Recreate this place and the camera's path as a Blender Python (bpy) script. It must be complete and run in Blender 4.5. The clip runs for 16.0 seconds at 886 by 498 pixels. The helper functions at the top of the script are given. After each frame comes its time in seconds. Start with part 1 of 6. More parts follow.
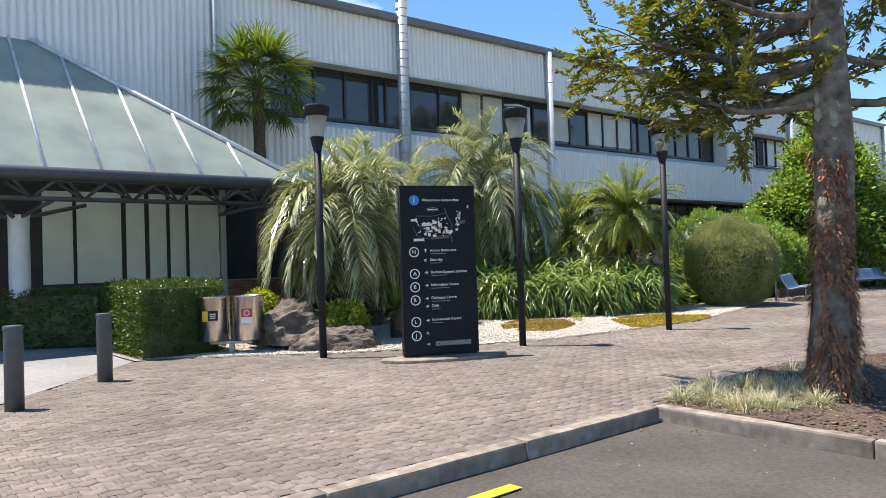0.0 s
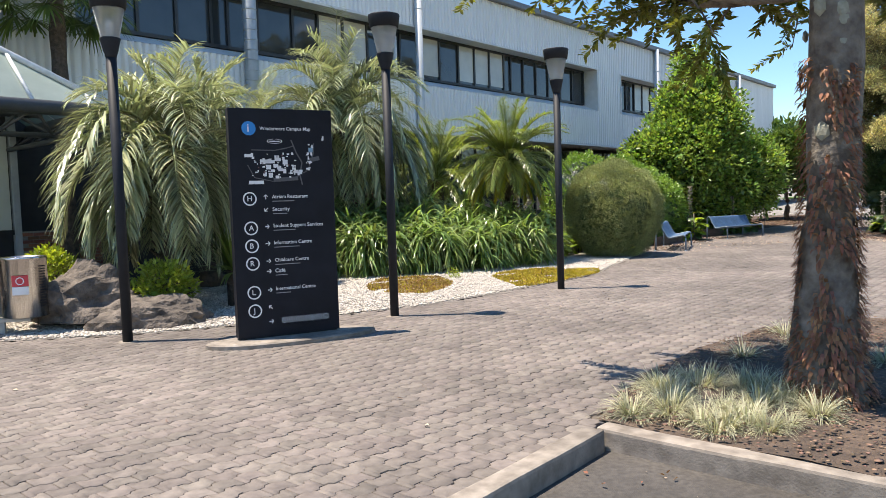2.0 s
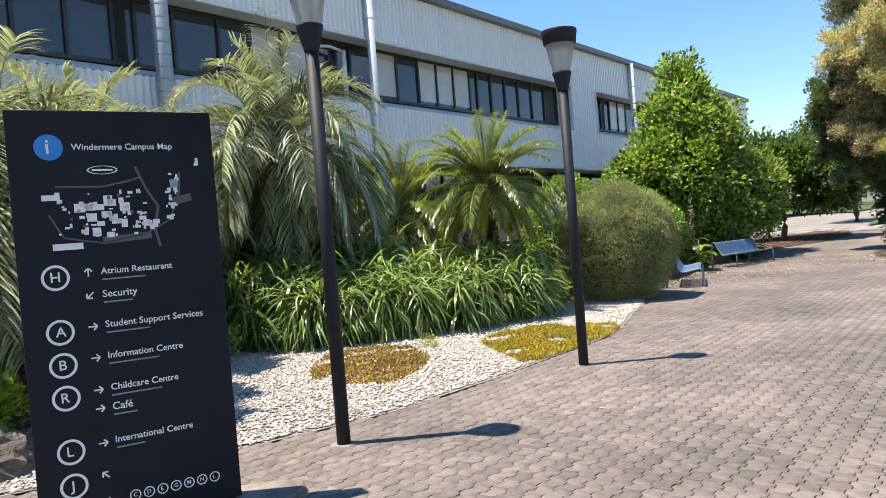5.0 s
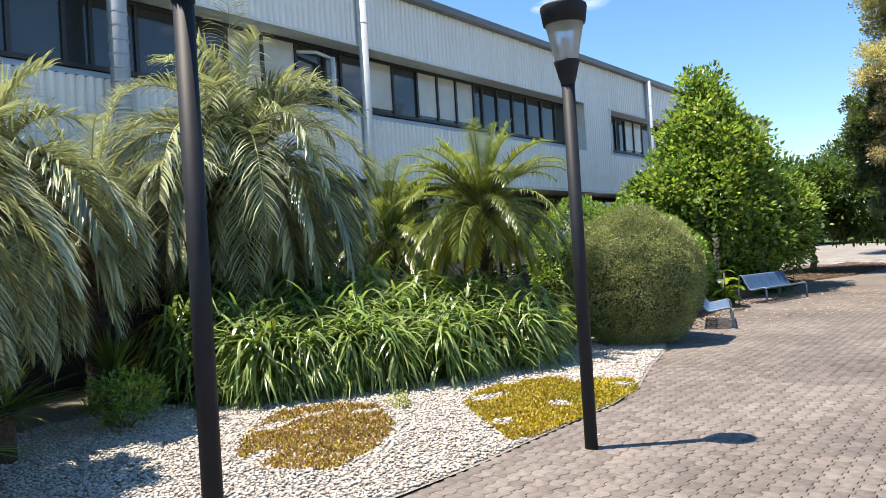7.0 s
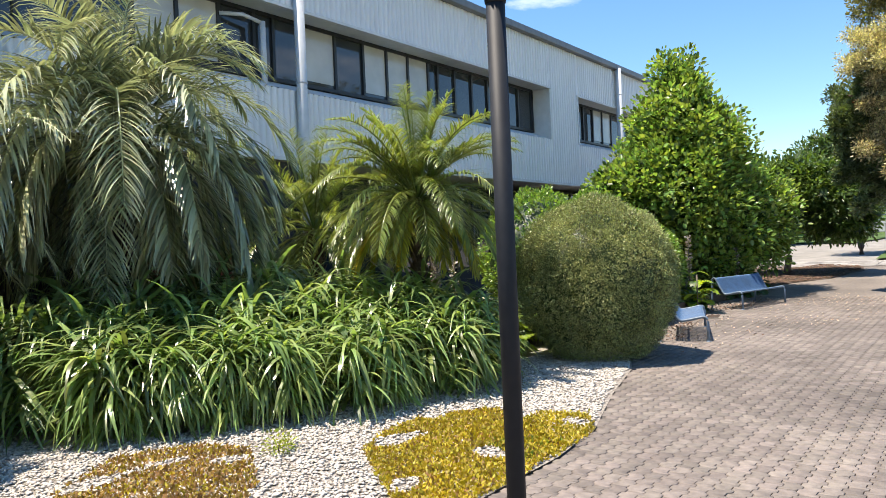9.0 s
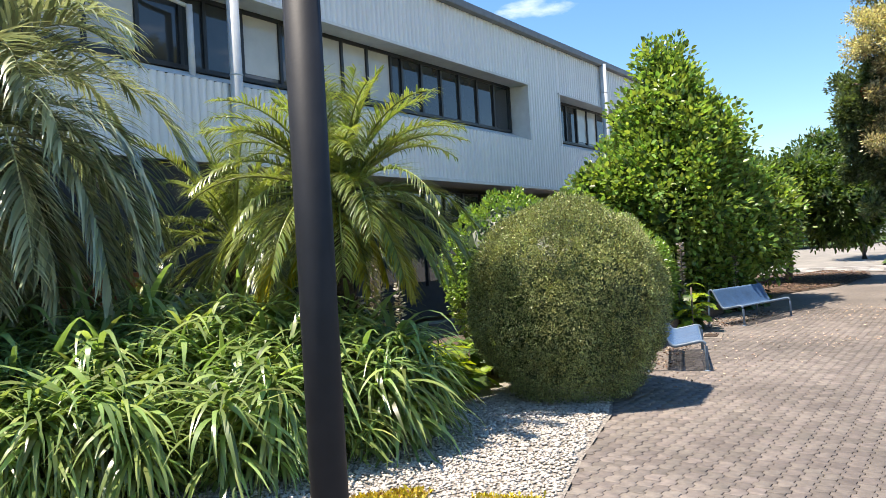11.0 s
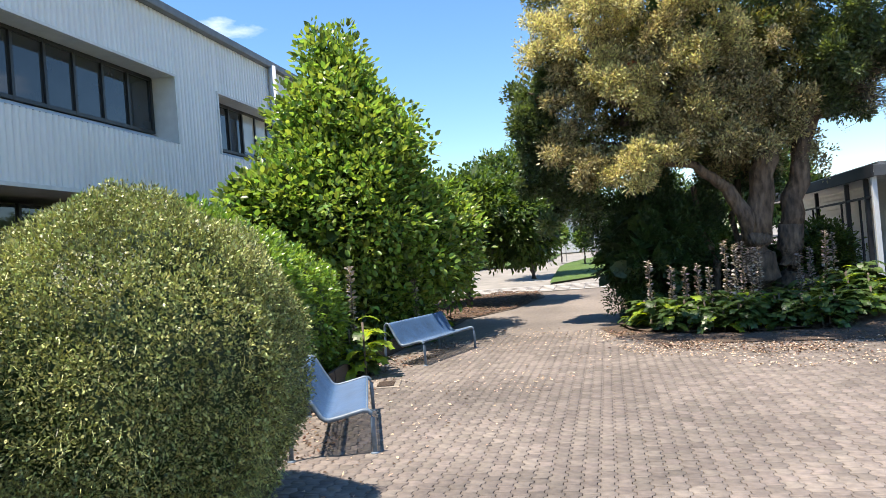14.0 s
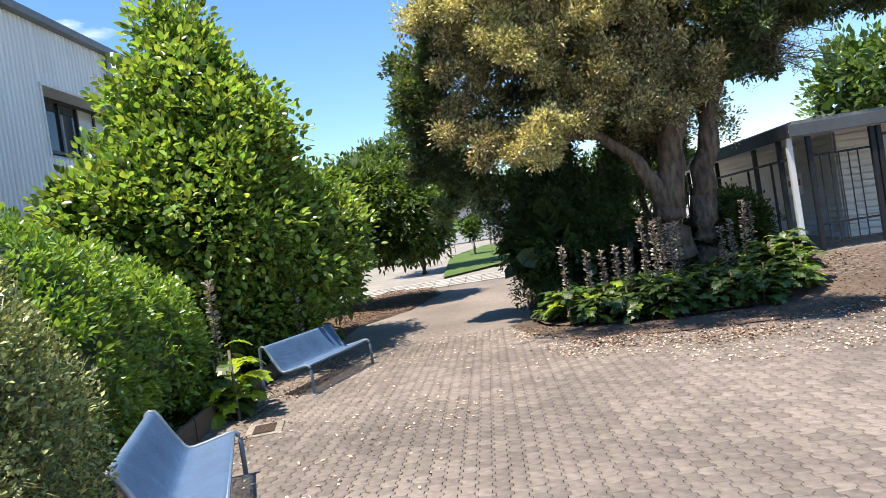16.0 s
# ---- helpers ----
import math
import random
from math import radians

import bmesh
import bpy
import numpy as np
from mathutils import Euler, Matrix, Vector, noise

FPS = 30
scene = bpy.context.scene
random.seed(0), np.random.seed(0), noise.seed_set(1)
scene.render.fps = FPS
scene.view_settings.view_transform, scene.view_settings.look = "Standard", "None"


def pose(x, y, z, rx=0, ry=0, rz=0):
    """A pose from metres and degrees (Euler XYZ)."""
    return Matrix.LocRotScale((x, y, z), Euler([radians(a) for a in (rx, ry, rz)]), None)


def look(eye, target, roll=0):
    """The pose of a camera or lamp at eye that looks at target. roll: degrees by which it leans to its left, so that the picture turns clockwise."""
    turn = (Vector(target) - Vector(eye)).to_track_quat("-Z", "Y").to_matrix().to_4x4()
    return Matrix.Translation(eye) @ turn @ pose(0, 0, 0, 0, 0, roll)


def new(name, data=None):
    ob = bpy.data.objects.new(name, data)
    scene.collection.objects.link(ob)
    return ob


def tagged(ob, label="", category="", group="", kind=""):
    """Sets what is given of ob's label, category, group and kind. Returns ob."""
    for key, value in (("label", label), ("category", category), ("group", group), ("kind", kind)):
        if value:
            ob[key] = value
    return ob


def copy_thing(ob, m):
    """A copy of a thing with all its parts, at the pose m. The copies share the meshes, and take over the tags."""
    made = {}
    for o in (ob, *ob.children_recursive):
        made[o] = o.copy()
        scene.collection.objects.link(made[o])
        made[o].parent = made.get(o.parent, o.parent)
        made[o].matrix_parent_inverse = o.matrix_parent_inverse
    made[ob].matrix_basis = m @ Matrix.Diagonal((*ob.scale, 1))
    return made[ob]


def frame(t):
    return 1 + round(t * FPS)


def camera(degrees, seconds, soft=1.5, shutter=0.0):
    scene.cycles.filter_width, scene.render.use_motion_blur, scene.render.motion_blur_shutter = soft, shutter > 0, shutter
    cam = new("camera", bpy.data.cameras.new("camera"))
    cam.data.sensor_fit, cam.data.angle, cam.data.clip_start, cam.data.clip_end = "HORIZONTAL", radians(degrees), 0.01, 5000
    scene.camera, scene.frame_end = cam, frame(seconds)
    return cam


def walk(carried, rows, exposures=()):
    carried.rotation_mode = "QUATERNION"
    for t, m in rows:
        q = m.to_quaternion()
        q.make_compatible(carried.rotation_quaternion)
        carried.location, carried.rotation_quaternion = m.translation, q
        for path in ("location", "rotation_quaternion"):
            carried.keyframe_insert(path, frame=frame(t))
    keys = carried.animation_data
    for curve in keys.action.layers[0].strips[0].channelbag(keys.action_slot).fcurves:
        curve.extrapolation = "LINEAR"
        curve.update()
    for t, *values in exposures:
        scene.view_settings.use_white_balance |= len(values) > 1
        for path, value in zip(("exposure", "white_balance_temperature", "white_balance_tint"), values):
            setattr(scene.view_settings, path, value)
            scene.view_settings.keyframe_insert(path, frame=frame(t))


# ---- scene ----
cam = camera(62.1, 16.0, soft=0.6)
PATH = [
    (0, (0.752, -0.349, 1.475), (1.997, 1.215, 1.516), -1.9),
    (0.5, (1.134, 0.185, 1.505), (2.421, 1.715, 1.521), -1.8),
    (1, (1.575, 0.717, 1.552), (2.928, 2.19, 1.536), -1.5),
    (1.5, (1.992, 1.198, 1.569), (3.423, 2.594, 1.501), -1.6),
    (2, (2.542, 1.632, 1.535), (4.049, 2.941, 1.415), -1.9),
    (2.5, (2.992, 2.099, 1.516), (4.562, 3.325, 1.337), -2.6),
    (3, (3.462, 2.513, 1.571), (5.068, 3.692, 1.398), -4.0),
    (3.5, (3.954, 2.911, 1.642), (5.557, 4.101, 1.524), -5.0),
    (4, (4.443, 3.344, 1.67), (6.028, 4.56, 1.594), -5.6),
    (6.5, (6.883, 4.959, 1.872), (8.446, 6.207, 1.868), -3.2),
    (7, (7.404, 5.135, 1.869), (8.958, 6.394, 1.888), -3.6),
    (7.5, (7.858, 5.411, 1.867), (9.414, 6.668, 1.897), -3.6),
    (8, (8.381, 5.627, 1.891), (9.947, 6.871, 1.916), -3.1),
    (8.5, (8.963, 5.782, 1.905), (10.549, 7.0, 1.918), -2.7),
    (9, (9.586, 6.029, 1.88), (11.19, 7.224, 1.875), -2.5),
    (11.5, (12.546, 6.851, 1.921), (14.172, 8.015, 1.951), -4.0),
    (12, (13.292, 6.932, 1.874), (14.982, 8.002, 1.903), -4.4),
    (12.5, (13.95, 7.096, 1.849), (15.756, 7.954, 1.865), -3.9),
    (13, (14.615, 7.263, 1.873), (16.516, 7.884, 1.883), -3.1),
    (13.5, (15.214, 7.42, 1.896), (17.151, 7.918, 1.918), -3.2),
    (14, (15.758, 7.663, 1.882), (17.71, 8.098, 1.911), -4.7),
    (14.5, (16.374, 7.842, 1.883), (18.342, 8.199, 1.915), -6.5),
    (15, (16.957, 8.015, 1.853), (18.937, 8.294, 1.87), -7.7),
    (15.5, (17.455, 8.113, 1.896), (19.445, 8.312, 1.887), -8.7),
    (16, (18.047, 8.177, 1.922), (20.043, 8.302, 1.903), -8.9),
]
walk(cam, [(t, look(eye, target, roll)) for t, eye, target, roll in PATH], [(0.0, 0.78, 7250, 13), (4.0, 0.82, 7250, 13), (8.0, 0.88, 7250, 13), (12.0, 0.95, 7250, 13), (16.0, 0.93, 7250, 13)])
# ---------------------------------------------------------------- world and sun
world = bpy.data.worlds.new("world")
scene.world = world
world.use_nodes = True
wn, wl = world.node_tree.nodes, world.node_tree.links
wn.clear()
SUN_EL, SUN_AZ = radians(72), math.atan2(-0.66, 0.75)
sky = wn.new("ShaderNodeTexSky")
sky.sky_type = 'NISHITA'
sky.sun_disc = False
sky.sun_elevation = SUN_EL
sky.sun_rotation = SUN_AZ
sky.air_density, sky.dust_density, sky.ozone_density = 1.0, 0.0, 5.0
tc = wn.new("ShaderNodeTexCoord")
mp = wn.new("ShaderNodeMapping")
mp.inputs["Scale"].default_value = (1.0, 1.0, 3.2)
cn = wn.new("ShaderNodeTexNoise")
cn.inputs["Scale"].default_value = 2.6
cn.inputs["Detail"].default_value = 9.0
cn.inputs["Roughness"].default_value = 0.55
cr = wn.new("ShaderNodeValToRGB")
cr.color_ramp.elements[0].position, cr.color_ramp.elements[1].position = 0.64, 0.82
mx = wn.new("ShaderNodeMix")
mx.data_type = 'RGBA'
mx.inputs[7].default_value = (9.0, 9.3, 9.8, 1)
bg = wn.new("ShaderNodeBackground")
bg.inputs["Strength"].default_value = 0.145
wo = wn.new("ShaderNodeOutputWorld")
wl.new(tc.outputs["Generated"], mp.inputs["Vector"])
wl.new(mp.outputs["Vector"], cn.inputs["Vector"])
wl.new(cn.outputs["Fac"], cr.inputs["Fac"])
wl.new(cr.outputs["Color"], mx.inputs[0])
sat = wn.new("ShaderNodeHueSaturation")
sat.inputs["Saturation"].default_value = 1.18
sat.inputs["Value"].default_value = 0.95
wl.new(sky.outputs["Color"], sat.inputs["Color"])
wl.new(sat.outputs["Color"], mx.inputs[6])
wl.new(mx.outputs[2], bg.inputs["Color"])
wl.new(bg.outputs["Background"], wo.inputs["Surface"])
sun_data = bpy.data.lights.new("sun", 'SUN')
sun_data.energy, sun_data.angle, sun_data.color = 5.0, radians(0.53), (1.0, 0.955, 0.89)
sun = new("sun", sun_data)
sun.matrix_world = look((-3.0 * 0.66 * 3, 3.0 * 0.75 * 3, 28.0), (0, 0, 0.3))

# ---------------------------------------------------------------- materials
def mat(name, color, rough=0.6, metal=0.0, color2=None, scale=6.0, detail=6.0, bump=0.0, bscale=None, bdist=0.01,
        island=0.0, obrand=0.0, trans=0.0, spec=0.5, stain=0.0, stain_scale=0.6, coat=0.0, stretch=None, tcol=None):
    """A principled surface: two-scale colour noise, fine bump, per-piece variation, light through leaves."""
    m = bpy.data.materials.new(name)
    m.use_nodes = True
    n, l = m.node_tree.nodes, m.node_tree.links
    p, out = n["Principled BSDF"], n["Material Output"]
    p.inputs["Roughness"].default_value, p.inputs["Metallic"].default_value = rough, metal
    p.inputs["Specular IOR Level"].default_value = spec
    p.inputs["Coat Weight"].default_value = coat
    c1, c2 = (*color, 1), (*(color2 or [c * 0.72 for c in color]), 1)
    co = n.new("ShaderNodeTexCoord")
    vec = co.outputs["Object"]
    if stretch:
        mpn = n.new("ShaderNodeMapping")
        mpn.inputs["Scale"].default_value = stretch
        l.new(vec, mpn.inputs["Vector"])
        vec = mpn.outputs["Vector"]
    nz = n.new("ShaderNodeTexNoise")
    nz.inputs["Scale"].default_value, nz.inputs["Detail"].default_value = scale, detail
    l.new(vec, nz.inputs["Vector"])
    ramp = n.new("ShaderNodeMapRange")
    ramp.inputs[1].default_value, ramp.inputs[2].default_value = 0.32, 0.68
    l.new(nz.outputs["Fac"], ramp.inputs[0])
    mix = n.new("ShaderNodeMix")
    mix.data_type = 'RGBA'
    mix.inputs[6].default_value, mix.inputs[7].default_value = c1, c2
    l.new(ramp.outputs[0], mix.inputs[0])
    col = mix.outputs[2]
    if stain:
        st = n.new("ShaderNodeTexNoise")
        st.inputs["Scale"].default_value, st.inputs["Detail"].default_value = stain_scale, 8
        l.new(vec, st.inputs["Vector"])
        mr = n.new("ShaderNodeMapRange")
        mr.inputs[1].default_value, mr.inputs[2].default_value = 0.35, 0.7
        mr.inputs[3].default_value, mr.inputs[4].default_value = 1.0 + stain * 0.3, 1.0 - stain
        l.new(st.outputs["Fac"], mr.inputs[0])
        hs = n.new("ShaderNodeHueSaturation")
        l.new(mr.outputs[0], hs.inputs["Value"])
        l.new(col, hs.inputs["Color"])
        col = hs.outputs["Color"]
    if island or obrand:
        if island:
            src = n.new("ShaderNodeNewGeometry").outputs["Random Per Island"]
        else:
            src = n.new("ShaderNodeObjectInfo").outputs["Random"]
        k = island or obrand
        mv = n.new("ShaderNodeMapRange")
        mv.inputs[3].default_value, mv.inputs[4].default_value = 1 - k, 1 + k
        l.new(src, mv.inputs[0])
        wh = n.new("ShaderNodeTexWhiteNoise")
        wh.noise_dimensions = '1D'
        l.new(src, wh.inputs["W"])
        mh = n.new("ShaderNodeMapRange")
        mh.inputs[3].default_value, mh.inputs[4].default_value = 0.5 - 0.05 * k, 0.5 + 0.05 * k
        l.new(wh.outputs["Value"], mh.inputs[0])
        hs = n.new("ShaderNodeHueSaturation")
        l.new(mv.outputs[0], hs.inputs["Value"])
        l.new(mh.outputs[0], hs.inputs["Hue"])
        l.new(col, hs.inputs["Color"])
        col = hs.outputs["Color"]
    l.new(col, p.inputs["Base Color"])
    if bump:
        bn = n.new("ShaderNodeTexNoise")
        bn.inputs["Scale"].default_value, bn.inputs["Detail"].default_value = bscale or scale * 4, 8
        l.new(vec, bn.inputs["Vector"])
        bp = n.new("ShaderNodeBump")
        bp.inputs["Strength"].default_value, bp.inputs["Distance"].default_value = bump, bdist
        l.new(bn.outputs["Fac"], bp.inputs["Height"])
        l.new(bp.outputs["Normal"], p.inputs["Normal"])
    if trans:
        tr = n.new("ShaderNodeBsdfTranslucent")
        ms = n.new("ShaderNodeMixShader")
        ms.inputs[0].default_value = trans
        gain = n.new("ShaderNodeMix")
        gain.data_type, gain.blend_type = 'RGBA', 'MULTIPLY'
        gain.inputs[0].default_value = 1.0
        gain.inputs[7].default_value = (*(tcol or (1.5, 1.5, 0.6)), 1)
        l.new(col, gain.inputs[6])
        l.new(gain.outputs[2], tr.inputs["Color"])
        l.new(p.outputs[0], ms.inputs[1])
        l.new(tr.outputs[0], ms.inputs[2])
        l.new(ms.outputs[0], out.inputs["Surface"])
    return m


def glass_mat(name, color=(1, 1, 1), rough=0.02, mix=0.85):
    m = bpy.data.materials.new(name)
    m.use_nodes = True
    n, l = m.node_tree.nodes, m.node_tree.links
    n.remove(n["Principled BSDF"])
    t, g, ms, fr = n.new("ShaderNodeBsdfTransparent"), n.new("ShaderNodeBsdfGlossy"), n.new("ShaderNodeMixShader"), n.new("ShaderNodeFresnel")
    t.inputs["Color"].default_value = (*[c * mix for c in color], 1)
    g.inputs["Roughness"].default_value = rough
    fr.inputs["IOR"].default_value = 1.5
    l.new(fr.outputs[0], ms.inputs[0])
    l.new(t.outputs[0], ms.inputs[1])
    l.new(g.outputs[0], ms.inputs[2])
    l.new(ms.outputs[0], n["Material Output"].inputs["Surface"])
    return m


M = {}
M["paver"] = mat("paver", (0.215, 0.183, 0.158), 0.85, color2=(0.155, 0.132, 0.115), scale=14, bump=0.5, bscale=90, bdist=0.004, island=0.2, stain=0.34, stain_scale=0.45)
M["paver_piece"] = mat("paver_piece", (0.215, 0.183, 0.158), 0.85, color2=(0.155, 0.132, 0.115), scale=14, bump=0.5, bscale=90, bdist=0.004, obrand=0.16, stain=0.28, stain_scale=0.45)
M["joint"] = mat("joint_sand", (0.145, 0.122, 0.10), 0.95, color2=(0.10, 0.084, 0.07), scale=20, bump=0.4)
M["asphalt"] = mat("asphalt", (0.10, 0.09, 0.079), 0.9, color2=(0.06, 0.054, 0.048), scale=30, bump=0.6, bscale=160, bdist=0.006, stain=0.3, stain_scale=0.8)
M["concrete"] = mat("concrete", (0.34, 0.295, 0.245), 0.9, color2=(0.19, 0.16, 0.13), scale=9, bump=0.4, bscale=70, bdist=0.006, stain=0.35, stain_scale=1.7)
M["drive"] = mat("drive", (0.30, 0.30, 0.30), 0.85, color2=(0.22, 0.22, 0.22), scale=12, bump=0.3, bscale=90, stain=0.25)
M["soil"] = mat("soil", (0.15, 0.105, 0.075), 0.95, color2=(0.07, 0.052, 0.04), scale=14, bump=0.9, bscale=40, bdist=0.03, stain=0.3)
M["chip"] = mat("bark_chip", (0.24, 0.15, 0.10), 0.9, color2=(0.12, 0.075, 0.05), scale=12, island=0.5)
M["petal"] = mat("petal", (0.62, 0.50, 0.38), 0.8, color2=(0.42, 0.27, 0.18), scale=12, island=0.35)
M["gravel"] = mat("gravel", (0.60, 0.55, 0.48), 0.8, color2=(0.44, 0.39, 0.33), scale=14, bump=0.2, island=0.22)
M["gravel_bed"] = mat("gravel_bed", (0.42, 0.38, 0.33), 0.95, color2=(0.16, 0.14, 0.12), scale=40, bump=1.0, bscale=45, bdist=0.03)
M["rock"] = mat("rock", (0.215, 0.178, 0.145), 0.9, color2=(0.08, 0.066, 0.055), scale=7, bump=0.9, bscale=26, bdist=0.04, stain=0.4, stain_scale=3)
M["cladding"] = mat("cladding", (0.82, 0.83, 0.82), 0.45, color2=(0.76, 0.775, 0.77), scale=3, stain=0.05, stain_scale=0.5, stretch=(1, 1, 0.15), spec=0.4)
M["soffit"] = mat("soffit", (0.70, 0.72, 0.71), 0.6, color2=(0.62, 0.64, 0.63), scale=4, stain=0.12)
M["roof"] = mat("roof_trim", (0.17, 0.18, 0.19), 0.45, color2=(0.13, 0.14, 0.15), scale=5, stain=0.15)
M["pipe"] = mat("pipe", (0.42, 0.46, 0.48), 0.4, metal=0.2, color2=(0.36, 0.39, 0.41), scale=6, stain=0.15)
M["white_pipe"] = mat("white_pipe", (0.62, 0.65, 0.66), 0.45, color2=(0.55, 0.58, 0.59), scale=6, stain=0.12)
M["alu"] = mat("dark_frame", (0.018, 0.021, 0.024), 0.4, color2=(0.012, 0.014, 0.016), scale=8)
M["pane"] = mat("window_pane", (0.035, 0.042, 0.045), 0.03, color2=(0.025, 0.03, 0.034), scale=1.5, spec=0.8)
M["blind"] = mat("blind", (0.52, 0.52, 0.47), 0.08, color2=(0.45, 0.45, 0.41), scale=2, spec=0.7, stain=0.15)
M["panel"] = mat("panel", (0.60, 0.64, 0.60), 0.5, color2=(0.55, 0.585, 0.55), scale=2, stain=0.1)
# near-black backing; behind the palms it stands in for their shade
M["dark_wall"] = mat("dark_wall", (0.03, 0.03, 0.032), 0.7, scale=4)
M["brick"] = mat("brick", (0.30, 0.125, 0.075), 0.85, color2=(0.20, 0.08, 0.05), scale=18, bump=0.4, bscale=80, obrand=0.3)
M["mortar"] = mat("mortar", (0.30, 0.27, 0.24), 0.95, scale=25, bump=0.3)
M["black_metal"] = mat("black_metal", (0.011, 0.0135, 0.018), 0.6, color2=(0.016, 0.019, 0.024), spec=0.3, scale=12, bump=0.05, bscale=90, stain=0.2)
M["grey_metal"] = mat("grey_metal", (0.085, 0.095, 0.105), 0.5, color2=(0.065, 0.072, 0.08), scale=9, stain=0.2)
M["truss"] = mat("truss", (0.075, 0.08, 0.09), 0.45, color2=(0.06, 0.065, 0.07), scale=9, stain=0.2)
M["steel"] = mat("steel", (0.62, 0.60, 0.57), 0.24, metal=1.0, color2=(0.48, 0.46, 0.44), scale=3, stretch=(30, 30, 0.6), bump=0.05, bscale=60, stain=0.15, stain_scale=3)
M["galv"] = mat("galvanised", (0.45, 0.45, 0.44), 0.5, metal=0.7, color2=(0.34, 0.34, 0.33), scale=14, stain=0.2)
M["sign"] = mat("sign_panel", (0.008, 0.009, 0.015), 0.5, color2=(0.011, 0.013, 0.02), spec=0.2, scale=5, stain=0.25, stain_scale=2)
M["white_ink"] = mat("white_ink", (0.80, 0.80, 0.80), 0.5, color2=(0.75, 0.75, 0.75))
M["grey_ink"] = mat("grey_ink", (0.30, 0.30, 0.31), 0.5)
M["dim_ink"] = mat("dim_ink", (0.10, 0.10, 0.11), 0.5)
M["red_ink"] = mat("red_ink", (0.16, 0.07, 0.075), 0.5)
M["blue_ink"] = mat("blue_ink", (0.0, 0.23, 0.62), 0.45, color2=(0.0, 0.21, 0.57))
M["cyan_ink"] = mat("cyan_ink", (0.25, 0.42, 0.55), 0.45)
M["yellow"] = mat("yellow_paint", (0.75, 0.48, 0.02), 0.6, color2=(0.60, 0.38, 0.03), scale=20)
M["red"] = mat("red_sticker", (0.66, 0.05, 0.06), 0.5, color2=(0.6, 0.05, 0.06))
M["bench"] = mat("bench_blue", (0.055, 0.135, 0.265), 0.6, color2=(0.045, 0.11, 0.22), scale=10, stain=0.2, stain_scale=4)
M["bench_leg"] = mat("bench_leg", (0.16, 0.22, 0.29), 0.45, color2=(0.10, 0.14, 0.18), scale=14, stain=0.3, stain_scale=6)
M["timber"] = mat("timber", (0.13, 0.09, 0.065), 0.85, color2=(0.075, 0.05, 0.036), scale=6, stretch=(1, 14, 14), bump=0.5, bscale=20, stain=0.3)
M["bark"] = mat("bark", (0.25, 0.18, 0.13), 0.95, color2=(0.075, 0.055, 0.042), scale=11, bump=1.0, bscale=18, bdist=0.04, stretch=(1, 1, 0.35), stain=0.35, stain_scale=3)
M["kauri_bark"] = mat("kauri_bark", (0.27, 0.235, 0.19), 0.95, color2=(0.11, 0.085, 0.065), scale=9, bump=0.9, bscale=22, bdist=0.03, stain=0.4, stain_scale=4)
M["lichen"] = mat("lichen", (0.36, 0.35, 0.27), 0.95, color2=(0.24, 0.23, 0.17), scale=20, bump=0.4)
M["twig"] = mat("twig", (0.17, 0.14, 0.11), 0.9, color2=(0.10, 0.08, 0.06), scale=10)
M["palm_trunk"] = mat("palm_trunk", (0.13, 0.095, 0.07), 0.95, color2=(0.06, 0.045, 0.035), scale=12, bump=1.0, bscale=20, bdist=0.05)
M["dead"] = mat("dead_leaf", (0.37, 0.175, 0.095), 0.85, color2=(0.20, 0.09, 0.055), scale=9, island=0.35, trans=0.15)


def leafm(name, c1, c2, rough=0.45, island=0.35, trans=0.35, tcol=(1.7, 1.65, 0.5), spec=0.5):
    return mat(name, c1, rough, color2=c2, scale=1.3, detail=3, island=island, trans=trans, tcol=tcol, spec=spec)


M["leaf_ball"] = leafm("leaf_ball", (0.37, 0.40, 0.155), (0.21, 0.24, 0.09), island=0.75, trans=0.12, tcol=(1.4, 1.4, 0.8))
M["leaf_dome"] = leafm("leaf_dome", (0.235, 0.36, 0.07), (0.15, 0.25, 0.055), rough=0.3, island=0.45, spec=0.7, tcol=(1.5, 1.5, 0.7))
M["leaf_tree"] = leafm("leaf_tree", (0.255, 0.36, 0.085), (0.145, 0.23, 0.055), rough=0.32, island=0.65, trans=0.38, spec=0.5, tcol=(1.5, 1.5, 0.7))
M["leaf_dark"] = leafm("leaf_dark", (0.12, 0.195, 0.06), (0.07, 0.125, 0.04), rough=0.3)
# deep green for dark shrubs; inside crowns its darkness stands in for shade
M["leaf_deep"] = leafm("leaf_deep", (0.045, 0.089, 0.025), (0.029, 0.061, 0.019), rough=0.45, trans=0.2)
M["leaf_gold"] = leafm("leaf_gold", (0.67, 0.61, 0.31), (0.45, 0.41, 0.20), rough=0.45, island=0.65, trans=0.3, tcol=(1.2, 1.2, 0.8))
M["leaf_olive"] = leafm("leaf_olive", (0.23, 0.225, 0.10), (0.14, 0.14, 0.07), rough=0.4, island=0.4)
M["leaf_khaki"] = leafm("leaf_khaki", (0.46, 0.41, 0.22), (0.28, 0.25, 0.14), rough=0.42, island=0.7, trans=0.3, tcol=(1.2, 1.2, 0.8))
M["leaf_coast"] = leafm("leaf_coast", (0.13, 0.18, 0.09), (0.075, 0.11, 0.058), rough=0.28, island=0.5, spec=0.7)
M["leaf_red"] = leafm("leaf_red", (0.5, 0.06, 0.03), (0.4, 0.04, 0.03))
M["leaf_kauri"] = leafm("leaf_kauri", (0.202, 0.212, 0.042), (0.119, 0.131, 0.030), rough=0.45, island=0.45)
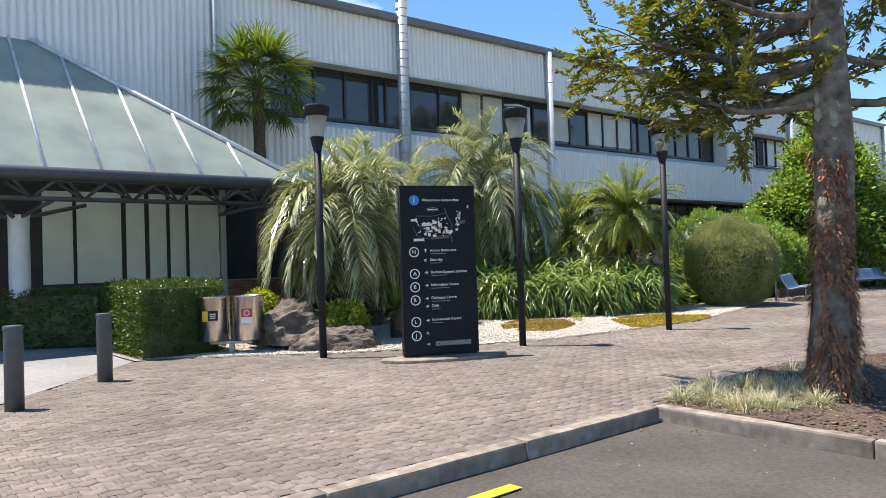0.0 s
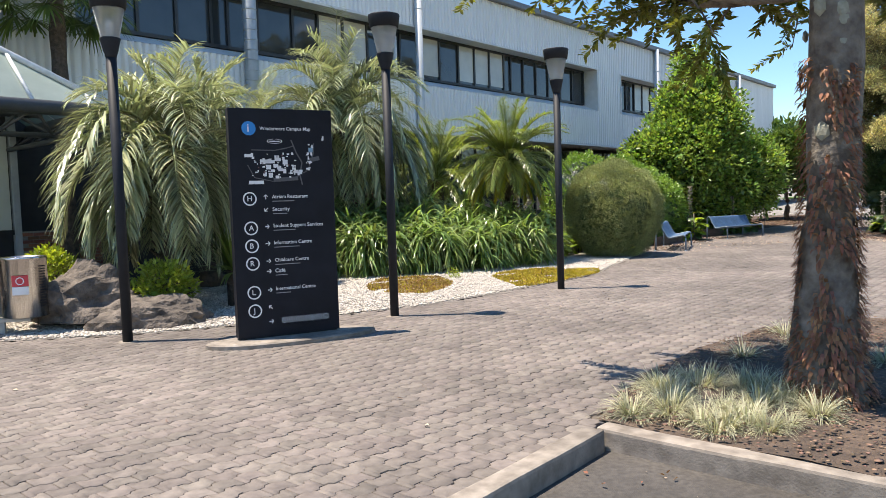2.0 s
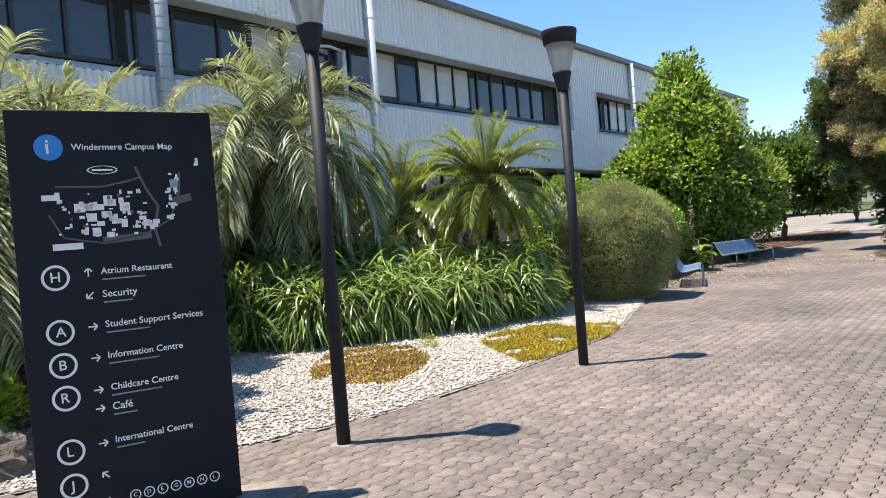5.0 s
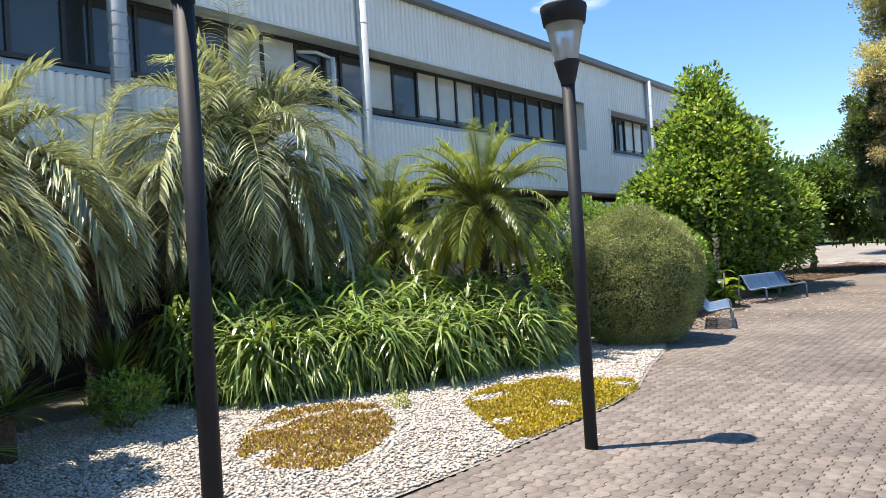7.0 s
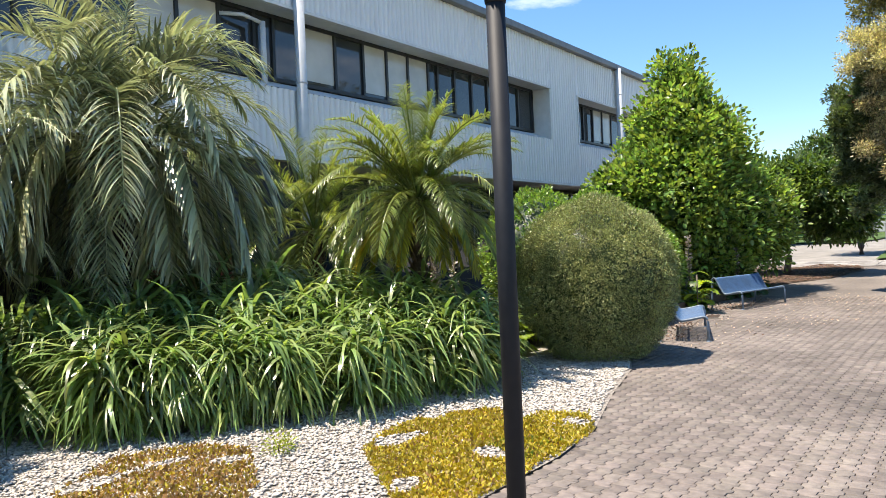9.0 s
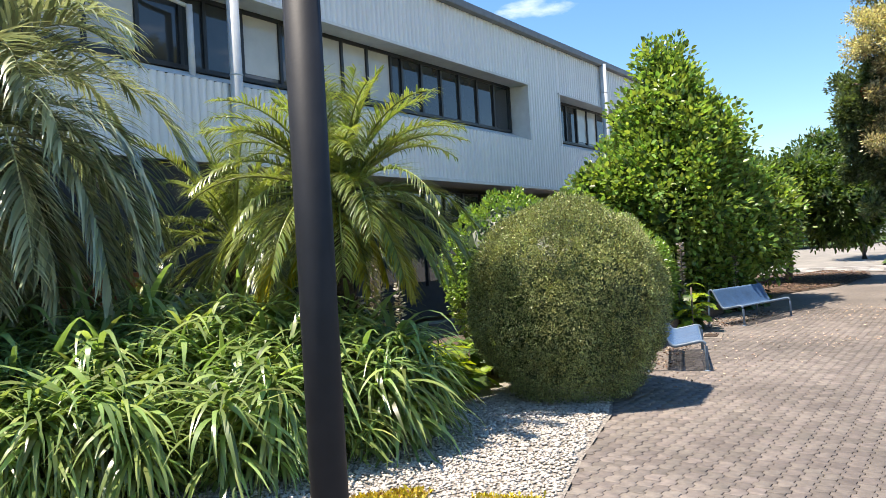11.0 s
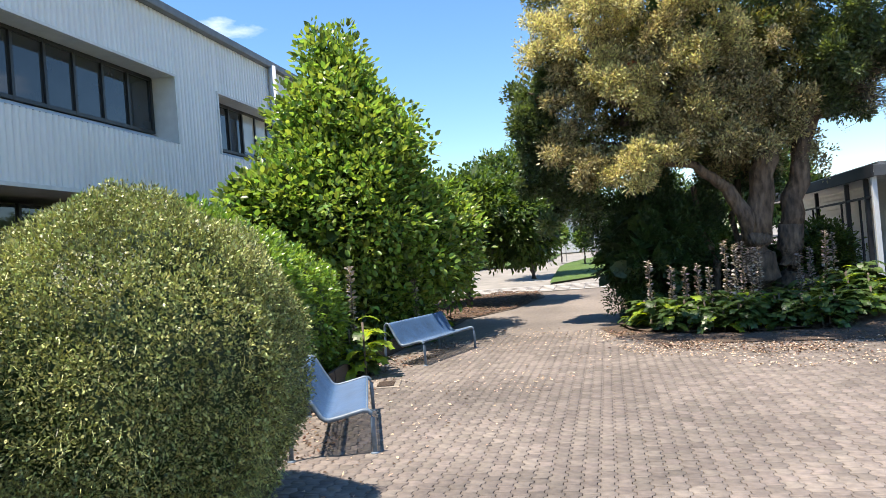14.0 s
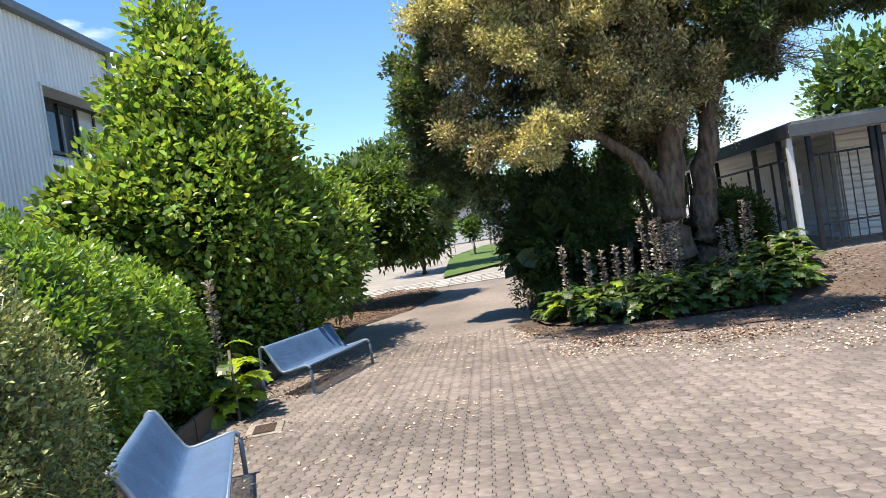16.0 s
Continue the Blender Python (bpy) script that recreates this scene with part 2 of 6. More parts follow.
M["leaf_hedge"] = leafm("leaf_hedge", (0.079, 0.128, 0.027), (0.048, 0.081, 0.020), rough=0.4)
M["frond_grey"] = leafm("frond_grey", (0.47, 0.49, 0.31), (0.29, 0.32, 0.18), rough=0.24, island=0.55, trans=0.22, tcol=(1.2, 1.25, 0.8), spec=0.8)
M["frond_green"] = leafm("frond_green", (0.25, 0.30, 0.08), (0.155, 0.20, 0.055), rough=0.3, island=0.5, trans=0.32, spec=0.8, tcol=(1.5, 1.5, 0.7))
M["frond_yellow"] = leafm("frond_yellow", (0.46, 0.43, 0.07), (0.33, 0.30, 0.05), rough=0.45, trans=0.35)
M["fan"] = leafm("fan_leaf", (0.148, 0.211, 0.047), (0.099, 0.143, 0.035), rough=0.4, trans=0.3)
M["strap"] = leafm("strap_leaf", (0.29, 0.38, 0.125), (0.17, 0.25, 0.08), rough=0.3, island=0.65, trans=0.36, spec=0.7, tcol=(1.4, 1.45, 0.75))
M["acanthus"] = leafm("acanthus_leaf", (0.085, 0.145, 0.037), (0.055, 0.10, 0.028), rough=0.4, trans=0.25, tcol=(1.4, 1.4, 0.7))
M["acanthus_lime"] = leafm("acanthus_lime", (0.322, 0.416, 0.042), (0.209, 0.308, 0.036), rough=0.4, trans=0.4)
M["spike"] = leafm("spike", (0.52, 0.47, 0.42), (0.27, 0.20, 0.21), rough=0.7, island=0.4, trans=0.1)
M["lime_shrub"] = leafm("lime_shrub", (0.300, 0.360, 0.060), (0.192, 0.252, 0.042), rough=0.4, trans=0.4)
M["sedum_gold"] = leafm("sedum_gold", (0.46, 0.36, 0.025), (0.32, 0.26, 0.025), rough=0.6, island=0.35, trans=0.2)
M["sedum_rust"] = leafm("sedum_rust", (0.30, 0.18, 0.05), (0.22, 0.13, 0.04), rough=0.6, island=0.4, trans=0.15)
M["sedum_lime"] = leafm("sedum_lime", (0.19, 0.27, 0.03), (0.14, 0.2, 0.025), rough=0.6, trans=0.2)
M["fescue"] = leafm("fescue", (0.52, 0.49, 0.33), (0.38, 0.39, 0.27), rough=0.6, island=0.4, trans=0.2, tcol=(1.2, 1.2, 0.7))
M["lawn"] = mat("lawn", (0.085, 0.15, 0.025), 0.9, color2=(0.055, 0.11, 0.02), scale=3, bump=0.8, bscale=50, bdist=0.03, stain=0.2)
M["far_ground"] = mat("far_ground", (0.30, 0.28, 0.25), 0.9, color2=(0.22, 0.21, 0.19), scale=2, stain=0.2)
M["pale_paver"] = mat("pale_paver", (0.42, 0.40, 0.37), 0.85, color2=(0.30, 0.285, 0.265), scale=3, obrand=0.2)
M["board"] = mat("weatherboard", (0.62, 0.63, 0.62), 0.55, color2=(0.55, 0.56, 0.55), scale=4, stain=0.1)
M["glass"] = glass_mat("clear_glass", (0.93, 0.95, 0.95))
M["canopy_glass"] = mat("canopy_glass", (0.40, 0.47, 0.42), 0.18, color2=(0.33, 0.40, 0.36), scale=1.2, stain=0.25, stain_scale=0.8, spec=0.7, trans=0.35, tcol=(1.0, 1.05, 1.0))
M["lantern_glass"] = glass_mat("lantern_glass", (0.97, 0.98, 0.99), 0.12, 0.95)
ln, ll = M["lantern_glass"].node_tree.nodes, M["lantern_glass"].node_tree.links
lsurf = ln["Material Output"].inputs["Surface"]
lmix, ltr = ln.new("ShaderNodeMixShader"), ln.new("ShaderNodeBsdfTranslucent")
lmix.inputs[0].default_value = 0.35
ltr.inputs["Color"].default_value = (0.85, 0.86, 0.86, 1)
clear = lsurf.links[0].from_socket
ll.new(clear, lmix.inputs[1])
ll.new(ltr.outputs[0], lmix.inputs[2])
ll.new(lmix.outputs[0], lsurf)
M["canopy_bar"] = mat("canopy_bar", (0.72, 0.74, 0.74), 0.4, scale=5)
M["diffuser"] = mat("lamp_diffuser", (0.8, 0.8, 0.78), 0.4)

# ---------------------------------------------------------------- mesh helpers
rng = np.random.default_rng(7)


def put(name, me, material, parent=None, label="", at=None):
    me.materials.append(M[material] if isinstance(material, str) else material)
    ob = new(name, me)
    if parent is not None:
        ob.parent = parent
    if at is not None:
        ob.matrix_basis = at
    if label:
        tagged(ob, label)
    return ob


def part(name, bm, material, parent=None, label="", smooth=False, at=None):
    me = bpy.data.meshes.new(name)
    if smooth:
        for fc in bm.faces:
            fc.smooth = True
    bm.to_mesh(me)
    bm.free()
    return put(name, me, material, parent, label, at)


def thing(name, m, label, category, group="", kind=""):
    e = new(name)
    e.empty_display_size = 0.1
    e.matrix_basis = m
    return tagged(e, label, category, group, kind)


def raw(name, verts, faces, smooth=False):
    """A mesh from arrays: verts (n, 3), faces (k, 3 or 4)."""
    verts, faces = np.asarray(verts, dtype=np.float32), np.asarray(faces, dtype=np.int32)
    me = bpy.data.meshes.new(name)
    k, c = faces.shape
    me.vertices.add(len(verts))
    me.vertices.foreach_set("co", verts.ravel())
    me.loops.add(k * c)
    me.loops.foreach_set("vertex_index", faces.ravel())
    me.polygons.add(k)
    me.polygons.foreach_set("loop_start", np.arange(0, k * c, c, dtype=np.int32))
    if smooth:
        me.polygons.foreach_set("use_smooth", np.ones(k, dtype=bool))
    me.update(calc_edges=True)
    me.validate()
    return me


def box(bm, c, s, rz=0.0, bevel=0.0):
    g = bmesh.ops.create_cube(bm, size=1, matrix=Matrix.Translation(c) @ Matrix.Rotation(rz, 4, 'Z') @ Matrix.Diagonal((*s, 1)))
    if bevel:
        es = list({e for v in g["verts"] for e in v.link_edges})
        bmesh.ops.bevel(bm, geom=es, offset=bevel, segments=2, affect='EDGES', profile=0.6)
    return bm


def boxbm(c, s, rz=0.0, bevel=0.0):
    return box(bmesh.new(), c, s, rz, bevel)


def tube(bm, pts, radii, seg=10, cap=True):
    """A swept round tube through pts with a radius at each."""
    pts = [Vector(p) for p in pts]
    if not hasattr(radii, "__len__"):
        radii = [radii] * len(pts)
    rings = []
    ref = Vector((0, 0, 1))
    for i, p in enumerate(pts):
        d = (pts[min(i + 1, len(pts) - 1)] - pts[max(i - 1, 0)]).normalized()
        a = d.cross(ref)
        if a.length < 0.05:
            a = d.cross(Vector((0.3, 1, 0)))
        a.normalize()
        b = d.cross(a)
        rings.append([bm.verts.new(p + (a * math.cos(2 * math.pi * k / seg) + b * math.sin(2 * math.pi * k / seg)) * radii[i]) for k in range(seg)])
    for r0, r1 in zip(rings, rings[1:]):
        for k in range(seg):
            bm.faces.new((r0[k], r0[(k + 1) % seg], r1[(k + 1) % seg], r1[k])).smooth = True
    if cap:
        bm.faces.new(rings[0][::-1])
        bm.faces.new(rings[-1])
    return bm


def lathe(bm, prof, seg=24, c=(0, 0, 0), cap=True):
    rings = [[bm.verts.new((c[0] + r * math.cos(2 * math.pi * k / seg), c[1] + r * math.sin(2 * math.pi * k / seg), c[2] + z)) for k in range(seg)] for r, z in prof]
    for r0, r1 in zip(rings, rings[1:]):
        for k in range(seg):
            bm.faces.new((r0[k], r0[(k + 1) % seg], r1[(k + 1) % seg], r1[k])).smooth = True
    if cap:
        bm.faces.new(rings[0][::-1])
        bm.faces.new(rings[-1])
    return bm


def smooth01(v):
    v = max(0.0, min(1.0, v))
    return v * v * (3 - 2 * v)


def gz(x, y):
    """The ground's height: level along the walk, rising past the beds."""
    far = max(0.0, x - 33.0)
    rise = 0.034 * far if far < 30 else 1.02 + 0.012 * (far - 30)
    return rise + 0.60 * smooth01((x - 30.2) / 2.6) * smooth01((4.2 - y) / 2.4)


def poly_sheet(name, outline, z, material, cell=0.6, terrain=False, bumpy=0.0, **tags):
    """A flat outline cut into cells and laid on the ground."""
    bm = bmesh.new()
    bm.faces.new([bm.verts.new((x, y, 0)) for x, y in outline])
    xs, ys = [p[0] for p in outline], [p[1] for p in outline]
    for axis, lo, hi in ((0, min(xs), max(xs)), (1, min(ys), max(ys))):
        n = int((hi - lo) / cell)
        for i in range(1, n + 1):
            co, no = [0, 0, 0], [0, 0, 0]
            co[axis], no[axis] = lo + i * cell, 1
            bmesh.ops.bisect_plane(bm, geom=bm.verts[:] + bm.edges[:] + bm.faces[:], plane_co=co, plane_no=no)
    for v in bm.verts:
        v.co.z = z + (gz(v.co.x, v.co.y) if terrain else 0) + (bumpy * noise.noise((v.co.x * 1.3, v.co.y * 1.3, 3)) if bumpy else 0)
    if bm.faces and sum(fc.normal.z for fc in bm.faces[:20]) < 0:
        bmesh.ops.reverse_faces(bm, faces=bm.faces)
    ob = part(name, bm, material)
    return tagged(ob, **tags)


def inside(pts, outline):
    """Which of pts (n, 2) lie in the outline."""
    x, y = pts[:, 0], pts[:, 1]
    ok = np.zeros(len(pts), dtype=bool)
    n = len(outline)
    for i in range(n):
        (x0, y0), (x1, y1) = outline[i], outline[(i + 1) % n]
        cross = ((y0 > y) != (y1 > y)) & (x < (x1 - x0) * (y - y0) / ((y1 - y0) or 1e-9) + x0)
        ok ^= cross
    return ok


def scatter(outline, per_m2, gen=rng):
    o = np.array(outline)
    lo, hi = o.min(0), o.max(0)
    n = int(per_m2 * np.prod(hi - lo))
    p = lo + gen.random((n, 2)) * (hi - lo)
    return p[inside(p, outline)]


def unit(v):
    return v / np.maximum(np.linalg.norm(v, axis=1, keepdims=True), 1e-9)


def leaves(pos, aim, length, width, fold=0.18, droop=0.0, gen=rng):
    """Leaf blades as folded quads: pos (n, 3) base, aim (n, 3) way they point."""
    n = len(pos)
    length_of = float(np.mean(length))
    aim = unit(aim)
    side = unit(np.cross(aim, gen.normal(size=(n, 3)) * 0.55 + np.array((0, 0, 0.9))))
    up = np.cross(side, aim)
    L = (np.ones(n) * length * (0.7 + 0.6 * gen.random(n)))[:, None]
    W = L * (width / (length if np.isscalar(length) else np.mean(length))) * 0.5
    mid = pos + aim * L * 0.45
    tip = pos + aim * L - up * L * droop
    if length_of < 0.06:
        verts = np.stack([pos, mid + side * W + up * W * fold * 2, tip, mid - side * W + up * W * fold * 2], 1).reshape(-1, 3)
        return verts, np.arange(4 * n).reshape(n, 4)
    lift = up * W * fold * 2
    a, b2 = pos + aim * L * 0.28, pos + aim * L * 0.66
    verts = np.stack([pos, a + side * W + lift, b2 + side * W * 0.85 + lift, tip, b2 - side * W * 0.85 + lift, a - side * W + lift], 1).reshape(-1, 3)
    o = 6 * np.arange(n)[:, None, None]
    return verts, (o + np.array([[0, 1, 2, 3], [0, 3, 4, 5]])[None]).reshape(-1, 4)


def clumps(centres, radii, per, length, width, gen=rng, outward=None, out=0.8, up=0.3, flat=1.0):
    """Leaves in round sprays about each centre."""
    n = len(centres)
    c = np.repeat(centres, per, 0)
    r = np.repeat(np.ones(n) * radii, per)[:, None]
    d = unit(gen.normal(size=(n * per, 3)))
    d[:, 2] *= flat
    pos = c + d * r * (gen.random((n * per, 1)) ** 0.5)
    o = np.repeat(outward, per, 0) if outward is not None else 0
    aim = d + out * o + gen.normal(size=(n * per, 3)) * 0.45
    aim[:, 2] += up
    return leaves(pos, aim, length, width, gen=gen)


def shell_points(n, c, r, gen=rng, lump=0.15, low=-0.9, inner=0.75, seed=0.0):
    """Points through the outer part of a lumpy ellipsoid, with their outward way."""
    d = unit(gen.normal(size=(int(n * 2.2), 3)))
    d = d[d[:, 2] > low][:n]
    k = np.array([1 + lump * (noise.noise((a[0] * 2.2 + seed, a[1] * 2.2, a[2] * 2.2)) * 1.6 + 0.6 * noise.noise((a[0] * 5 + seed, a[1] * 5, a[2] * 5))) for a in d])
    s = (inner + (1 - inner) * gen.random(len(d)) ** 0.6) * k
    return np.array(c) + d * np.array(r) * s[:, None], d


def strips(base, way, length, width, seg, bend, gen=rng, taper=1.0, keel=0.0):
    """Arching strap leaves: each a ribbon of seg quads that bends down under its weight."""
    n = len(base)
    way = unit(way)
    side = unit(np.cross(way, np.tile((0, 0, 1.0), (n, 1))) + 1e-4)
    p, d = base.copy(), way.copy()
    L = (np.ones(n) * length)[:, None]
    W = (np.ones(n) * width)[:, None]
    B = (np.ones(n) * bend)[:, None]
    rows = []
    for i in range(seg + 1):
        s = i / seg
        w = W * max(0.04, (1 - s ** 1.6) * taper + (1 - taper)) * (0.75 + 0.5 * min(1, s * 3))
        rows.append(np.stack([p - side * w * 0.5, p + side * w * 0.5], 1))
        d = unit(d + np.array((0, 0, -1.0)) * B / seg * (0.5 + 1.2 * s))
        p = p + d * L / seg
    v = np.stack(rows, 1).reshape(-1, 3)
    per = 2 * (seg + 1)
    q = np.array([[2 * i, 2 * i + 1, 2 * i + 3, 2 * i + 2] for i in range(seg)])
    f = (np.arange(n)[:, None, None] * per + q[None]).reshape(-1, 4)
    return v, f


def merge(chunks):
    vs, fs, o = [], [], 0
    for v, f in chunks:
        vs.append(v)
        fs.append(f + o)
        o += len(v)
    return np.concatenate(vs), np.concatenate(fs)


def limb(bm, a, b, r0, r1, wob=0.1, n=6, seg=9, gen=rng):
    a, b = Vector(a), Vector(b)
    pts = []
    for i in range(n + 1):
        s = i / n
        w = wob * (b - a).length * math.sin(math.pi * s)
        pts.append(a.lerp(b, s) + Vector((gen.normal(), gen.normal(), gen.normal() * 0.5)) * w * 0.5)
    return tube(bm, pts, [r0 + (r1 - r0) * i / n for i in range(n + 1)], seg)

# ---------------------------------------------------------------- ground
GRAVEL = [(4.4, 12.7), (5.3, 12.25), (6.4, 11.3), (7.2, 10.62), (9.4, 9.62), (10.85, 9.2), (12.5, 9.1), (13.7, 9.12), (15.3, 9.12), (16.3, 9.25),
          (18.0, 9.8), (19.7, 10.25), (20.9, 10.75), (21.6, 11.6), (22.6, 11.9), (22.6, 19.4), (4.4, 19.4)]
BACK_BED = [(22.6, 11.9), (25.0, 11.95), (28.5, 12.35), (31.5, 12.2), (33.5, 11.85), (36.5, 11.75), (38.5, 10.6), (41.5, 9.9), (44.0, 10.3), (45.0, 12.0), (45.0, 19.4), (22.6, 19.4)]
ISLAND = [(7.0, 4.14), (8.2, 4.4), (9.6, 4.5), (11.0, 4.3), (12.3, 3.6), (12.6, 2.0), (11.8, -1.5), (10.0, -4.0), (6.95, -6.0), (6.86, 2.0)]
BED_TWO = [(33.4, 7.55), (32.2, 7.35), (31.3, 6.3), (30.9, 5.4), (30.7, 4.0), (31.1, 2.6), (32.6, 2.1), (36.0, 2.9), (41.0, 4.0), (42.0, 6.2), (38.0, 7.4)]
MULCH_TWO = [(33.0, 8.0), (31.2, 7.6), (29.2, 6.9), (28.2, 5.6), (27.7, 4.0), (27.4, 1.0), (32.6, 1.4), (31.2, 4.0), (32.6, 7.2)]

poly_sheet("ground", [(-60, -60), (33, -60), (33, 60), (-60, 60)], -0.16, "far_ground", cell=31, label="bare grey ground around the campus", category="ground", kind="structure")
poly_sheet("ground_far", [(33, -60), (300, -60), (300, 90), (33, 90)], -0.06, "far_ground", cell=3.7, terrain=True, label="pale sealed ground rising into the distance", category="ground", kind="structure")
paving = poly_sheet("pavement", [(-8, 3.78), (6.98, 4.12), (14, 3.8), (12.6, -20), (33, -20), (33, 19.4), (-8, 19.4)], -0.012, "joint", cell=2.0,
                    label="sandy bedding of the brown paved walkway", category="pavement", kind="structure")
slope = poly_sheet("pavement_slope", [(31.4, -6), (46, -6), (46, 12.4), (31.4, 12.4)], -0.009, "paver", cell=0.4, terrain=True,
                   label="brown paved walkway rising gently", category="pavement", kind="structure")
poly_sheet("asphalt", [(-40, -40), (6.9, -40), (6.9, 4.0), (-8, 3.75), (-40, 3.0)], -0.12, "asphalt", cell=1.5, bumpy=0.012, label="worn grey asphalt of the car park", category="asphalt", kind="structure")
poly_sheet("gravel_ground", GRAVEL, 0.006, "gravel_bed", cell=0.7, bumpy=0.01, label="white pebble bed under the palms", category="gravel", kind="structure")
poly_sheet("back_bed_soil", BACK_BED, 0.012, "soil", cell=0.5, terrain=True, bumpy=0.05, label="dark mulched soil behind the benches", category="soil", kind="structure")
poly_sheet("island_soil", ISLAND, 0.03, "soil", cell=0.4, bumpy=0.05, label="dark mulched soil of the tree island", category="soil", kind="structure")
poly_sheet("bed_soil", BED_TWO, 0.06, "soil", cell=0.4, terrain=True, bumpy=0.05, label="dark soil of the raised tree bed", category="soil", kind="structure")
poly_sheet("mulch_apron", [(33.2, 8.0), (31.6, 7.7), (30.2, 7.0), (29.5, 5.6), (29.2, 4.0), (29.1, 2.6), (29.6, 1.0), (32.4, 0.8), (33.0, 2.3), (33.6, 7.2)], 0.016, "soil", cell=0.4, terrain=True, bumpy=0.022, label="brown leafy mulch spread before the tree bed", category="mulch", kind="structure")
poly_sheet("drive", [(-12, 7.2), (0.6, 7.95), (1.96, 9.6), (4.35, 12.62), (4.4, 19.4), (-12, 19.4)], 0.006, "drive", cell=2.0, label="smooth grey drive under the canopy", category="driveway", kind="structure")
poly_sheet("lawn", [(47.5, 10.2), (50, 8.0), (54, 4.5), (70, 2), (75, 8.5), (60, 10.5)], 0.03, "lawn", cell=1.2, terrain=True, bumpy=0.05, label="mown green lawn beyond the path", category="lawn", kind="structure")
poly_sheet("lawn_far", [(62, 13), (75, 12), (110, 13), (110, 22), (70, 22)], 0.03, "lawn", cell=2.0, terrain=True, label="far strip of green lawn", category="lawn", kind="structure")

# light crossing of pale pavers beyond the slope
crossing = tagged(new("crossing_pavement"), "pale chequered paver crossing at the path's far end", "pavement", kind="structure")
pm = bpy.data.meshes.new("pale_paver")
b = boxbm((0, 0, 0), (0.56, 0.56, 0.05), bevel=0.008)
b.to_mesh(pm)
b.free()
pm.materials.append(M["pale_paver"])
for i in range(5):
    for j in range(17):
        o = new("paver", pm)
        o.parent = crossing
        x, y = 43.9 + i * 0.58 + (j % 2) * 0.05, 6.6 + j * 0.58
        o.matrix_basis = pose(x, y, gz(x, y) + 0.0, 0, 0, 0)

# kerb: a concrete run with worn rounded edges
def kerb_run(a, b2, n):
    a, b2 = Vector(a), Vector(b2)
    ang = math.atan2((b2 - a).y, (b2 - a).x)
    ln = (b2 - a).length / n
    for i in range(n):
        c = a.lerp(b2, (i + 0.5) / n)
        bm = boxbm((0, 0, 0), (ln - 0.008, 0.16, 0.26), bevel=0.022)
        bmesh.ops.subdivide_edges(bm, edges=[e for e in bm.edges if e.calc_length() > 0.5], cuts=6)
        for v in bm.verts:
            q = v.co + c
            v.co += Vector((0, 0.006, 0.005)) * noise.noise(q * 3.1)
        part("kerb_stone", bm, "concrete", kerb, at=pose(c.x, c.y, -0.105 + 0.004 * (i % 2), 0, 0, math.degrees(ang)))


kerb = tagged(new("kerb"), "weathered pale concrete kerb round the parking bay", "kerb", kind="structure")
kerb_run((-8.0, 3.66, 0), (6.80, 4.05, 0), 8)
kerb_run((6.90, 4.06, 0), (6.72, -6.0, 0), 5)

# ---------------------------------------------------------------- the long building
FY = 19.5        # its face
RD = 0.7         # depth of the window recess
ROOF, BASE = 9.62, 4.2
SILL, HEAD = 5.84, 7.8


def ribbed(name, x0, x1, z0, z1, parent, y=FY, pitch=0.19):
    """Upright trapezoid-ribbed metal sheet facing -y."""
    xs, ds = [], []
    x = x0
    while x < x1:
        for dx, d in ((0, 0), (0.62, 0), (0.70, 0.07), (0.92, 0.07)):
            if x + dx * pitch <= x1:
                xs.append(x + dx * pitch)
                ds.append(d)
        x += pitch
    xs.append(x1)
    ds.append(0)
    n = len(xs)
    v = [(xs[i], y - 0.03 + ds[i], z) for z in (z0, z1) for i in range(n)]
    f = [(i, i + 1, n + i + 1, n + i) for i in range(n - 1)]
    return put(name, raw(name, v, f), "cladding", parent)


hall = tagged(new("wall_hall"), "long two-storey hall clad in pale ribbed metal", "building", kind="structure")
X0, X1, XE = 8.62, 34.87, 62.0
ribbed("cladding_panel", -14, X0, 0.4, 12.6, hall)
ribbed("cladding_panel", X0, 10.2, BASE, ROOF, hall)
ribbed("cladding_panel", 10.2, X1, HEAD, ROOF, hall)
ribbed("cladding_panel", 10.2, X1, BASE, SILL, hall)
ribbed("cladding_panel", X1, 37.26, BASE, ROOF, hall)
ribbed("cladding_panel", 37.26, 47.0, HEAD, ROOF, hall)
ribbed("cladding_panel", 37.26, 47.0, BASE, SILL, hall)
ribbed("cladding_panel", 47.0, XE, BASE, ROOF, hall)
part("wall_core", boxbm(((X1 + 37.26) / 2, FY + 0.5, 6.9), (37.26 - X1 - 0.02, 0.9, 5.6)), "cladding", hall)
part("wall_core", boxbm((9.4, FY + 0.5, 6.9), (1.55, 0.9, 5.6)), "cladding", hall)
part("wall_core", boxbm((54.5, FY + 0.6, 6.9), (15, 0.9, 5.6)), "cladding", hall)
part("wall_core", boxbm((-2.8, FY + 0.6, 6.5), (22.6, 0.9, 12.1)), "cladding", hall)
part("roof_slab", boxbm((26.5, FY + 8.0, ROOF + 0.02), (71, 15.8, 0.12)), "roof", hall)
part("roof_gutter", boxbm((35.3, FY - 0.12, ROOF + 0.03), (53.4, 0.26, 0.24), bevel=0.04), "roof", hall, "dark grey metal gutter")
part("upper_floor", boxbm((35.3, FY + 8.2, BASE + 0.06), (53.4, 15.4, 0.1)), "soffit", hall)
part("bottom_flashing", boxbm((35.3, FY - 0.02, BASE - 0.04), (53.4, 0.1, 0.09)), "soffit", hall)
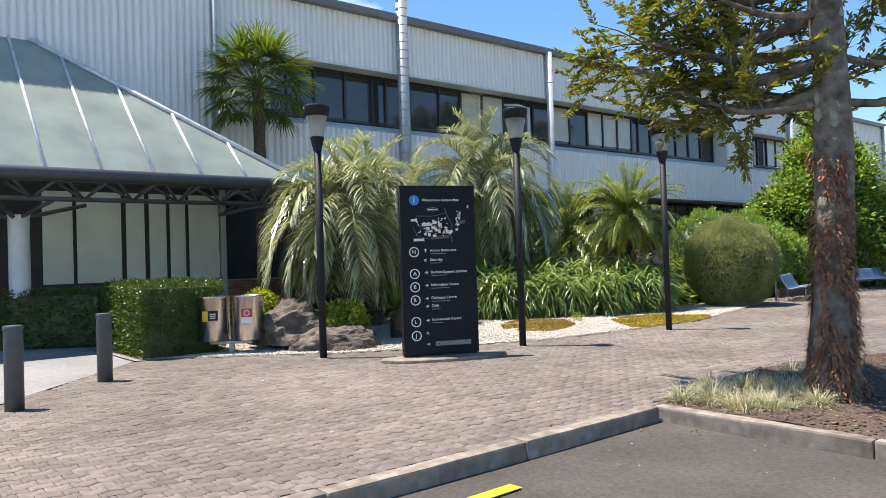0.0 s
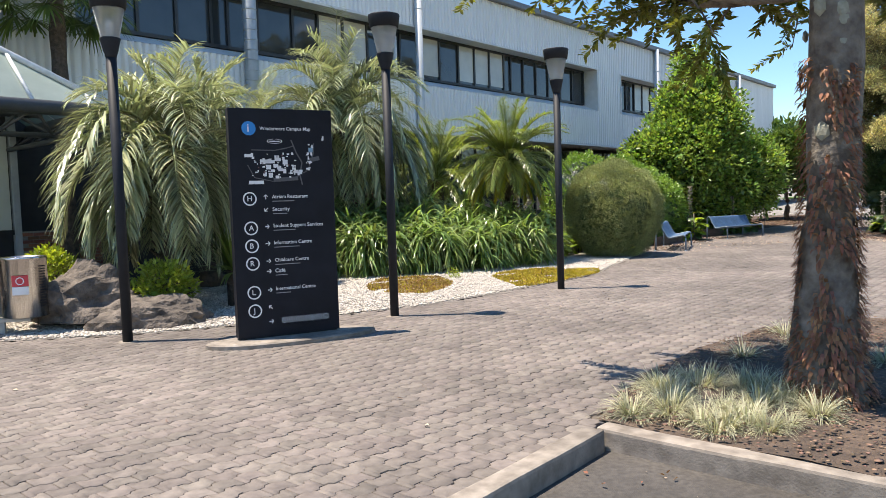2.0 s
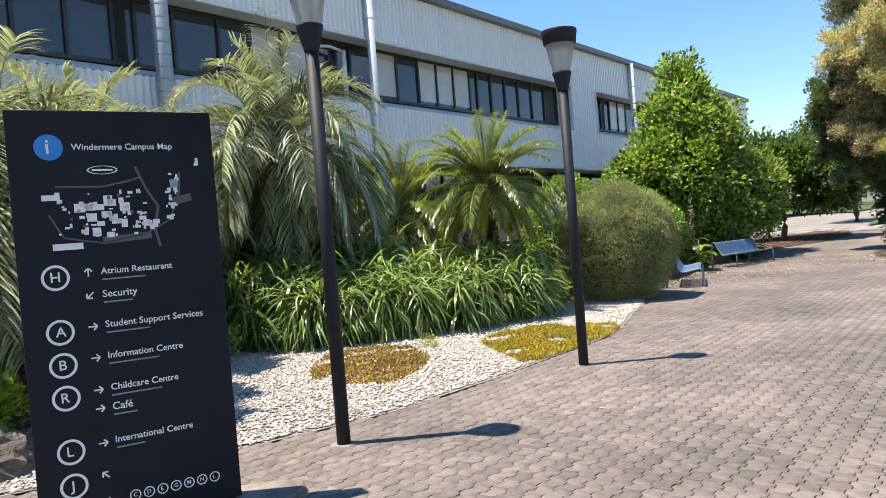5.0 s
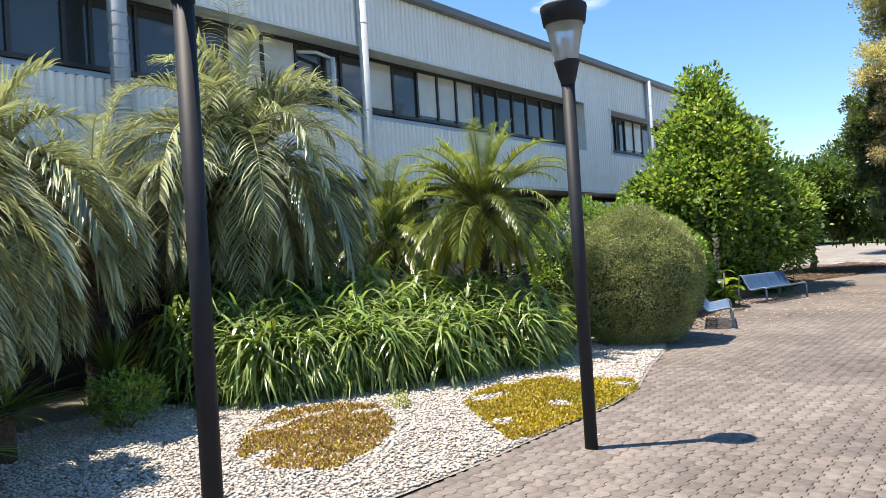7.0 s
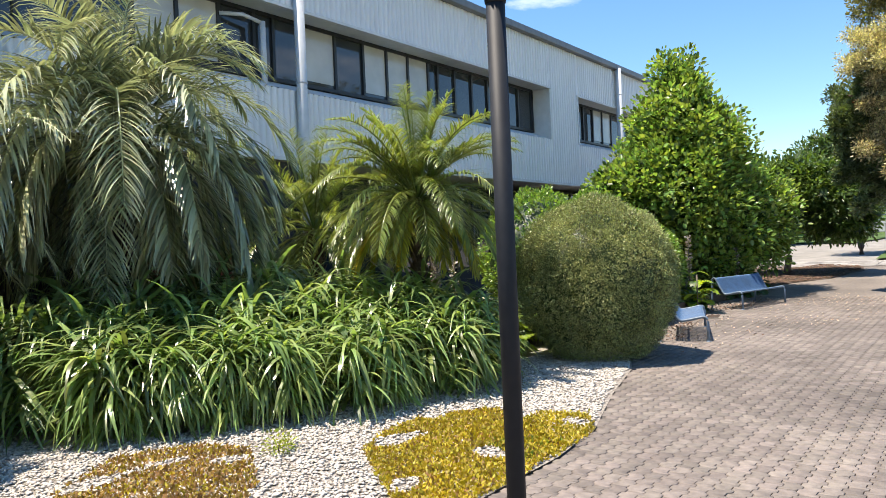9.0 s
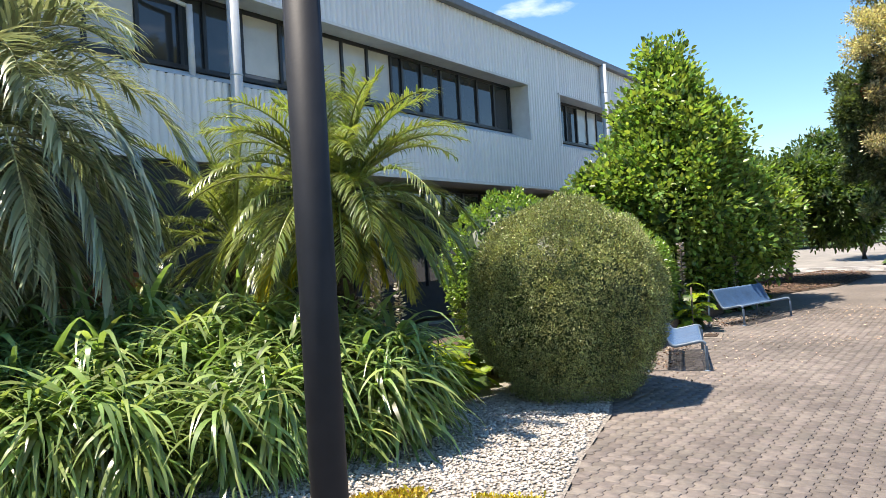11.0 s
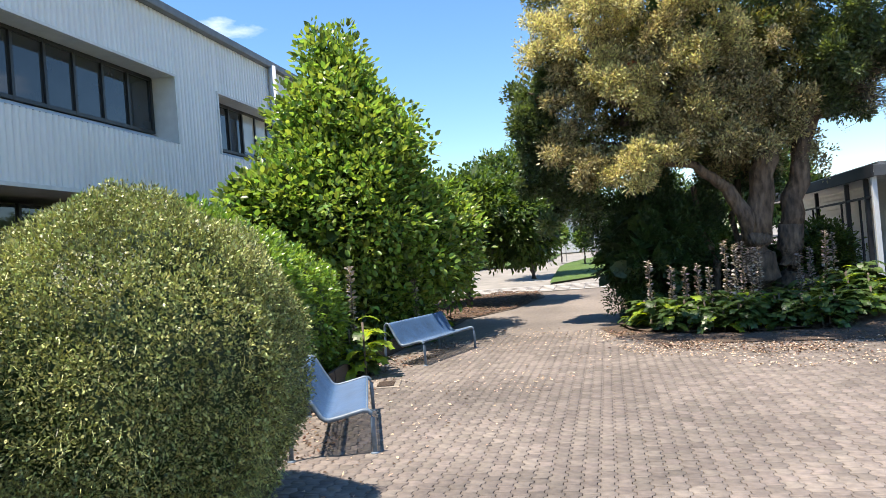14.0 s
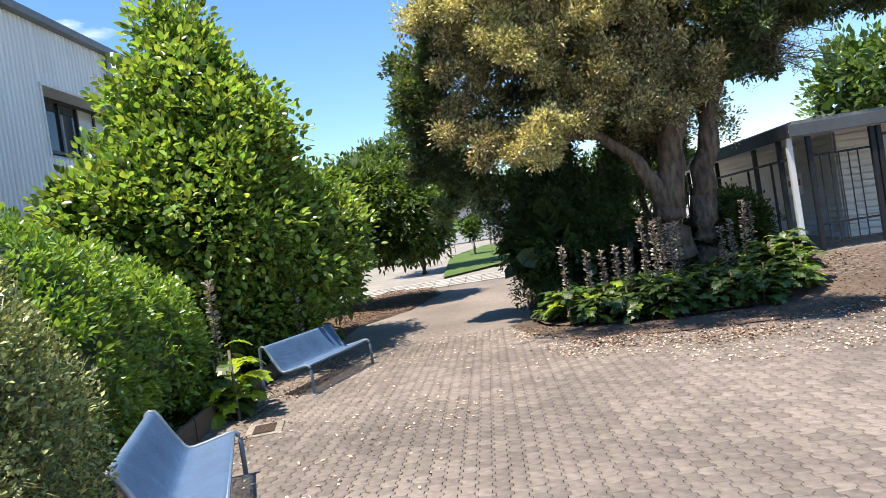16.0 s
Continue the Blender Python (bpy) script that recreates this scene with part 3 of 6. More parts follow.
part("end_wall", boxbm((XE, FY + 8, 5), (0.2, 15.8, 9.6)), "cladding", hall)
part("back_wall", boxbm((24, FY + 15.8, 5), (76, 0.2, 10)), "cladding", hall)


def recess(x0, x1, left=True, right=True):
    """The sloped lining of a ribbon window's recess."""
    bm = bmesh.new()
    a = [bm.verts.new(p) for p in ((x0, FY - 0.03, SILL), (x1, FY - 0.03, SILL), (x1, FY + RD, SILL + 0.32), (x0, FY + RD, SILL + 0.32))]
    bm.faces.new(a)
    t = [bm.verts.new(p) for p in ((x0, FY - 0.05, HEAD), (x1, FY - 0.05, HEAD), (x1, FY + RD, HEAD + 0.03), (x0, FY + RD, HEAD + 0.03))]
    bm.faces.new(t[::-1])
    bm.faces.new((a[1], t[1], t[2], a[2]))
    bm.faces.new((a[0], a[3], t[3], t[0]))
    part("recess_lining", bm, "soffit", hall)
    part("head_flashing", boxbm(((x0 + x1) / 2, FY - 0.06, HEAD + 0.02), (x1 - x0 + 0.12, 0.08, 0.07)), "soffit", hall)
    for x in (x0, x1):
        part("jamb_flashing", boxbm((x, FY - 0.05, (SILL + HEAD) / 2), (0.07, 0.06, HEAD - SILL)), "soffit", hall)


recess(10.2, X1)
recess(37.26, 47.0)


def ribbon(name, edges, blinds, label):
    """A ribbon window: dark frame, mullions and panes, some with blinds drawn."""
    w = tagged(new(name), label, "window", kind="structure")
    y, z0, z1 = FY + RD - 0.04, SILL + 0.38, HEAD - 0.02
    x0, x1 = edges[0], edges[-1]
    for z in (z0, z1):
        part("window_frame", boxbm(((x0 + x1) / 2, y, z), (x1 - x0, 0.09, 0.1), bevel=0.008), "alu", w)
    for i, x in enumerate(edges):
        part("mullion", boxbm((x, y - 0.004, (z0 + z1) / 2), (0.09, 0.09, z1 - z0 + 0.06), bevel=0.008), "alu", w)
    for i, (a, c) in enumerate(zip(edges, edges[1:])):
        bm = boxbm(((a + c) / 2, y + 0.02, (z0 + z1) / 2), (c - a - 0.09, 0.012, z1 - z0 - 0.09))
        part("pane", bm, "pane", w)
        if i in blinds:
            part("blind", boxbm(((a + c) / 2, y + 0.006, (z0 + z1) / 2 + 0.05), (c - a - 0.1, 0.008, z1 - z0 - 0.2)), "blind", w, "pale drawn blind")
    return w


e1 = [10.25, 11.15, 12.1, 13.2, 14.25, 14.8, 15.8, 17.1, 18.1, 19.15, 20.25, 21.25, 21.85, 22.85, 24.0, 25.12, 26.13, 27.12, 28.13, 28.63, 29.56, 30.56, 31.55, 32.6, 33.65, X1 - 0.16]
ribbon("window_1", e1, {8, 9, 15, 16, 17, 13}, "long dark ribbon window with some pale blinds drawn")
ribbon("window_2", [37.2 + i * 0.98 for i in range(11)], {3, 4}, "dark ribbon window at the hall's far end")

# ground floor: dark glazing set back below the overhang, brick base
lower = tagged(new("wall_lower"), "dark glazed ground floor set back under the overhang", "wall", kind="structure")
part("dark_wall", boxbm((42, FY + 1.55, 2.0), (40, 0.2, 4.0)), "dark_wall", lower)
for i in range(22):
    part("mullion", boxbm((22.6 + i * 1.1, FY + 1.40, 2.5), (0.08, 0.1, 3.0)), "alu", lower)
    part("pane", boxbm((23.15 + i * 1.1, FY + 1.42, 2.55), (1.0, 0.02, 2.8)), "pane", lower)
part("transom", boxbm((34.7, FY + 1.38, 3.15), (24.3, 0.1, 0.07)), "alu", lower)
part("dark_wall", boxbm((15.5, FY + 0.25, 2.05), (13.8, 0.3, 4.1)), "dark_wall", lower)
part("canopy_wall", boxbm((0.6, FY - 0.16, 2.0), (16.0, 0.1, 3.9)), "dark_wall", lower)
for a, c in ((-7.2, 1.2), (1.3, 3.0), (4.2, 4.86), (4.95, 5.98), (6.1, 6.55), (6.67, 7.1), (7.2, 7.6), (7.7, 8.52)):
    part("panel", boxbm(((a + c) / 2, FY - 0.24, 2.42), (c - a, 0.04, 2.25), bevel=0.006), "panel" if a > 3.5 else "pane", lower)
part("corner_post", boxbm((8.62, FY - 0.25, 2.1), (0.14, 0.2, 4.2), bevel=0.01), "pipe", lower)
part("sill_strip", boxbm((4.0, FY - 0.26, 1.24), (9.2, 0.08, 0.1)), "alu", lower)

# pipes on the face
def pipe(name, x, z0, z1, r, material, label, bands=0, y=None):
    t = thing(name, pose(x, (FY - 0.06 - r) if y is None else y, 0), label, "pipe")
    bm = bmesh.new()
    tube(bm, [(0, 0, z0), (0, 0, z1)], r, 16)
    part("pipe_run", bm, material, t)
    for i in range(bands):
        z = z0 + (i + 0.5) * (z1 - z0) / bands
        bm = bmesh.new()
        lathe(bm, [(r + 0.002, -0.02), (r + 0.014, -0.012), (r + 0.014, 0.012), (r + 0.002, 0.02)], 16, (0, 0, z))
        part("bracket", bm, material, t)
    return t


duct = pipe("spiral_duct", 14.92, 0.0, 11.2, 0.19, "pipe", "tall grey spiral-seamed metal duct on the wall", 40)
pipe("downpipe", 21.98, 0.0, 9.6, 0.13, "white_pipe", "pale grey round downpipe beside the ribbon window", 4)
pipe("downpipe", 41.2, 0.0, 9.6, 0.14, "white_pipe", "pale grey downpipe near the hall's far end", 4)
pipe("downpipe", 54.0, 0.0, 9.6, 0.14, "white_pipe", "pale grey downpipe at the hall's end", 4)
pipe("downpipe", 8.6, 0.0, 12.4, 0.07, "pipe", "thin grey downpipe at the wall joint", 4)
vp = thing("vent_pipe", pose(21.25, FY + 0.3, 0), "thin white vent pipe standing before the window", "pipe")
bm = bmesh.new()
tube(bm, [(0, 0, 5.85), (0, 0, 7.45)], 0.07, 12)
part("pipe_run", bm, "white_pipe", vp)
bm = bmesh.new()
tube(bm, [(0, 0.02, 7.42), (-0.55, 0.02, 7.5), (-1.0, 0.3, 7.5)], 0.045, 10)
part("pipe_elbow", bm, "white_pipe", vp)

# brick wall fragments behind the palms: piers with bricks of their own
brick_mesh = bpy.data.meshes.new("brick")
b = boxbm((0, 0, 0), (0.22, 0.09, 0.071), bevel=0.005)
b.to_mesh(brick_mesh)
b.free()
brick_mesh.materials.append(M["brick"])


def brick_wall(name, x0, x1, y, z1, label):
    w = tagged(new(name), label, "brick wall", kind="structure")
    part("wall_core", boxbm(((x0 + x1) / 2, y + 0.06, z1 / 2), (x1 - x0, 0.11, z1)), "mortar", w)
    k = 0
    for row in range(int(z1 / 0.081)):
        x = x0 + (0.115 if row % 2 else 0)
        while x + 0.2 < x1:
            o = new("brick", brick_mesh)
            o.parent = w
            o.matrix_basis = pose(x + 0.11, y + 0.03 + 0.002 * ((k * 7) % 3), 0.045 + row * 0.081, 0, 0, 0)
            x += 0.23
            k += 1
    return w


brick_wall("wall_brick_1", 8.7, 11.0, 19.2, 1.25, "low red brick wall below dark glazing")
brick_wall("wall_brick_2", 15.9, 18.4, 17.3, 1.95, "red brick pier behind the palms")
# low wall whose near-black colour paints in the shade among the palm trunks
lowbox = tagged(new("wall_planter"), "low wall behind the palms, painted near-black as their shade", "wall", kind="structure")
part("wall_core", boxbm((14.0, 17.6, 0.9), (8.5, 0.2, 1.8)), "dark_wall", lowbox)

# ---------------------------------------------------------------- glazed canopy
can = thing("glass_canopy", pose(9.05, 15.4, 3.45), "glazed pyramid entrance canopy on a dark steel truss", "canopy")
CA, CH, CK = 1.25, 4.0, 0.90       # the hip's lean, run to the hall, slope
bm = bmesh.new()
g = [bm.verts.new(p) for p in ((-14, 0, 0.1), (0, 0, 0.1), (-CA * CH, CH, 0.1 + CK * CH), (-14, CH, 0.1 + CK * CH))]
bm.faces.new(g)
g2 = [bm.verts.new(p) for p in ((0, 0, 0.1), (0, CH, 0.1), (-CA * CH, CH, 0.1 + CK * CH))]
bm.faces.new(g2)
part("roof_glass", bm, "canopy_glass", can, "dusty pale green glass")
for i in range(13):
    x = -0.35 - i * 1.02
    top = min(CH, -x / CA)
    bm = bmesh.new()
    tube(bm, [(x, 0, 0.13), (x, top, 0.13 + CK * top)], 0.035, 8)
    part("glazing_bar", bm, "canopy_bar", can)
for i in range(4):
    y = 0.5 + i * 1.0
    bm = bmesh.new()
    tube(bm, [(0, y, 0.13), (-CA * y, y, 0.13 + CK * y)], 0.035, 8)
    part("glazing_bar", bm, "canopy_bar", can)
bm = bmesh.new()
tube(bm, [(0, 0, 0.14), (-CA * CH, CH, 0.14 + CK * CH)], 0.06, 8)
part("hip_bar", bm, "canopy_bar", can)
for a, c in (((-14, -0.02, 0.02), (0.05, -0.02, 0.02)), ((0.02, 0, 0.02), (0.02, CH, 0.02))):
    bm = bmesh.new()
    tube(bm, [a, c], 0.13, 14)
    part("edge_beam", bm, "truss", can)
for a, c, r in (((-14, 0.5, -0.42), (-0.5, 0.5, -0.42), 0.05), ((-14, 0.9, -0.02), (-0.9, 0.9, -0.02), 0.05), ((-0.5, 0.5, -0.42), (-0.5, CH, -0.42), 0.05)):
    bm = bmesh.new()
    tube(bm, [a, c], r, 10)
    part("chord", bm, "truss", can)
for i in range(14):
    x = -0.4 - i * 0.95
    for p, q in (((x, 0, 0), (x - 0.47, 0.5, -0.42)), ((x - 0.95, 0, 0), (x - 0.47, 0.5, -0.42)), ((x, 0.9, -0.02), (x - 0.47, 0.5, -0.42)), ((x - 0.95, 0.9, -0.02), (x - 0.47, 0.5, -0.42))):
        bm = bmesh.new()
        tube(bm, [p, q], 0.028, 8)
        part("web_rod", bm, "truss", can)
for i in range(4):
    y = 0.3 + i * 0.95
    bm = bmesh.new()
    tube(bm, [(0, y, 0), (-0.5, y + 0.45, -0.42), (0, y + 0.9, 0)], 0.028, 8)
    part("web_rod", bm, "truss", can)
for dx, dy in ((-0.55, -1.1), (0.55, -1.1), (-1.4, 0.2), (1.4, 0.2)):
    bm = bmesh.new()
    tube(bm, [(-5.7, 1.8, -0.75), (-5.7 + dx, 1.8 + dy, -0.4)], 0.045, 8)
    part("brace", bm, "truss", can)
col = thing("canopy_column", pose(3.4, 17.2, 0), "pale round steel column carrying the canopy", "column")
bm = bmesh.new()
lathe(bm, [(0.24, 0), (0.24, 0.03), (0.205, 0.04), (0.205, 2.74), (0.22, 2.76), (0.22, 2.8)], 24)
part("shaft", bm, "white_pipe", col)

# ---------------------------------------------------------------- writing
def letters(text, size, width=None):
    """Flat letters in the built-in font as a mesh in the xz plane, left end at the origin, middle at z 0."""
    cu = bpy.data.curves.new("letters", 'FONT')
    cu.body, cu.size, cu.align_y = text, size, 'CENTER'
    cu.resolution_u = 3
    cu.offset = size * 0.012
    ob = bpy.data.objects.new("letters", cu)
    scene.collection.objects.link(ob)
    me = bpy.data.meshes.new_from_object(ob.evaluated_get(bpy.context.evaluated_depsgraph_get()))
    bpy.data.objects.remove(ob)
    co = np.array([v.co[:] for v in me.vertices])
    k = 1.0
    lo, hi = co[:, 0].min(), co[:, 0].max()
    if width:
        k = width / (hi - lo)
    for v in me.vertices:
        v.co = ((v.co.x - lo) * k, 0, v.co.y * (k if width else 1))
    return me


# ---------------------------------------------------------------- the map sign
SW, SH = 1.214, 2.63
sign = thing("map_sign", pose(7.285, 8.885, 0.075, 0, 0, -21.4), "black upright campus map sign with white lettering on a concrete pad", "sign")
part("panel", boxbm((SW / 2, 0.07, SH / 2), (SW, 0.14, SH), bevel=0.006), "sign", sign, "matt black metal panel")
pad = thing("sign_pad", pose(7.92, 8.72, 0, 0, 0, -21.4), "thin worn concrete pad under the sign", "concrete pad")
bm = bmesh.new()
ring = []
for i in range(36):
    a = 2 * math.pi * i / 36
    x = 1.02 * math.copysign(abs(math.cos(a)) ** 0.8, math.cos(a))
    y = -0.06 + (0.40 if math.sin(a) < 0 else 0.30) * math.copysign(abs(math.sin(a)) ** 1.1, math.sin(a))
    ring.append((x, y))
lo = [bm.verts.new((x, y, -0.02)) for x, y in ring]
mid = [bm.verts.new((x, y, 0.045)) for x, y in ring]
hi = [bm.verts.new((x * 0.98, y * 0.96, 0.06)) for x, y in ring]
for r0, r1 in ((lo, mid), (mid, hi)):
    for k in range(36):
        bm.faces.new((r0[k], r0[(k + 1) % 36], r1[(k + 1) % 36], r1[k]))
bm.faces.new(hi)
part("slab", bm, "concrete", pad)
part("plinth", boxbm((SW / 2, 0.07, -0.01), (SW - 0.06, 0.10, 0.03)), "black_metal", sign)


def ink(name, bm, material, u, v, d=-0.004):
    return part(name, bm, material, sign, at=pose(u * SW, d, SH * (1 - v)))


def write(text, u, v, size, width=None, material="white_ink", d=-0.004):
    put("lettering", letters(text, size, width), material, sign, at=pose(u * SW, d, SH * (1 - v)))


def ring_bm(r, w, seg=40):
    bm = bmesh.new()
    o = [bm.verts.new((r * math.cos(2 * math.pi * k / seg), 0, r * math.sin(2 * math.pi * k / seg))) for k in range(seg)]
    if w:
        i = [bm.verts.new(((r - w) * math.cos(2 * math.pi * k / seg), 0, (r - w) * math.sin(2 * math.pi * k / seg))) for k in range(seg)]
        for k in range(seg):
            bm.faces.new((o[k], o[(k + 1) % seg], i[(k + 1) % seg], i[k]))
    else:
        bm.faces.new(o)
    return bm


def arrow_bm(deg, s=0.026):
    bm = bmesh.new()
    t = 0.0046
    def bar(a, c):
        a, c = Vector(a), Vector(c)
        d = (c - a).normalized()
        nn = Vector((-d.y, d.x)) * t
        bm.faces.new([bm.verts.new((p.x, 0, p.y)) for p in (a - nn, c - nn, c + nn, a + nn)])
    bar((-s, 0), (s, 0))
    bar((s, 0), (s - 0.022, 0.022))
    bar((s, 0), (s - 0.022, -0.022))
    bmesh.ops.rotate(bm, verts=bm.verts, cent=(0, 0, 0), matrix=Matrix.Rotation(-radians(deg), 3, 'Y'))
    return bm


ink("info_disc", ring_bm(0.080, 0), "blue_ink", 0.185, 0.087)
write("i", 0.172, 0.087, 0.13, None, "white_ink", -0.007)
write("Windermere Campus Map", 0.288, 0.087, 0.07, 0.60)
for v, ch in ((0.392, "H"), (0.520, "A"), (0.598, "B"), (0.675, "R"), (0.802, "L"), (0.883, "J")):
    ink("letter_ring", ring_bm(0.079, 0.016), "white_ink", 0.165, v)
    write(ch, 0.165 - (0.027 if ch in "HAR" else 0.022) / SW, v, 0.085)
for v, deg in ((0.385, 90), (0.440, 225), (0.515, 0), (0.590, 0), (0.667, 0), (0.712, 0), (0.795, 0), (0.872, 135), (0.935, 0)):
    ink("arrow", arrow_bm(deg), "white_ink", 0.316, v)
for v, txt, w, sub in ((0.385, "Atrium Restaurant", 0.43, 0.26), (0.440, "Security", 0.205, 0.17), (0.513, "Student Support Services", 0.60, 0.26), (0.588, "Information Centre", 0.455, 0.30),
                       (0.665, "Childcare Centre", 0.41, 0.30), (0.712, "Caf\u00e9", 0.12, 0.14), (0.792, "International Centre", 0.475, 0.17)):
    write(txt, 0.375, v, 0.062, w)
    ink("small_line", boxbm((sub / 2, 0, 0), (sub, 0.001, 0.009)), "grey_ink", 0.377, v + 0.0195)
for i, ch in enumerate("CDEGMNL"):
    u = 0.447 + i * 0.0685
    ink("letter_ring", ring_bm(0.0345, 0.0075, 28), "white_ink", u, 0.935)
    write(ch, u - 0.012 / SW, 0.935, 0.036)
# the map: plain bars and blocks for roads, parking and roofs
r2 = np.random.default_rng(21)
def road(pts, w, material="dim_ink", d=-0.003):
    bm = bmesh.new()
    for (u0, v0), (u1, v1) in zip(pts, pts[1:]):
        a, c = Vector((u0 * SW, SH * (1 - v0))), Vector((u1 * SW, SH * (1 - v1)))
        t = (c - a).normalized()
        nn = Vector((-t.y, t.x)) * w / 2
        bm.faces.new([bm.verts.new((p.x, d, p.y)) for p in (a - nn, c - nn, c + nn, a + nn)])
    part("map_road", bm, material, sign)


road([(0.20, 0.180), (0.42, 0.182), (0.55, 0.170), (0.60, 0.163)], 0.012)
road([(0.585, 0.135), (0.63, 0.19), (0.685, 0.235), (0.66, 0.29), (0.68, 0.335)], 0.016)
road([(0.16, 0.245), (0.22, 0.30), (0.40, 0.318), (0.62, 0.30), (0.74, 0.27), (0.80, 0.20), (0.81, 0.15)], 0.010)
road([(0.40, 0.312), (0.64, 0.305)], 0.045, "dim_ink")
road([(0.76, 0.225), (0.86, 0.215)], 0.05, "dim_ink")
def blocks(n, u0, u1, v0, v1, s0, s1, material="white_ink", shear=0.0):
    for _ in range(n):
        bm = bmesh.new()
        u, v = r2.uniform(u0, u1), r2.uniform(v0, v1)
        u += shear * (v - v0)
        a, c = r2.uniform(s0, s1), r2.uniform(s0, s1)
        box(bm, (u * SW, -0.0045, SH * (1 - v)), (a, 0.001, c))
        part("map_block", bm, material, sign)


blocks(16, 0.30, 0.52, 0.215, 0.30, 0.03, 0.065)
blocks(46, 0.20, 0.62, 0.195, 0.305, 0.008, 0.03)
blocks(14, 0.52, 0.68, 0.235, 0.285, 0.012, 0.045)
blocks(26, 0.745, 0.80, 0.155, 0.275, 0.010, 0.032, shear=-0.25)
blocks(4, 0.875, 0.925, 0.115, 0.135, 0.012, 0.03)
blocks(7, 0.16, 0.56, 0.19, 0.32, 0.016, 0.022, "red_ink")
ink("map_key", boxbm((0, 0, 0), (0.17, 0.001, 0.04)), "white_ink", 0.235, 0.321)
ink("map_tag", boxbm((0, 0, 0), (0.10, 0.001, 0.035)), "white_ink", 0.175, 0.205)
ink("map_tag", boxbm((0, 0, 0), (0.05, 0.001, 0.055)), "cyan_ink", 0.775, 0.18, -0.006)
oval = ring_bm(0.09, 0.011, 40)
for v in oval.verts:
    v.co.z *= 0.30
ink("logo_oval", oval, "white_ink", 0.425, 0.142)
ink("logo_bar", boxbm((0, 0, 0), (0.12, 0.001, 0.012)), "white_ink", 0.425, 0.142)

# ---------------------------------------------------------------- street lamps
lamp = thing("street_lamp", pose(6.686, 10.329, 0), "slim black post lamp with a clear tapered lantern", "street lamp", "lamps along the pebble bed")
bm = bmesh.new()
tube(bm, [(0, 0, -0.02), (0, 0, 3.44)], 0.06, 18)
part("pole", bm, "black_metal", lamp)
bm = bmesh.new()
lathe(bm, [(0.060, 3.40), (0.066, 3.405), (0.068, 3.43), (0.085, 3.48), (0.105, 3.57), (0.118, 3.61), (0.118, 3.625), (0.05, 3.63)], 24)
part("neck", bm, "black_metal", lamp)
bm = bmesh.new()
lathe(bm, [(0.105, 3.625), (0.18, 3.985)], 28, cap=False)
part("lantern", bm, "lantern_glass", lamp, "clear tapered plastic lantern")
bm = bmesh.new()
lathe(bm, [(0.17, 3.965), (0.195, 3.97), (0.218, 4.12), (0.215, 4.135), (0.02, 4.14)], 28)
part("cap", bm, "black_metal", lamp, "black flared cap")
bm = bmesh.new()
lathe(bm, [(0.15, 3.955), (0.155, 3.963), (0.10, 3.964)], 24)
part("reflector", bm, "steel", lamp)
bm = bmesh.new()
lathe(bm, [(0.055, 3.60), (0.055, 3.70), (0.045, 3.72), (0.05, 3.76), (0.05, 3.80), (0.03, 3.84), (0.01, 3.85)], 18)
part("bulb", bm, "diffuser", lamp, "unlit frosted bulb")
bm = bmesh.new()
lathe(bm, [(0.12, -0.01), (0.12, 0.008), (0.062, 0.012)], 20)
part("foot", bm, "concrete", lamp, "pale mortar collar")
copy_thing(lamp, pose(9.78, 8.851, 0, 0, 0, 40))
copy_thing(lamp, pose(13.503, 8.458, -0.02, 0, 0, 80))

# ---------------------------------------------------------------- bollards
bol = thing("bollard", pose(2.1, 9.1, 0), "grey round steel bollard at the drive's edge", "bollard", "bollards at the drive")
bm = bmesh.new()
lathe(bm, [(0.10, -0.02), (0.10, 0.93), (0.097, 0.945), (0.085, 0.95), (0.02, 0.952)], 24)
part("post", bm, "grey_metal", bol)
bm = bmesh.new()
lathe(bm, [(0.102, 0.90), (0.105, 0.905), (0.105, 0.94), (0.098, 0.949)], 24, cap=False)
part("collar", bm, "grey_metal", bol)
copy_thing(bol, pose(3.42, 10.62, 0, 0, 0, 25))

# ---------------------------------------------------------------- bins
bins = thing("litter_bins", pose(6.0, 12.42, 0, 0, 0, -38), "pair of brushed steel litter bins on one low stand", "bin")
part("stand_post", boxbm((0, 0, 0.1), (0.09, 0.06, 0.2), bevel=0.006), "galv", bins)
part("stand_rail", boxbm((0, 0, 0.20), (0.75, 0.12, 0.05), bevel=0.006), "galv", bins)
part("foot_plate", boxbm((0, 0, 0.012), (0.3, 0.22, 0.02), bevel=0.004), "galv", bins)
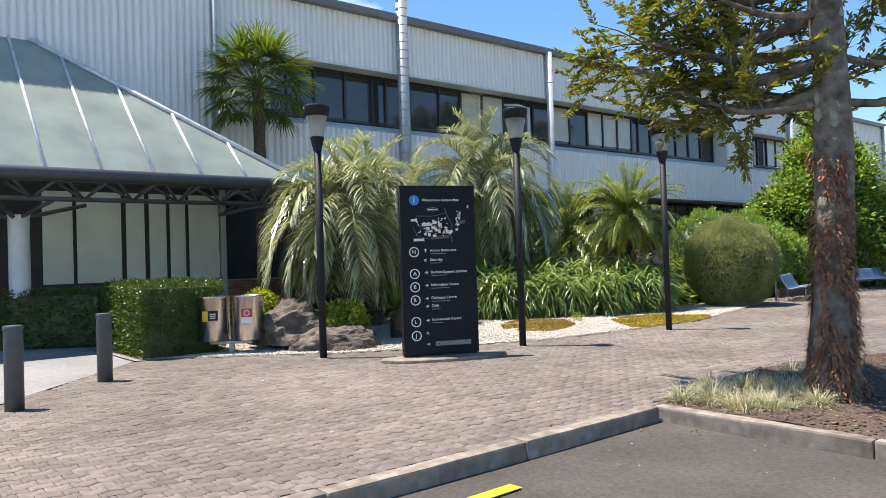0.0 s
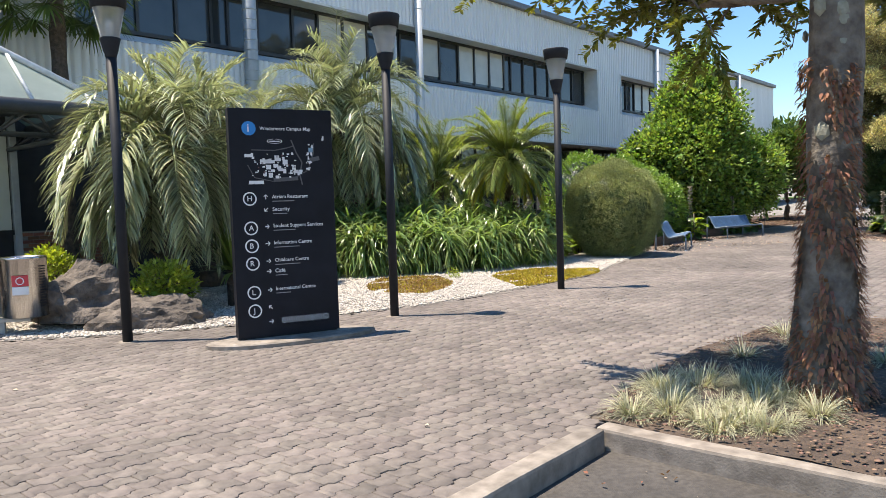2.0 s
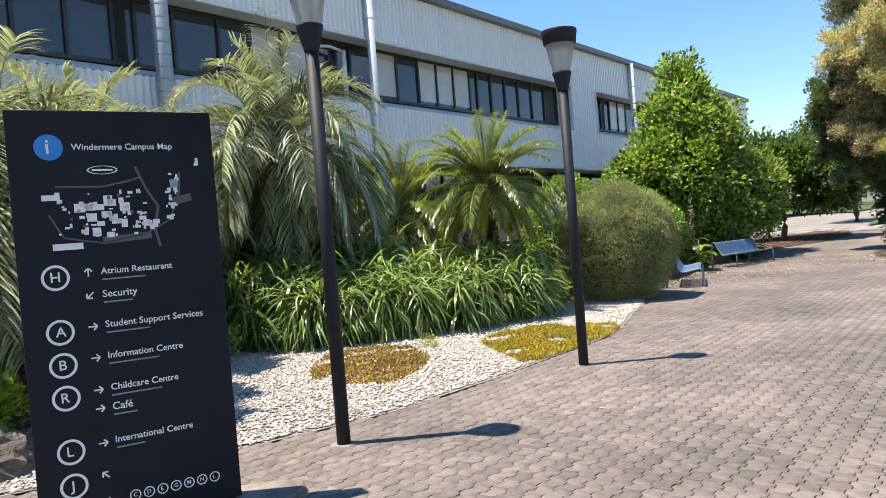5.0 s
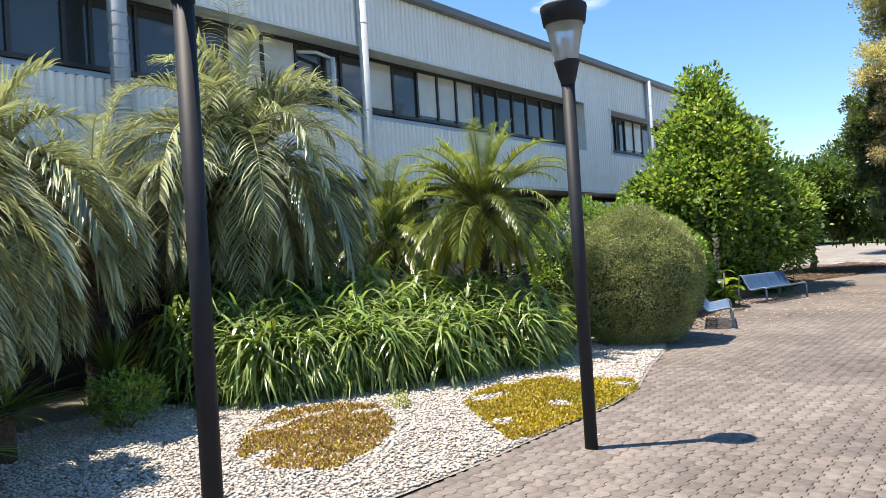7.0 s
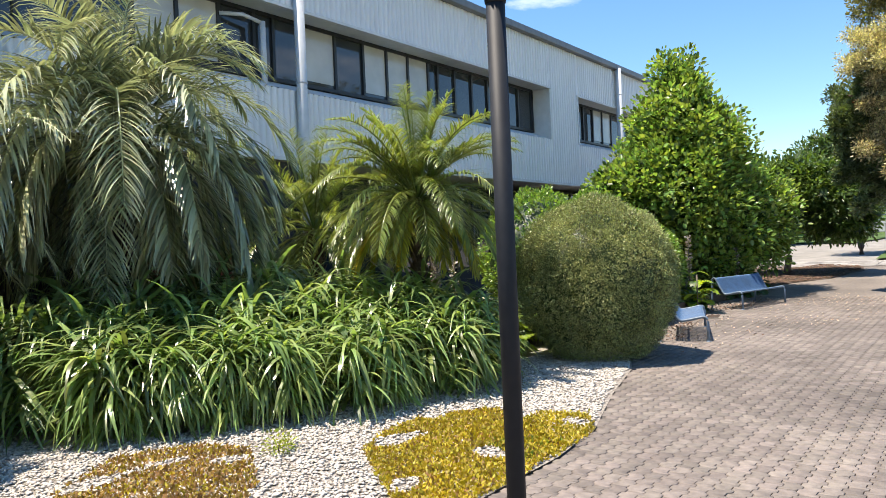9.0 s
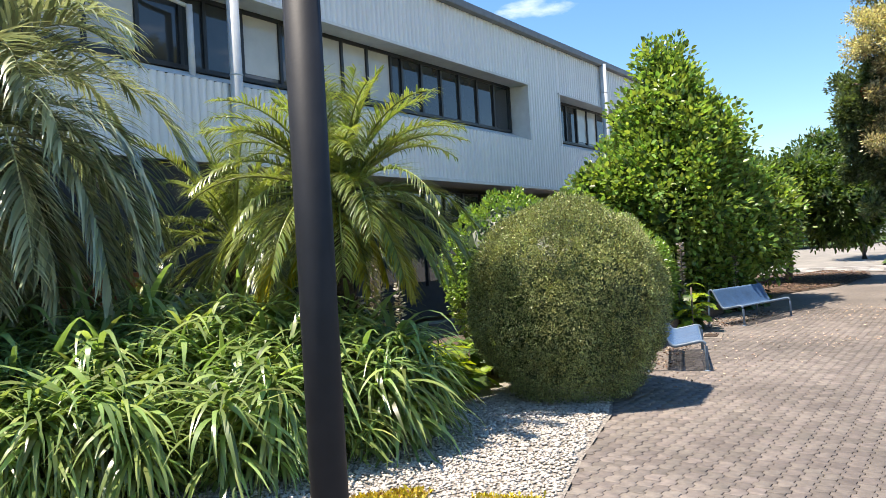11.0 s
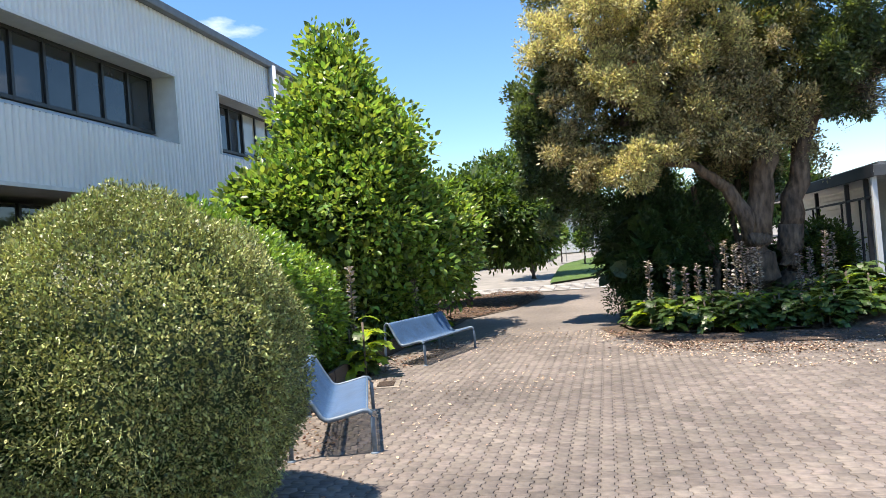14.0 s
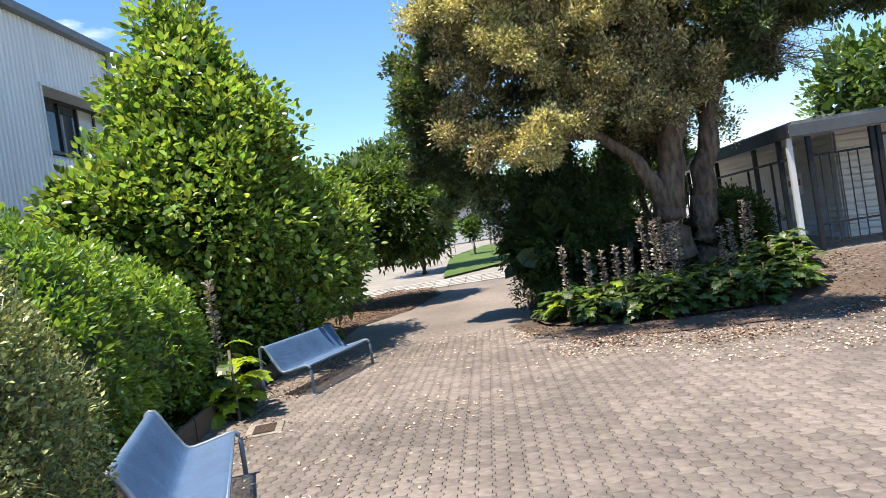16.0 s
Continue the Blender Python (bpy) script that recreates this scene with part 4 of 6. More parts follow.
for sx in (-0.31, 0.31):
    bm = bmesh.new()
    lathe(bm, [(0.25, 0.235), (0.278, 0.25), (0.278, 1.00), (0.283, 1.005), (0.283, 1.03), (0.27, 1.035), (0.262, 1.0), (0.262, 0.4)], 36, (sx, 0, 0), cap=False)
    drum = part("drum", bm, "steel", bins, "brushed steel drum")
    bm = bmesh.new()
    lathe(bm, [(0.25, 0.236), (0.02, 0.234)], 30, (sx, 0, 0))
    part("base", bm, "black_metal", drum)
    bm = bmesh.new()
    lathe(bm, [(0.262, 0.42), (0.02, 0.42)], 30, (sx, 0, 0))
    part("liner", bm, "black_metal", drum)
    rr = np.random.default_rng(5)
    bm = bmesh.new()
    for a in range(6):
        for zz in range(16):
            an = radians(12 + a * 4) if sx > 0 else radians(168 - a * 4)
            an = -an
            box(bm, (sx + 0.279 * math.cos(an), 0.279 * math.sin(an), 0.38 + zz * 0.035), (0.008, 0.008, 0.012), an)
    part("perforation", bm, "black_metal", drum)
def sticker(parent, sx, a0, a1, z0, z1, material, name="sticker", r=0.2815):
    bm = bmesh.new()
    n = 8
    lo = [bm.verts.new((sx + r * math.cos(radians(a0 + (a1 - a0) * i / n)), r * math.sin(radians(a0 + (a1 - a0) * i / n)), z0)) for i in range(n + 1)]
    hi2 = [bm.verts.new((v.co.x, v.co.y, z1)) for v in lo]
    for i in range(n):
        bm.faces.new((lo[i], lo[i + 1], hi2[i + 1], hi2[i]))
    part(name, bm, material, parent)


sticker(bins, -0.31, -118, -95, 0.60, 0.78, "yellow")
sticker(bins, -0.31, -94, -60, 0.61, 0.78, "black_metal")
for k in range(3):
    sticker(bins, -0.31, -88, -68, 0.72 - k * 0.035, 0.735 - k * 0.035, "white_ink", "text_bar", 0.283)
sticker(bins, 0.31, -102, -62, 0.66, 0.80, "red")
sticker(bins, 0.31, -102, -62, 0.55, 0.655, "white_ink")
bm = ring_bm(0.05, 0.012, 24)
part("sticker_ring", bm, "white_ink", bins, at=pose(0.35, -0.2835, 0.73, 0, 0, 8))

# ---------------------------------------------------------------- benches
def bench_profile():
    """Side line of the bench, front to back: depth, height."""
    return [(0.0, 0.02), (0.0, 0.36), (0.01, 0.405), (0.04, 0.435), (0.09, 0.44), (0.16, 0.425), (0.30, 0.395), (0.42, 0.375), (0.47, 0.38), (0.51, 0.41),
            (0.60, 0.56), (0.69, 0.73), (0.72, 0.775), (0.76, 0.785), (0.79, 0.76), (0.80, 0.70), (0.82, 0.30), (0.83, 0.02)]


def make_bench(m, label, ln=2.2):
    t = thing("bench", m, label, "bench", "blue benches along the path")
    pr = bench_profile()
    for x in (0.0, ln):
        bm = bmesh.new()
        tube(bm, [(x, d, z) for d, z in pr], 0.024, 12)
        part("side_frame", bm, "bench_leg", t, "bent blue-grey steel tube")
        for d in (0.0, 0.83):
            bm = bmesh.new()
            lathe(bm, [(0.045, 0), (0.045, 0.012), (0.026, 0.02)], 14, (x, d, 0))
            part("foot_plate", bm, "bench_leg", t)
    seat = pr[3:15]
    n = int(ln / 0.0235)
    dense = []
    for (d0, z0), (d1, z1) in zip(seat, seat[1:]):
        for k in range(2):
            dense.append((d0 + (d1 - d0) * k / 2, z0 + (z1 - z0) * k / 2))
    dense.append(seat[-1])
    v, f = [], []
    for i in range(n):
        x = 0.03 + (ln - 0.06) * (i + 0.5) / n
        for j, (d, z) in enumerate(dense):
            q = dense[min(j + 1, len(dense) - 1)]
            p0 = dense[max(j - 1, 0)]
            tx, tz = q[0] - p0[0], q[1] - p0[1]
            h = math.hypot(tx, tz) or 1
            nx, nz = -tz / h, tx / h
            for sx, sn in ((-0.0075, 0.004), (0.0075, 0.004), (0.0075, -0.002), (-0.0075, -0.002)):
                v.append((x + sx, d + nx * sn, z + nz * sn))
        o = i * len(dense) * 4
        for j in range(len(dense) - 1):
            a = o + j * 4
            for k in range(4):
                f.append((a + k, a + (k + 1) % 4, a + 4 + (k + 1) % 4, a + 4 + k))
    put("seat_mesh", raw("seat_mesh", v, f), "bench", t, "blue coated steel strip mesh")
    bm = bmesh.new()
    for j in range(2, len(dense) - 1, 2):
        d, z = dense[j]
        tube(bm, [(0.02, d, z - 0.004), (ln - 0.02, d, z - 0.004)], 0.0045, 6)
    part("cross_wires", bm, "bench", t)
    for d, z in ((0.055, 0.425), (0.44, 0.362), (0.765, 0.77)):
        bm = bmesh.new()
        tube(bm, [(0.0, d, z), (ln, d, z)], 0.017, 10)
        part("rail", bm, "bench_leg", t)
    return t


make_bench(pose(22.81, 10.10, 0, 0, 0, 18.5), "blue steel-mesh bench on bent tube legs beside the round bush")
make_bench(pose(28.64, 11.025, 0, 0, 0, -13.9), "blue steel-mesh bench on bent tube legs before the hedge")

# drain and edging
dr = thing("drain_grate", pose(26.78, 11.2, 0.004, 0, 0, 12), "small rusty slotted drain grate in a concrete surround", "drain")
part("surround", boxbm((0, 0, 0.004), (0.66, 0.44, 0.02), bevel=0.004), "concrete", dr)
part("pit", boxbm((0, 0, 0.015), (0.46, 0.26, 0.006)), "black_metal", dr)
for i in range(10):
    part("bar", boxbm((-0.205 + i * 0.0456, 0, 0.021), (0.018, 0.26, 0.012), bevel=0.002), "timber", dr)
for a, c in (((24.3, 11.72), (26.6, 12.0)), ((26.62, 12.0), (28.9, 12.3)), ((28.92, 12.3), (31.6, 12.25))):
    ang = math.atan2(c[1] - a[1], c[0] - a[0])
    ed = thing("timber_edging", pose((a[0] + c[0]) / 2, (a[1] + c[1]) / 2, 0, 0, 0, math.degrees(ang)), "dark weathered timber board edging the bed", "edging", "edging boards")
    part("board", boxbm((0, 0, 0.14), (math.dist(a, c) - 0.02, 0.06, 0.30), bevel=0.008), "timber", ed)
    for x in (-0.9, 0.9):
        part("peg", boxbm((x, 0.06, 0.12), (0.05, 0.05, 0.30), bevel=0.006), "timber", ed)

# yellow line on the asphalt
tagged(part("road_marking", boxbm((3.62, 3.42, -0.108), (1.5, 0.12, 0.006), rz=0.05), "yellow"), "yellow painted line on the asphalt by the kerb", "road marking", kind="structure")

# ---------------------------------------------------------------- rocks
def rock(m, size, seed, label):
    bm = bmesh.new()
    bmesh.ops.create_icosphere(bm, subdivisions=4, radius=1)
    for v in bm.verts:
        d = v.co.normalized()
        k = 1 + 0.28 * noise.noise(d * 1.6 + Vector((seed, 0, 0))) + 0.18 * abs(noise.noise(d * 3.1 + Vector((seed, 4, 0)))) + 0.07 * noise.noise(d * 8 + Vector((0, seed, 0)))
        v.co = Vector((d.x * size[0], d.y * size[1], d.z * size[2])) * k
        v.co.z = max(v.co.z, -0.1)
    o = part("boulder", bm, "rock", smooth=False, at=m)
    return tagged(o, label, "rock")


rock(pose(7.15, 12.35, 0.2, 0, 0, 20), (0.78, 0.65, 0.62), 1.0, "large weathered brown boulder beside the bins")
rock(pose(7.55, 11.35, 0.08, 0, 0, -25), (0.72, 0.45, 0.32), 5.0, "low rounded brown boulder on the pebbles")
rock(pose(9.4, 14.6, 0.0, 0, 0, 10), (0.6, 0.5, 0.4), 9.0, "dark boulder half hidden under the palms")

# ---------------------------------------------------------------- right-hand building with verandah
hut = tagged(new("wall_hut"), "low white weatherboard building behind steel posts", "building", kind="structure")
HZ = 0.74
hut.location = (-1.75, 0.2, -0.12)
for i in range(16):
    z = HZ + 0.1 + i * 0.15
    part("weatherboard", boxbm((36.35, -4.7, z), (0.03, 9.8, 0.126)), "board", hut, at=pose(0, 0, 0, 0, 0, 0))
    part("weatherboard", boxbm((42.2, 0.22, z), (11.6, 0.03, 0.126)), "board", hut)
part("wall_core", boxbm((42.2, -4.75, HZ + 1.2), (11.5, 9.8, 2.5)), "board", hut)
part("foundation", boxbm((42.2, -4.75, HZ / 2), (11.6, 9.9, HZ + 0.1)), "concrete", hut)
part("hut_window", boxbm((36.31, -1.5, HZ + 1.65), (0.03, 1.5, 0.95)), "pane", hut)
for dy in (-0.77, 0.0, 0.77):
    part("window_frame", boxbm((36.29, -1.5 + dy, HZ + 1.65), (0.05, 0.06, 1.05)), "alu", hut)
for dz in (-0.5, 0.5):
    part("window_frame", boxbm((36.29, -1.5, HZ + 1.65 + dz), (0.05, 1.6, 0.06)), "alu", hut)
part("notice", boxbm((38.6, 0.25, HZ + 1.35), (0.9, 0.02, 0.5)), "white_ink", hut)
part("notice_bar", boxbm((38.6, 0.262, HZ + 1.4), (0.7, 0.01, 0.16)), "red", hut, "red lettering bar")
ver = tagged(new("roof_verandah"), "flat verandah roof with a dark fascia", "roof", kind="structure")
ver.location = (-1.75, 0.2, -0.12)
part("roof_deck", boxbm((40.9, -4.2, 3.12), (13.0, 12.3, 0.06)), "soffit", ver)
part("fascia", boxbm((34.42, -4.2, 3.12), (0.05, 12.3, 0.24), bevel=0.01), "grey_metal", ver)
part("fascia", boxbm((40.9, 1.97, 3.12), (13.0, 0.05, 0.26), bevel=0.01), "black_metal", ver)
part("roof_sheet", boxbm((40.9, -4.2, 3.27), (12.7, 12.0, 0.08)), "roof", ver)
fence = thing("steel_fence", pose(32.85, 2.1, HZ - 0.12), "dark steel bar fence and gate under the verandah", "fence")
def post(x, y, h, s, material="black_metal", name="post", z=0.0):
    part(name, boxbm((x, y, z + h / 2), (s, s, h), bevel=0.006), material, fence)


post(0.0, 0.0, 2.28, 0.10, "white_pipe", "white_post")
for x in (0.4, 2.0, 5.2, 8.6):
    post(x + 0.15, -0.05 * x, 2.26, 0.09)
    post(x + 0.75, -0.05 * x - 0.03, 1.85, 0.045, name="bar")
for y in (-0.35, -1.55, -1.68, -2.8, -4.0):
    post(-0.05, y, 2.24, 0.09)
for k in range(5):
    post(0.0, -0.55 - k * 0.18, 1.75, 0.022, name="bar", z=0.1)
for z in (0.12, 0.5, 1.85):
    part("rail", boxbm((-0.0, -0.95, z), (0.04, 1.15, 0.04)), "black_metal", fence)
part("rail", boxbm((4.4, -0.2, 1.85), (8.6, 0.04, 0.05), rz=-0.05), "black_metal", fence)

# ---------------------------------------------------------------- far things
ff = thing("white_fence", pose(58.0, 4.5, gz(58, 5)), "tall white paling fence beyond the lawn", "fence")
for i in range(26):
    part("paling", boxbm((i * 0.12, i * 0.085, 1.1), (0.10, 0.03, 2.2), rz=0.6), "white_ink", ff)
shed = thing("far_building", pose(104, 14, gz(104, 14)), "low grey building far behind the lawn", "building")
part("wall", boxbm((0, 0, 1.8), (10, 26, 3.6)), "board", shed)
part("roof", boxbm((0, 0, 3.7), (11, 27, 0.3)), "roof", shed)
for i in range(7):
    part("window", boxbm((-5.02, -10 + i * 3.2, 2.0), (0.06, 1.6, 1.3)), "pane", shed)
rail = thing("far_railing", pose(66, 8.0, gz(66, 9)), "thin grey railing at the lawn's far side", "railing")
for i in range(9):
    part("baluster", boxbm((0, i * 1.2, 0.55), (0.05, 0.05, 1.1)), "galv", rail)
part("top_rail", boxbm((0, 4.8, 1.1), (0.05, 9.8, 0.05)), "galv", rail)
part("mid_rail", boxbm((0, 4.8, 0.6), (0.04, 9.8, 0.04)), "galv", rail)

# ---------------------------------------------------------------- plants
def plant(name, x, y, label, category, group="", z=None):
    return thing(name, pose(x, y, gz(x, y) if z is None else z), label, category, group)


def crown(name, chunks, material, parent, label=""):
    v, f = merge(chunks) if isinstance(chunks, list) else chunks
    return put(name, raw(name, v, f), material, parent, label)


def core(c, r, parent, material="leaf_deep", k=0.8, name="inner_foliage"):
    """A dense inside of sparse large leaves, toned dark as shade, so the crown is not hollow."""
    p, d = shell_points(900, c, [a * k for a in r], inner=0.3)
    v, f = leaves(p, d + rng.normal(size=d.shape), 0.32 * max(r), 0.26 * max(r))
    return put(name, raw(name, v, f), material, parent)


# clipped round bush with fine leaves
ball = plant("round_bush", 20.62, 11.2, "large clipped ball of fine olive-green foliage", "bush")
C, R = (0, 0, 1.21), (1.30, 1.30, 1.35)
p, d = shell_points(27000, C, R, lump=0.07, low=-0.93, inner=0.84)
keep = p[:, 2] > 0.02
p, d = p[keep], d[keep]
v, f = clumps(p, 0.035, 6, 0.029, 0.016, outward=d, out=0.5, up=0.35)
crown("foliage", (v, f), "leaf_ball", ball)
p, d = shell_points(9000, C, R, lump=0.07, low=-0.8, inner=0.95)
v, f = strips(p, d + rng.normal(size=d.shape) * 0.45, 0.075, 0.006, 2, 0.3)
crown("outer_growth", (v, f), "leaf_ball", ball)
# solid core in a darker green, standing in for shade between the leaves
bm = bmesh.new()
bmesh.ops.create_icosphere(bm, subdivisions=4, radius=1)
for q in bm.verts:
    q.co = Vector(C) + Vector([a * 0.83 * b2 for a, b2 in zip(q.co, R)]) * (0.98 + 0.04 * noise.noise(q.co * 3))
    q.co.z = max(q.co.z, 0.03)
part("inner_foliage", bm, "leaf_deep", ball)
bm = bmesh.new()
limb(bm, (0, 0, -0.02), (0.05, 0, 0.8), 0.07, 0.05)
part("stem", bm, "bark", ball)

# domed hedge
dome = plant("domed_hedge", 26.1, 13.35, "big glossy bright green clipped hedge behind the bench", "hedge")
for k, (c, r, n) in enumerate((((-0.8, 0.1, 1.15), (1.9, 1.5, 1.75), 2600), ((1.2, 0.1, 1.0), (1.5, 1.35, 1.45), 1900), ((-0.9, 1.4, 1.4), (1.5, 1.4, 1.75), 1200))):
    p, d = shell_points(n, c, r, lump=0.08, low=-0.75, inner=0.88, seed=k * 3.0)
    p[:, 2] = np.maximum(p[:, 2], 0.05)
    crown("foliage", clumps(p, 0.075, 9, 0.085, 0.042, outward=d, out=0.9, up=0.1), "leaf_dome", dome)
    # dark core under the bright leaves paints in the hedge's inner shade
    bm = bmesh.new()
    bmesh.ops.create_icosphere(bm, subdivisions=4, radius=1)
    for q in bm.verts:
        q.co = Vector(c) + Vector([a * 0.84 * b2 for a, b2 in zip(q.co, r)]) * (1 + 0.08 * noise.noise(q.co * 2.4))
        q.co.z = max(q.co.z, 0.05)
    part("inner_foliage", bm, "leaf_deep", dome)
bm = bmesh.new()
for x in (-0.8, 1.2, -1.6):
    limb(bm, (x, 0.2, -0.05), (x + 0.05, 0.2, 0.9), 0.08, 0.05)
part("stem", bm, "bark", dome)


def tree(name, x, y, label, blobs, material, leaf, per=14, clump=0.3, n_limb=None, trunk=(0.12, 1.5), bark="bark", lump=0.2, width=0.5, inner="leaf_deep", up=0.25, inner_k=0.55):
    """blobs: centre, radii, count of sprays; leaves in sprays through each blob, limbs to some of them."""
    t = plant(name, x, y, label, "tree")
    bm = bmesh.new()
    h = trunk[1]
    limb(bm, (0, 0, -0.1), (0.05, 0, h), trunk[0], trunk[0] * 0.75, 0.05, 6, 12)
    for c, r, n in blobs:
        limb(bm, (0.03, 0, h * 0.92), c, trunk[0] * 0.6, 0.03, 0.14)
        for _ in range(4):
            dd = unit(rng.normal(size=(1, 3)))[0]
            limb(bm, c, np.array(c) + dd * np.array(r) * 0.8, 0.03, 0.008, 0.12, 4, 5)
    part("trunk", bm, bark, t)
    for k, (c, r, n) in enumerate(blobs):
        p, d = shell_points(n, c, r, lump=lump, low=-0.95, inner=0.55, seed=k * 2.7 + x)
        p[:, 2] = np.maximum(p[:, 2], 0.15)
        m = material[k % len(material)] if isinstance(material, (list, tuple)) else material
        crown("crown", clumps(p, clump, per, leaf, leaf * width, outward=d, out=0.7, up=up), m, t)
        # darker leaves inside each blob carry the crown's shade in their colour
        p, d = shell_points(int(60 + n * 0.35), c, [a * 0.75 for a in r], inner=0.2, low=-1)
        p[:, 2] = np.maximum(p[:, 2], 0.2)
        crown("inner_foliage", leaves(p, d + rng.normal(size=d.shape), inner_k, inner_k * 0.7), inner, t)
    return t


# bright conical tree
tree("broadleaf_tree", 32.4, 13.75, "bright green conical broad-leaved tree dense to the ground",
     [((-0.1, -0.1, 5.9), (0.75, 0.8, 1.55), 320), ((-0.1, -0.2, 4.6), (1.6, 1.75, 1.6), 820), ((-0.8, -0.1, 3.1), (1.9, 2.0, 1.7), 860), ((0.7, -0.8, 2.5), (1.8, 1.8, 1.9), 820),
      ((-1.6, 0.8, 3.2), (1.3, 1.5, 1.1), 340), ((0.3, -0.5, 1.0), (2.1, 1.4, 1.1), 480), ((2.2, -1.5, 2.4), (1.2, 1.3, 1.7), 440)],
     "leaf_tree", 0.155, per=14, clump=0.36, trunk=(0.14, 1.2), width=0.6, inner_k=0.45, lump=0.3)
# dark weeping tree
tree("weeping_tree", 40.0, 12.3, "dark green umbrella-shaped tree over a mulched ring",
     [((0.3, -0.5, 3.4), (1.8, 1.7, 1.1), 700), ((-0.2, -1.4, 2.6), (1.3, 1.3, 1.4), 460), ((0.4, -2.1, 2.3), (1.0, 0.9, 1.1), 320), ((0.3, 1.0, 2.9), (1.4, 1.4, 1.4), 400)],
     "leaf_dark", 0.17, per=11, clump=0.3, trunk=(0.13, 2.0), width=0.42, up=-0.3, inner_k=0.5)
# far tree with drooping pale twigs
tree("far_tree", 52.0, 11.3, "airy mid-green tree against the sky",
     [((0, -0.6, 6.2), (1.7, 1.5, 1.6), 260), ((-1.2, 1.0, 5.4), (1.3, 1.5, 0.7), 130), ((0.4, -2.4, 4.8), (2.0, 2.0, 1.8), 340), ((0, 0.2, 3.4), (2.2, 2.0, 1.4), 300)],
     "leaf_dark", 0.2, per=10, clump=0.38, trunk=(0.16, 3.0), width=0.35, inner_k=0.5)
for x, y, s in ((60, 9.0, 0.6), (64, 10.6, 0.7), (72, 13.0, 0.8), (68, 15.0, 0.8), (80, 8.0, 1.2)):
    tree("young_tree", x, y, "small green street tree on the far lawn", [((0, 0, 2.6 * s), (0.9 * s, 0.9 * s, 1.1 * s), 120)], "leaf_dark", 0.16, per=9, clump=0.25, trunk=(0.06, 1.6 * s), inner_k=0.35)
for x, y, w, h in ((95, 24, 6, 7), (105, 2, 6, 8), (120, 12, 8, 8), (110, 30, 7, 9), (70, -3, 4, 6), (64, 20, 4, 6), (85, 20, 5, 7), (125, -10, 8, 9), (60, -14, 5, 8)):
    tree("distant_tree", x, y, "distant dark green tree on the campus edge", [((0, 0, h * 0.6), (w * 0.7, w * 0.7, h * 0.42), 420), ((0.5, -w * 0.5, h * 0.42), (w * 0.5, w * 0.5, h * 0.3), 240)],
         ["leaf_dark", "leaf_deep"], 0.4, per=9, clump=0.7, trunk=(0.2, h * 0.35), inner_k=1.2)

# big coastal tree with golden and dark foliage
poh = plant("coastal_tree", 34.1, 4.62, "large spreading tree with golden growth and twisted grey trunks", "tree", z=0.35)
bm = bmesh.new()
limb(bm, (-0.1, -0.42, -0.1), (-0.15, -0.35, 1.6), 0.42, 0.34, 0.05, 6, 16)
limb(bm, (-0.15, -0.35, 1.5), (-0.1, -0.75, 3.6), 0.33, 0.24, 0.05, 6, 14)
limb(bm, (-0.1, -0.75, 3.5), (0.1, -0.2, 5.6), 0.23, 0.13, 0.06, 6, 10)
limb(bm, (0.12, -1.0, -0.1), (0.1, -1.15, 1.7), 0.34, 0.28, 0.06, 6, 14)
limb(bm, (0.1, -1.15, 1.6), (0.05, -1.55, 3.7), 0.27, 0.2, 0.05, 6, 12)
limb(bm, (0.05, -1.5, 3.5), (0.0, -2.4, 5.4), 0.16, 0.09, 0.06, 6, 10)
limb(bm, (0.05, -1.5, 3.5), (0.1, -1.2, 5.6), 0.16, 0.1, 0.05, 6, 10)
limb(bm, (-0.18, -0.3, 1.4), (-0.4, 0.25, 2.65), 0.22, 0.15, 0.06, 6, 12)
limb(bm, (-0.4, 0.22, 2.6), (-0.8, 0.95, 3.2), 0.14, 0.10, 0.06, 6, 10)
limb(bm, (-0.8, 0.95, 3.2), (-1.2, 2.4, 3.5), 0.09, 0.05, 0.08, 6, 8)
limb(bm, (0.6, 0.5, -0.1), (0.4, 0.9, 2.8), 0.12, 0.07, 0.1, 6, 8)
limb(bm, (0.8, 0.1, -0.1), (0.9, -0.2, 2.9), 0.11, 0.07, 0.1, 6, 8)
part("trunk", bm, "bark", poh)
bm = bmesh.new()
for q in ((-1.3, 2.9, 4.9), (-0.8, 1.5, 5.2), (-0.3, 4.2, 4.1), (0.5, 2.5, 6.2), (0.0, -2.6, 5.2), (-0.3, -3.4, 5.0), (0.6, 0.2, 7.2), (-0.4, 4.6, 5.4), (1.2, -1.2, 7.6), (-1.2, 1.4, 5.7)):
    limb(bm, (-0.1, -0.6, 3.9), q, 0.09, 0.025, 0.2, 7, 7)
part("branchwork", bm, "bark", poh)
GOLD = [((-1.45, 2.85, 3.2), (0.72, 0.72, 0.5), 210), ((-1.3, 2.0, 3.55), (0.5, 0.55, 0.35), 80), ((-1.5, 3.2, 5.4), (0.62, 0.62, 0.6), 170), ((-1.55, 2.65, 4.8), (0.6, 0.6, 0.55), 150), ((-1.0, 4.4, 6.6), (0.8, 0.75, 0.75), 200),
        ((-1.5, 1.4, 5.7), (0.5, 0.5, 0.55), 110), ((-1.4, 0.5, 5.9), (0.5, 0.45, 0.5), 90), ((-1.2, 1.1, 4.3), (0.45, 0.5, 0.35), 60), ((-1.5, 3.0, 6.8), (0.8, 0.8, 0.7), 170), ((-1.5, 1.2, 7.1), (0.8, 0.8, 0.7), 150)]
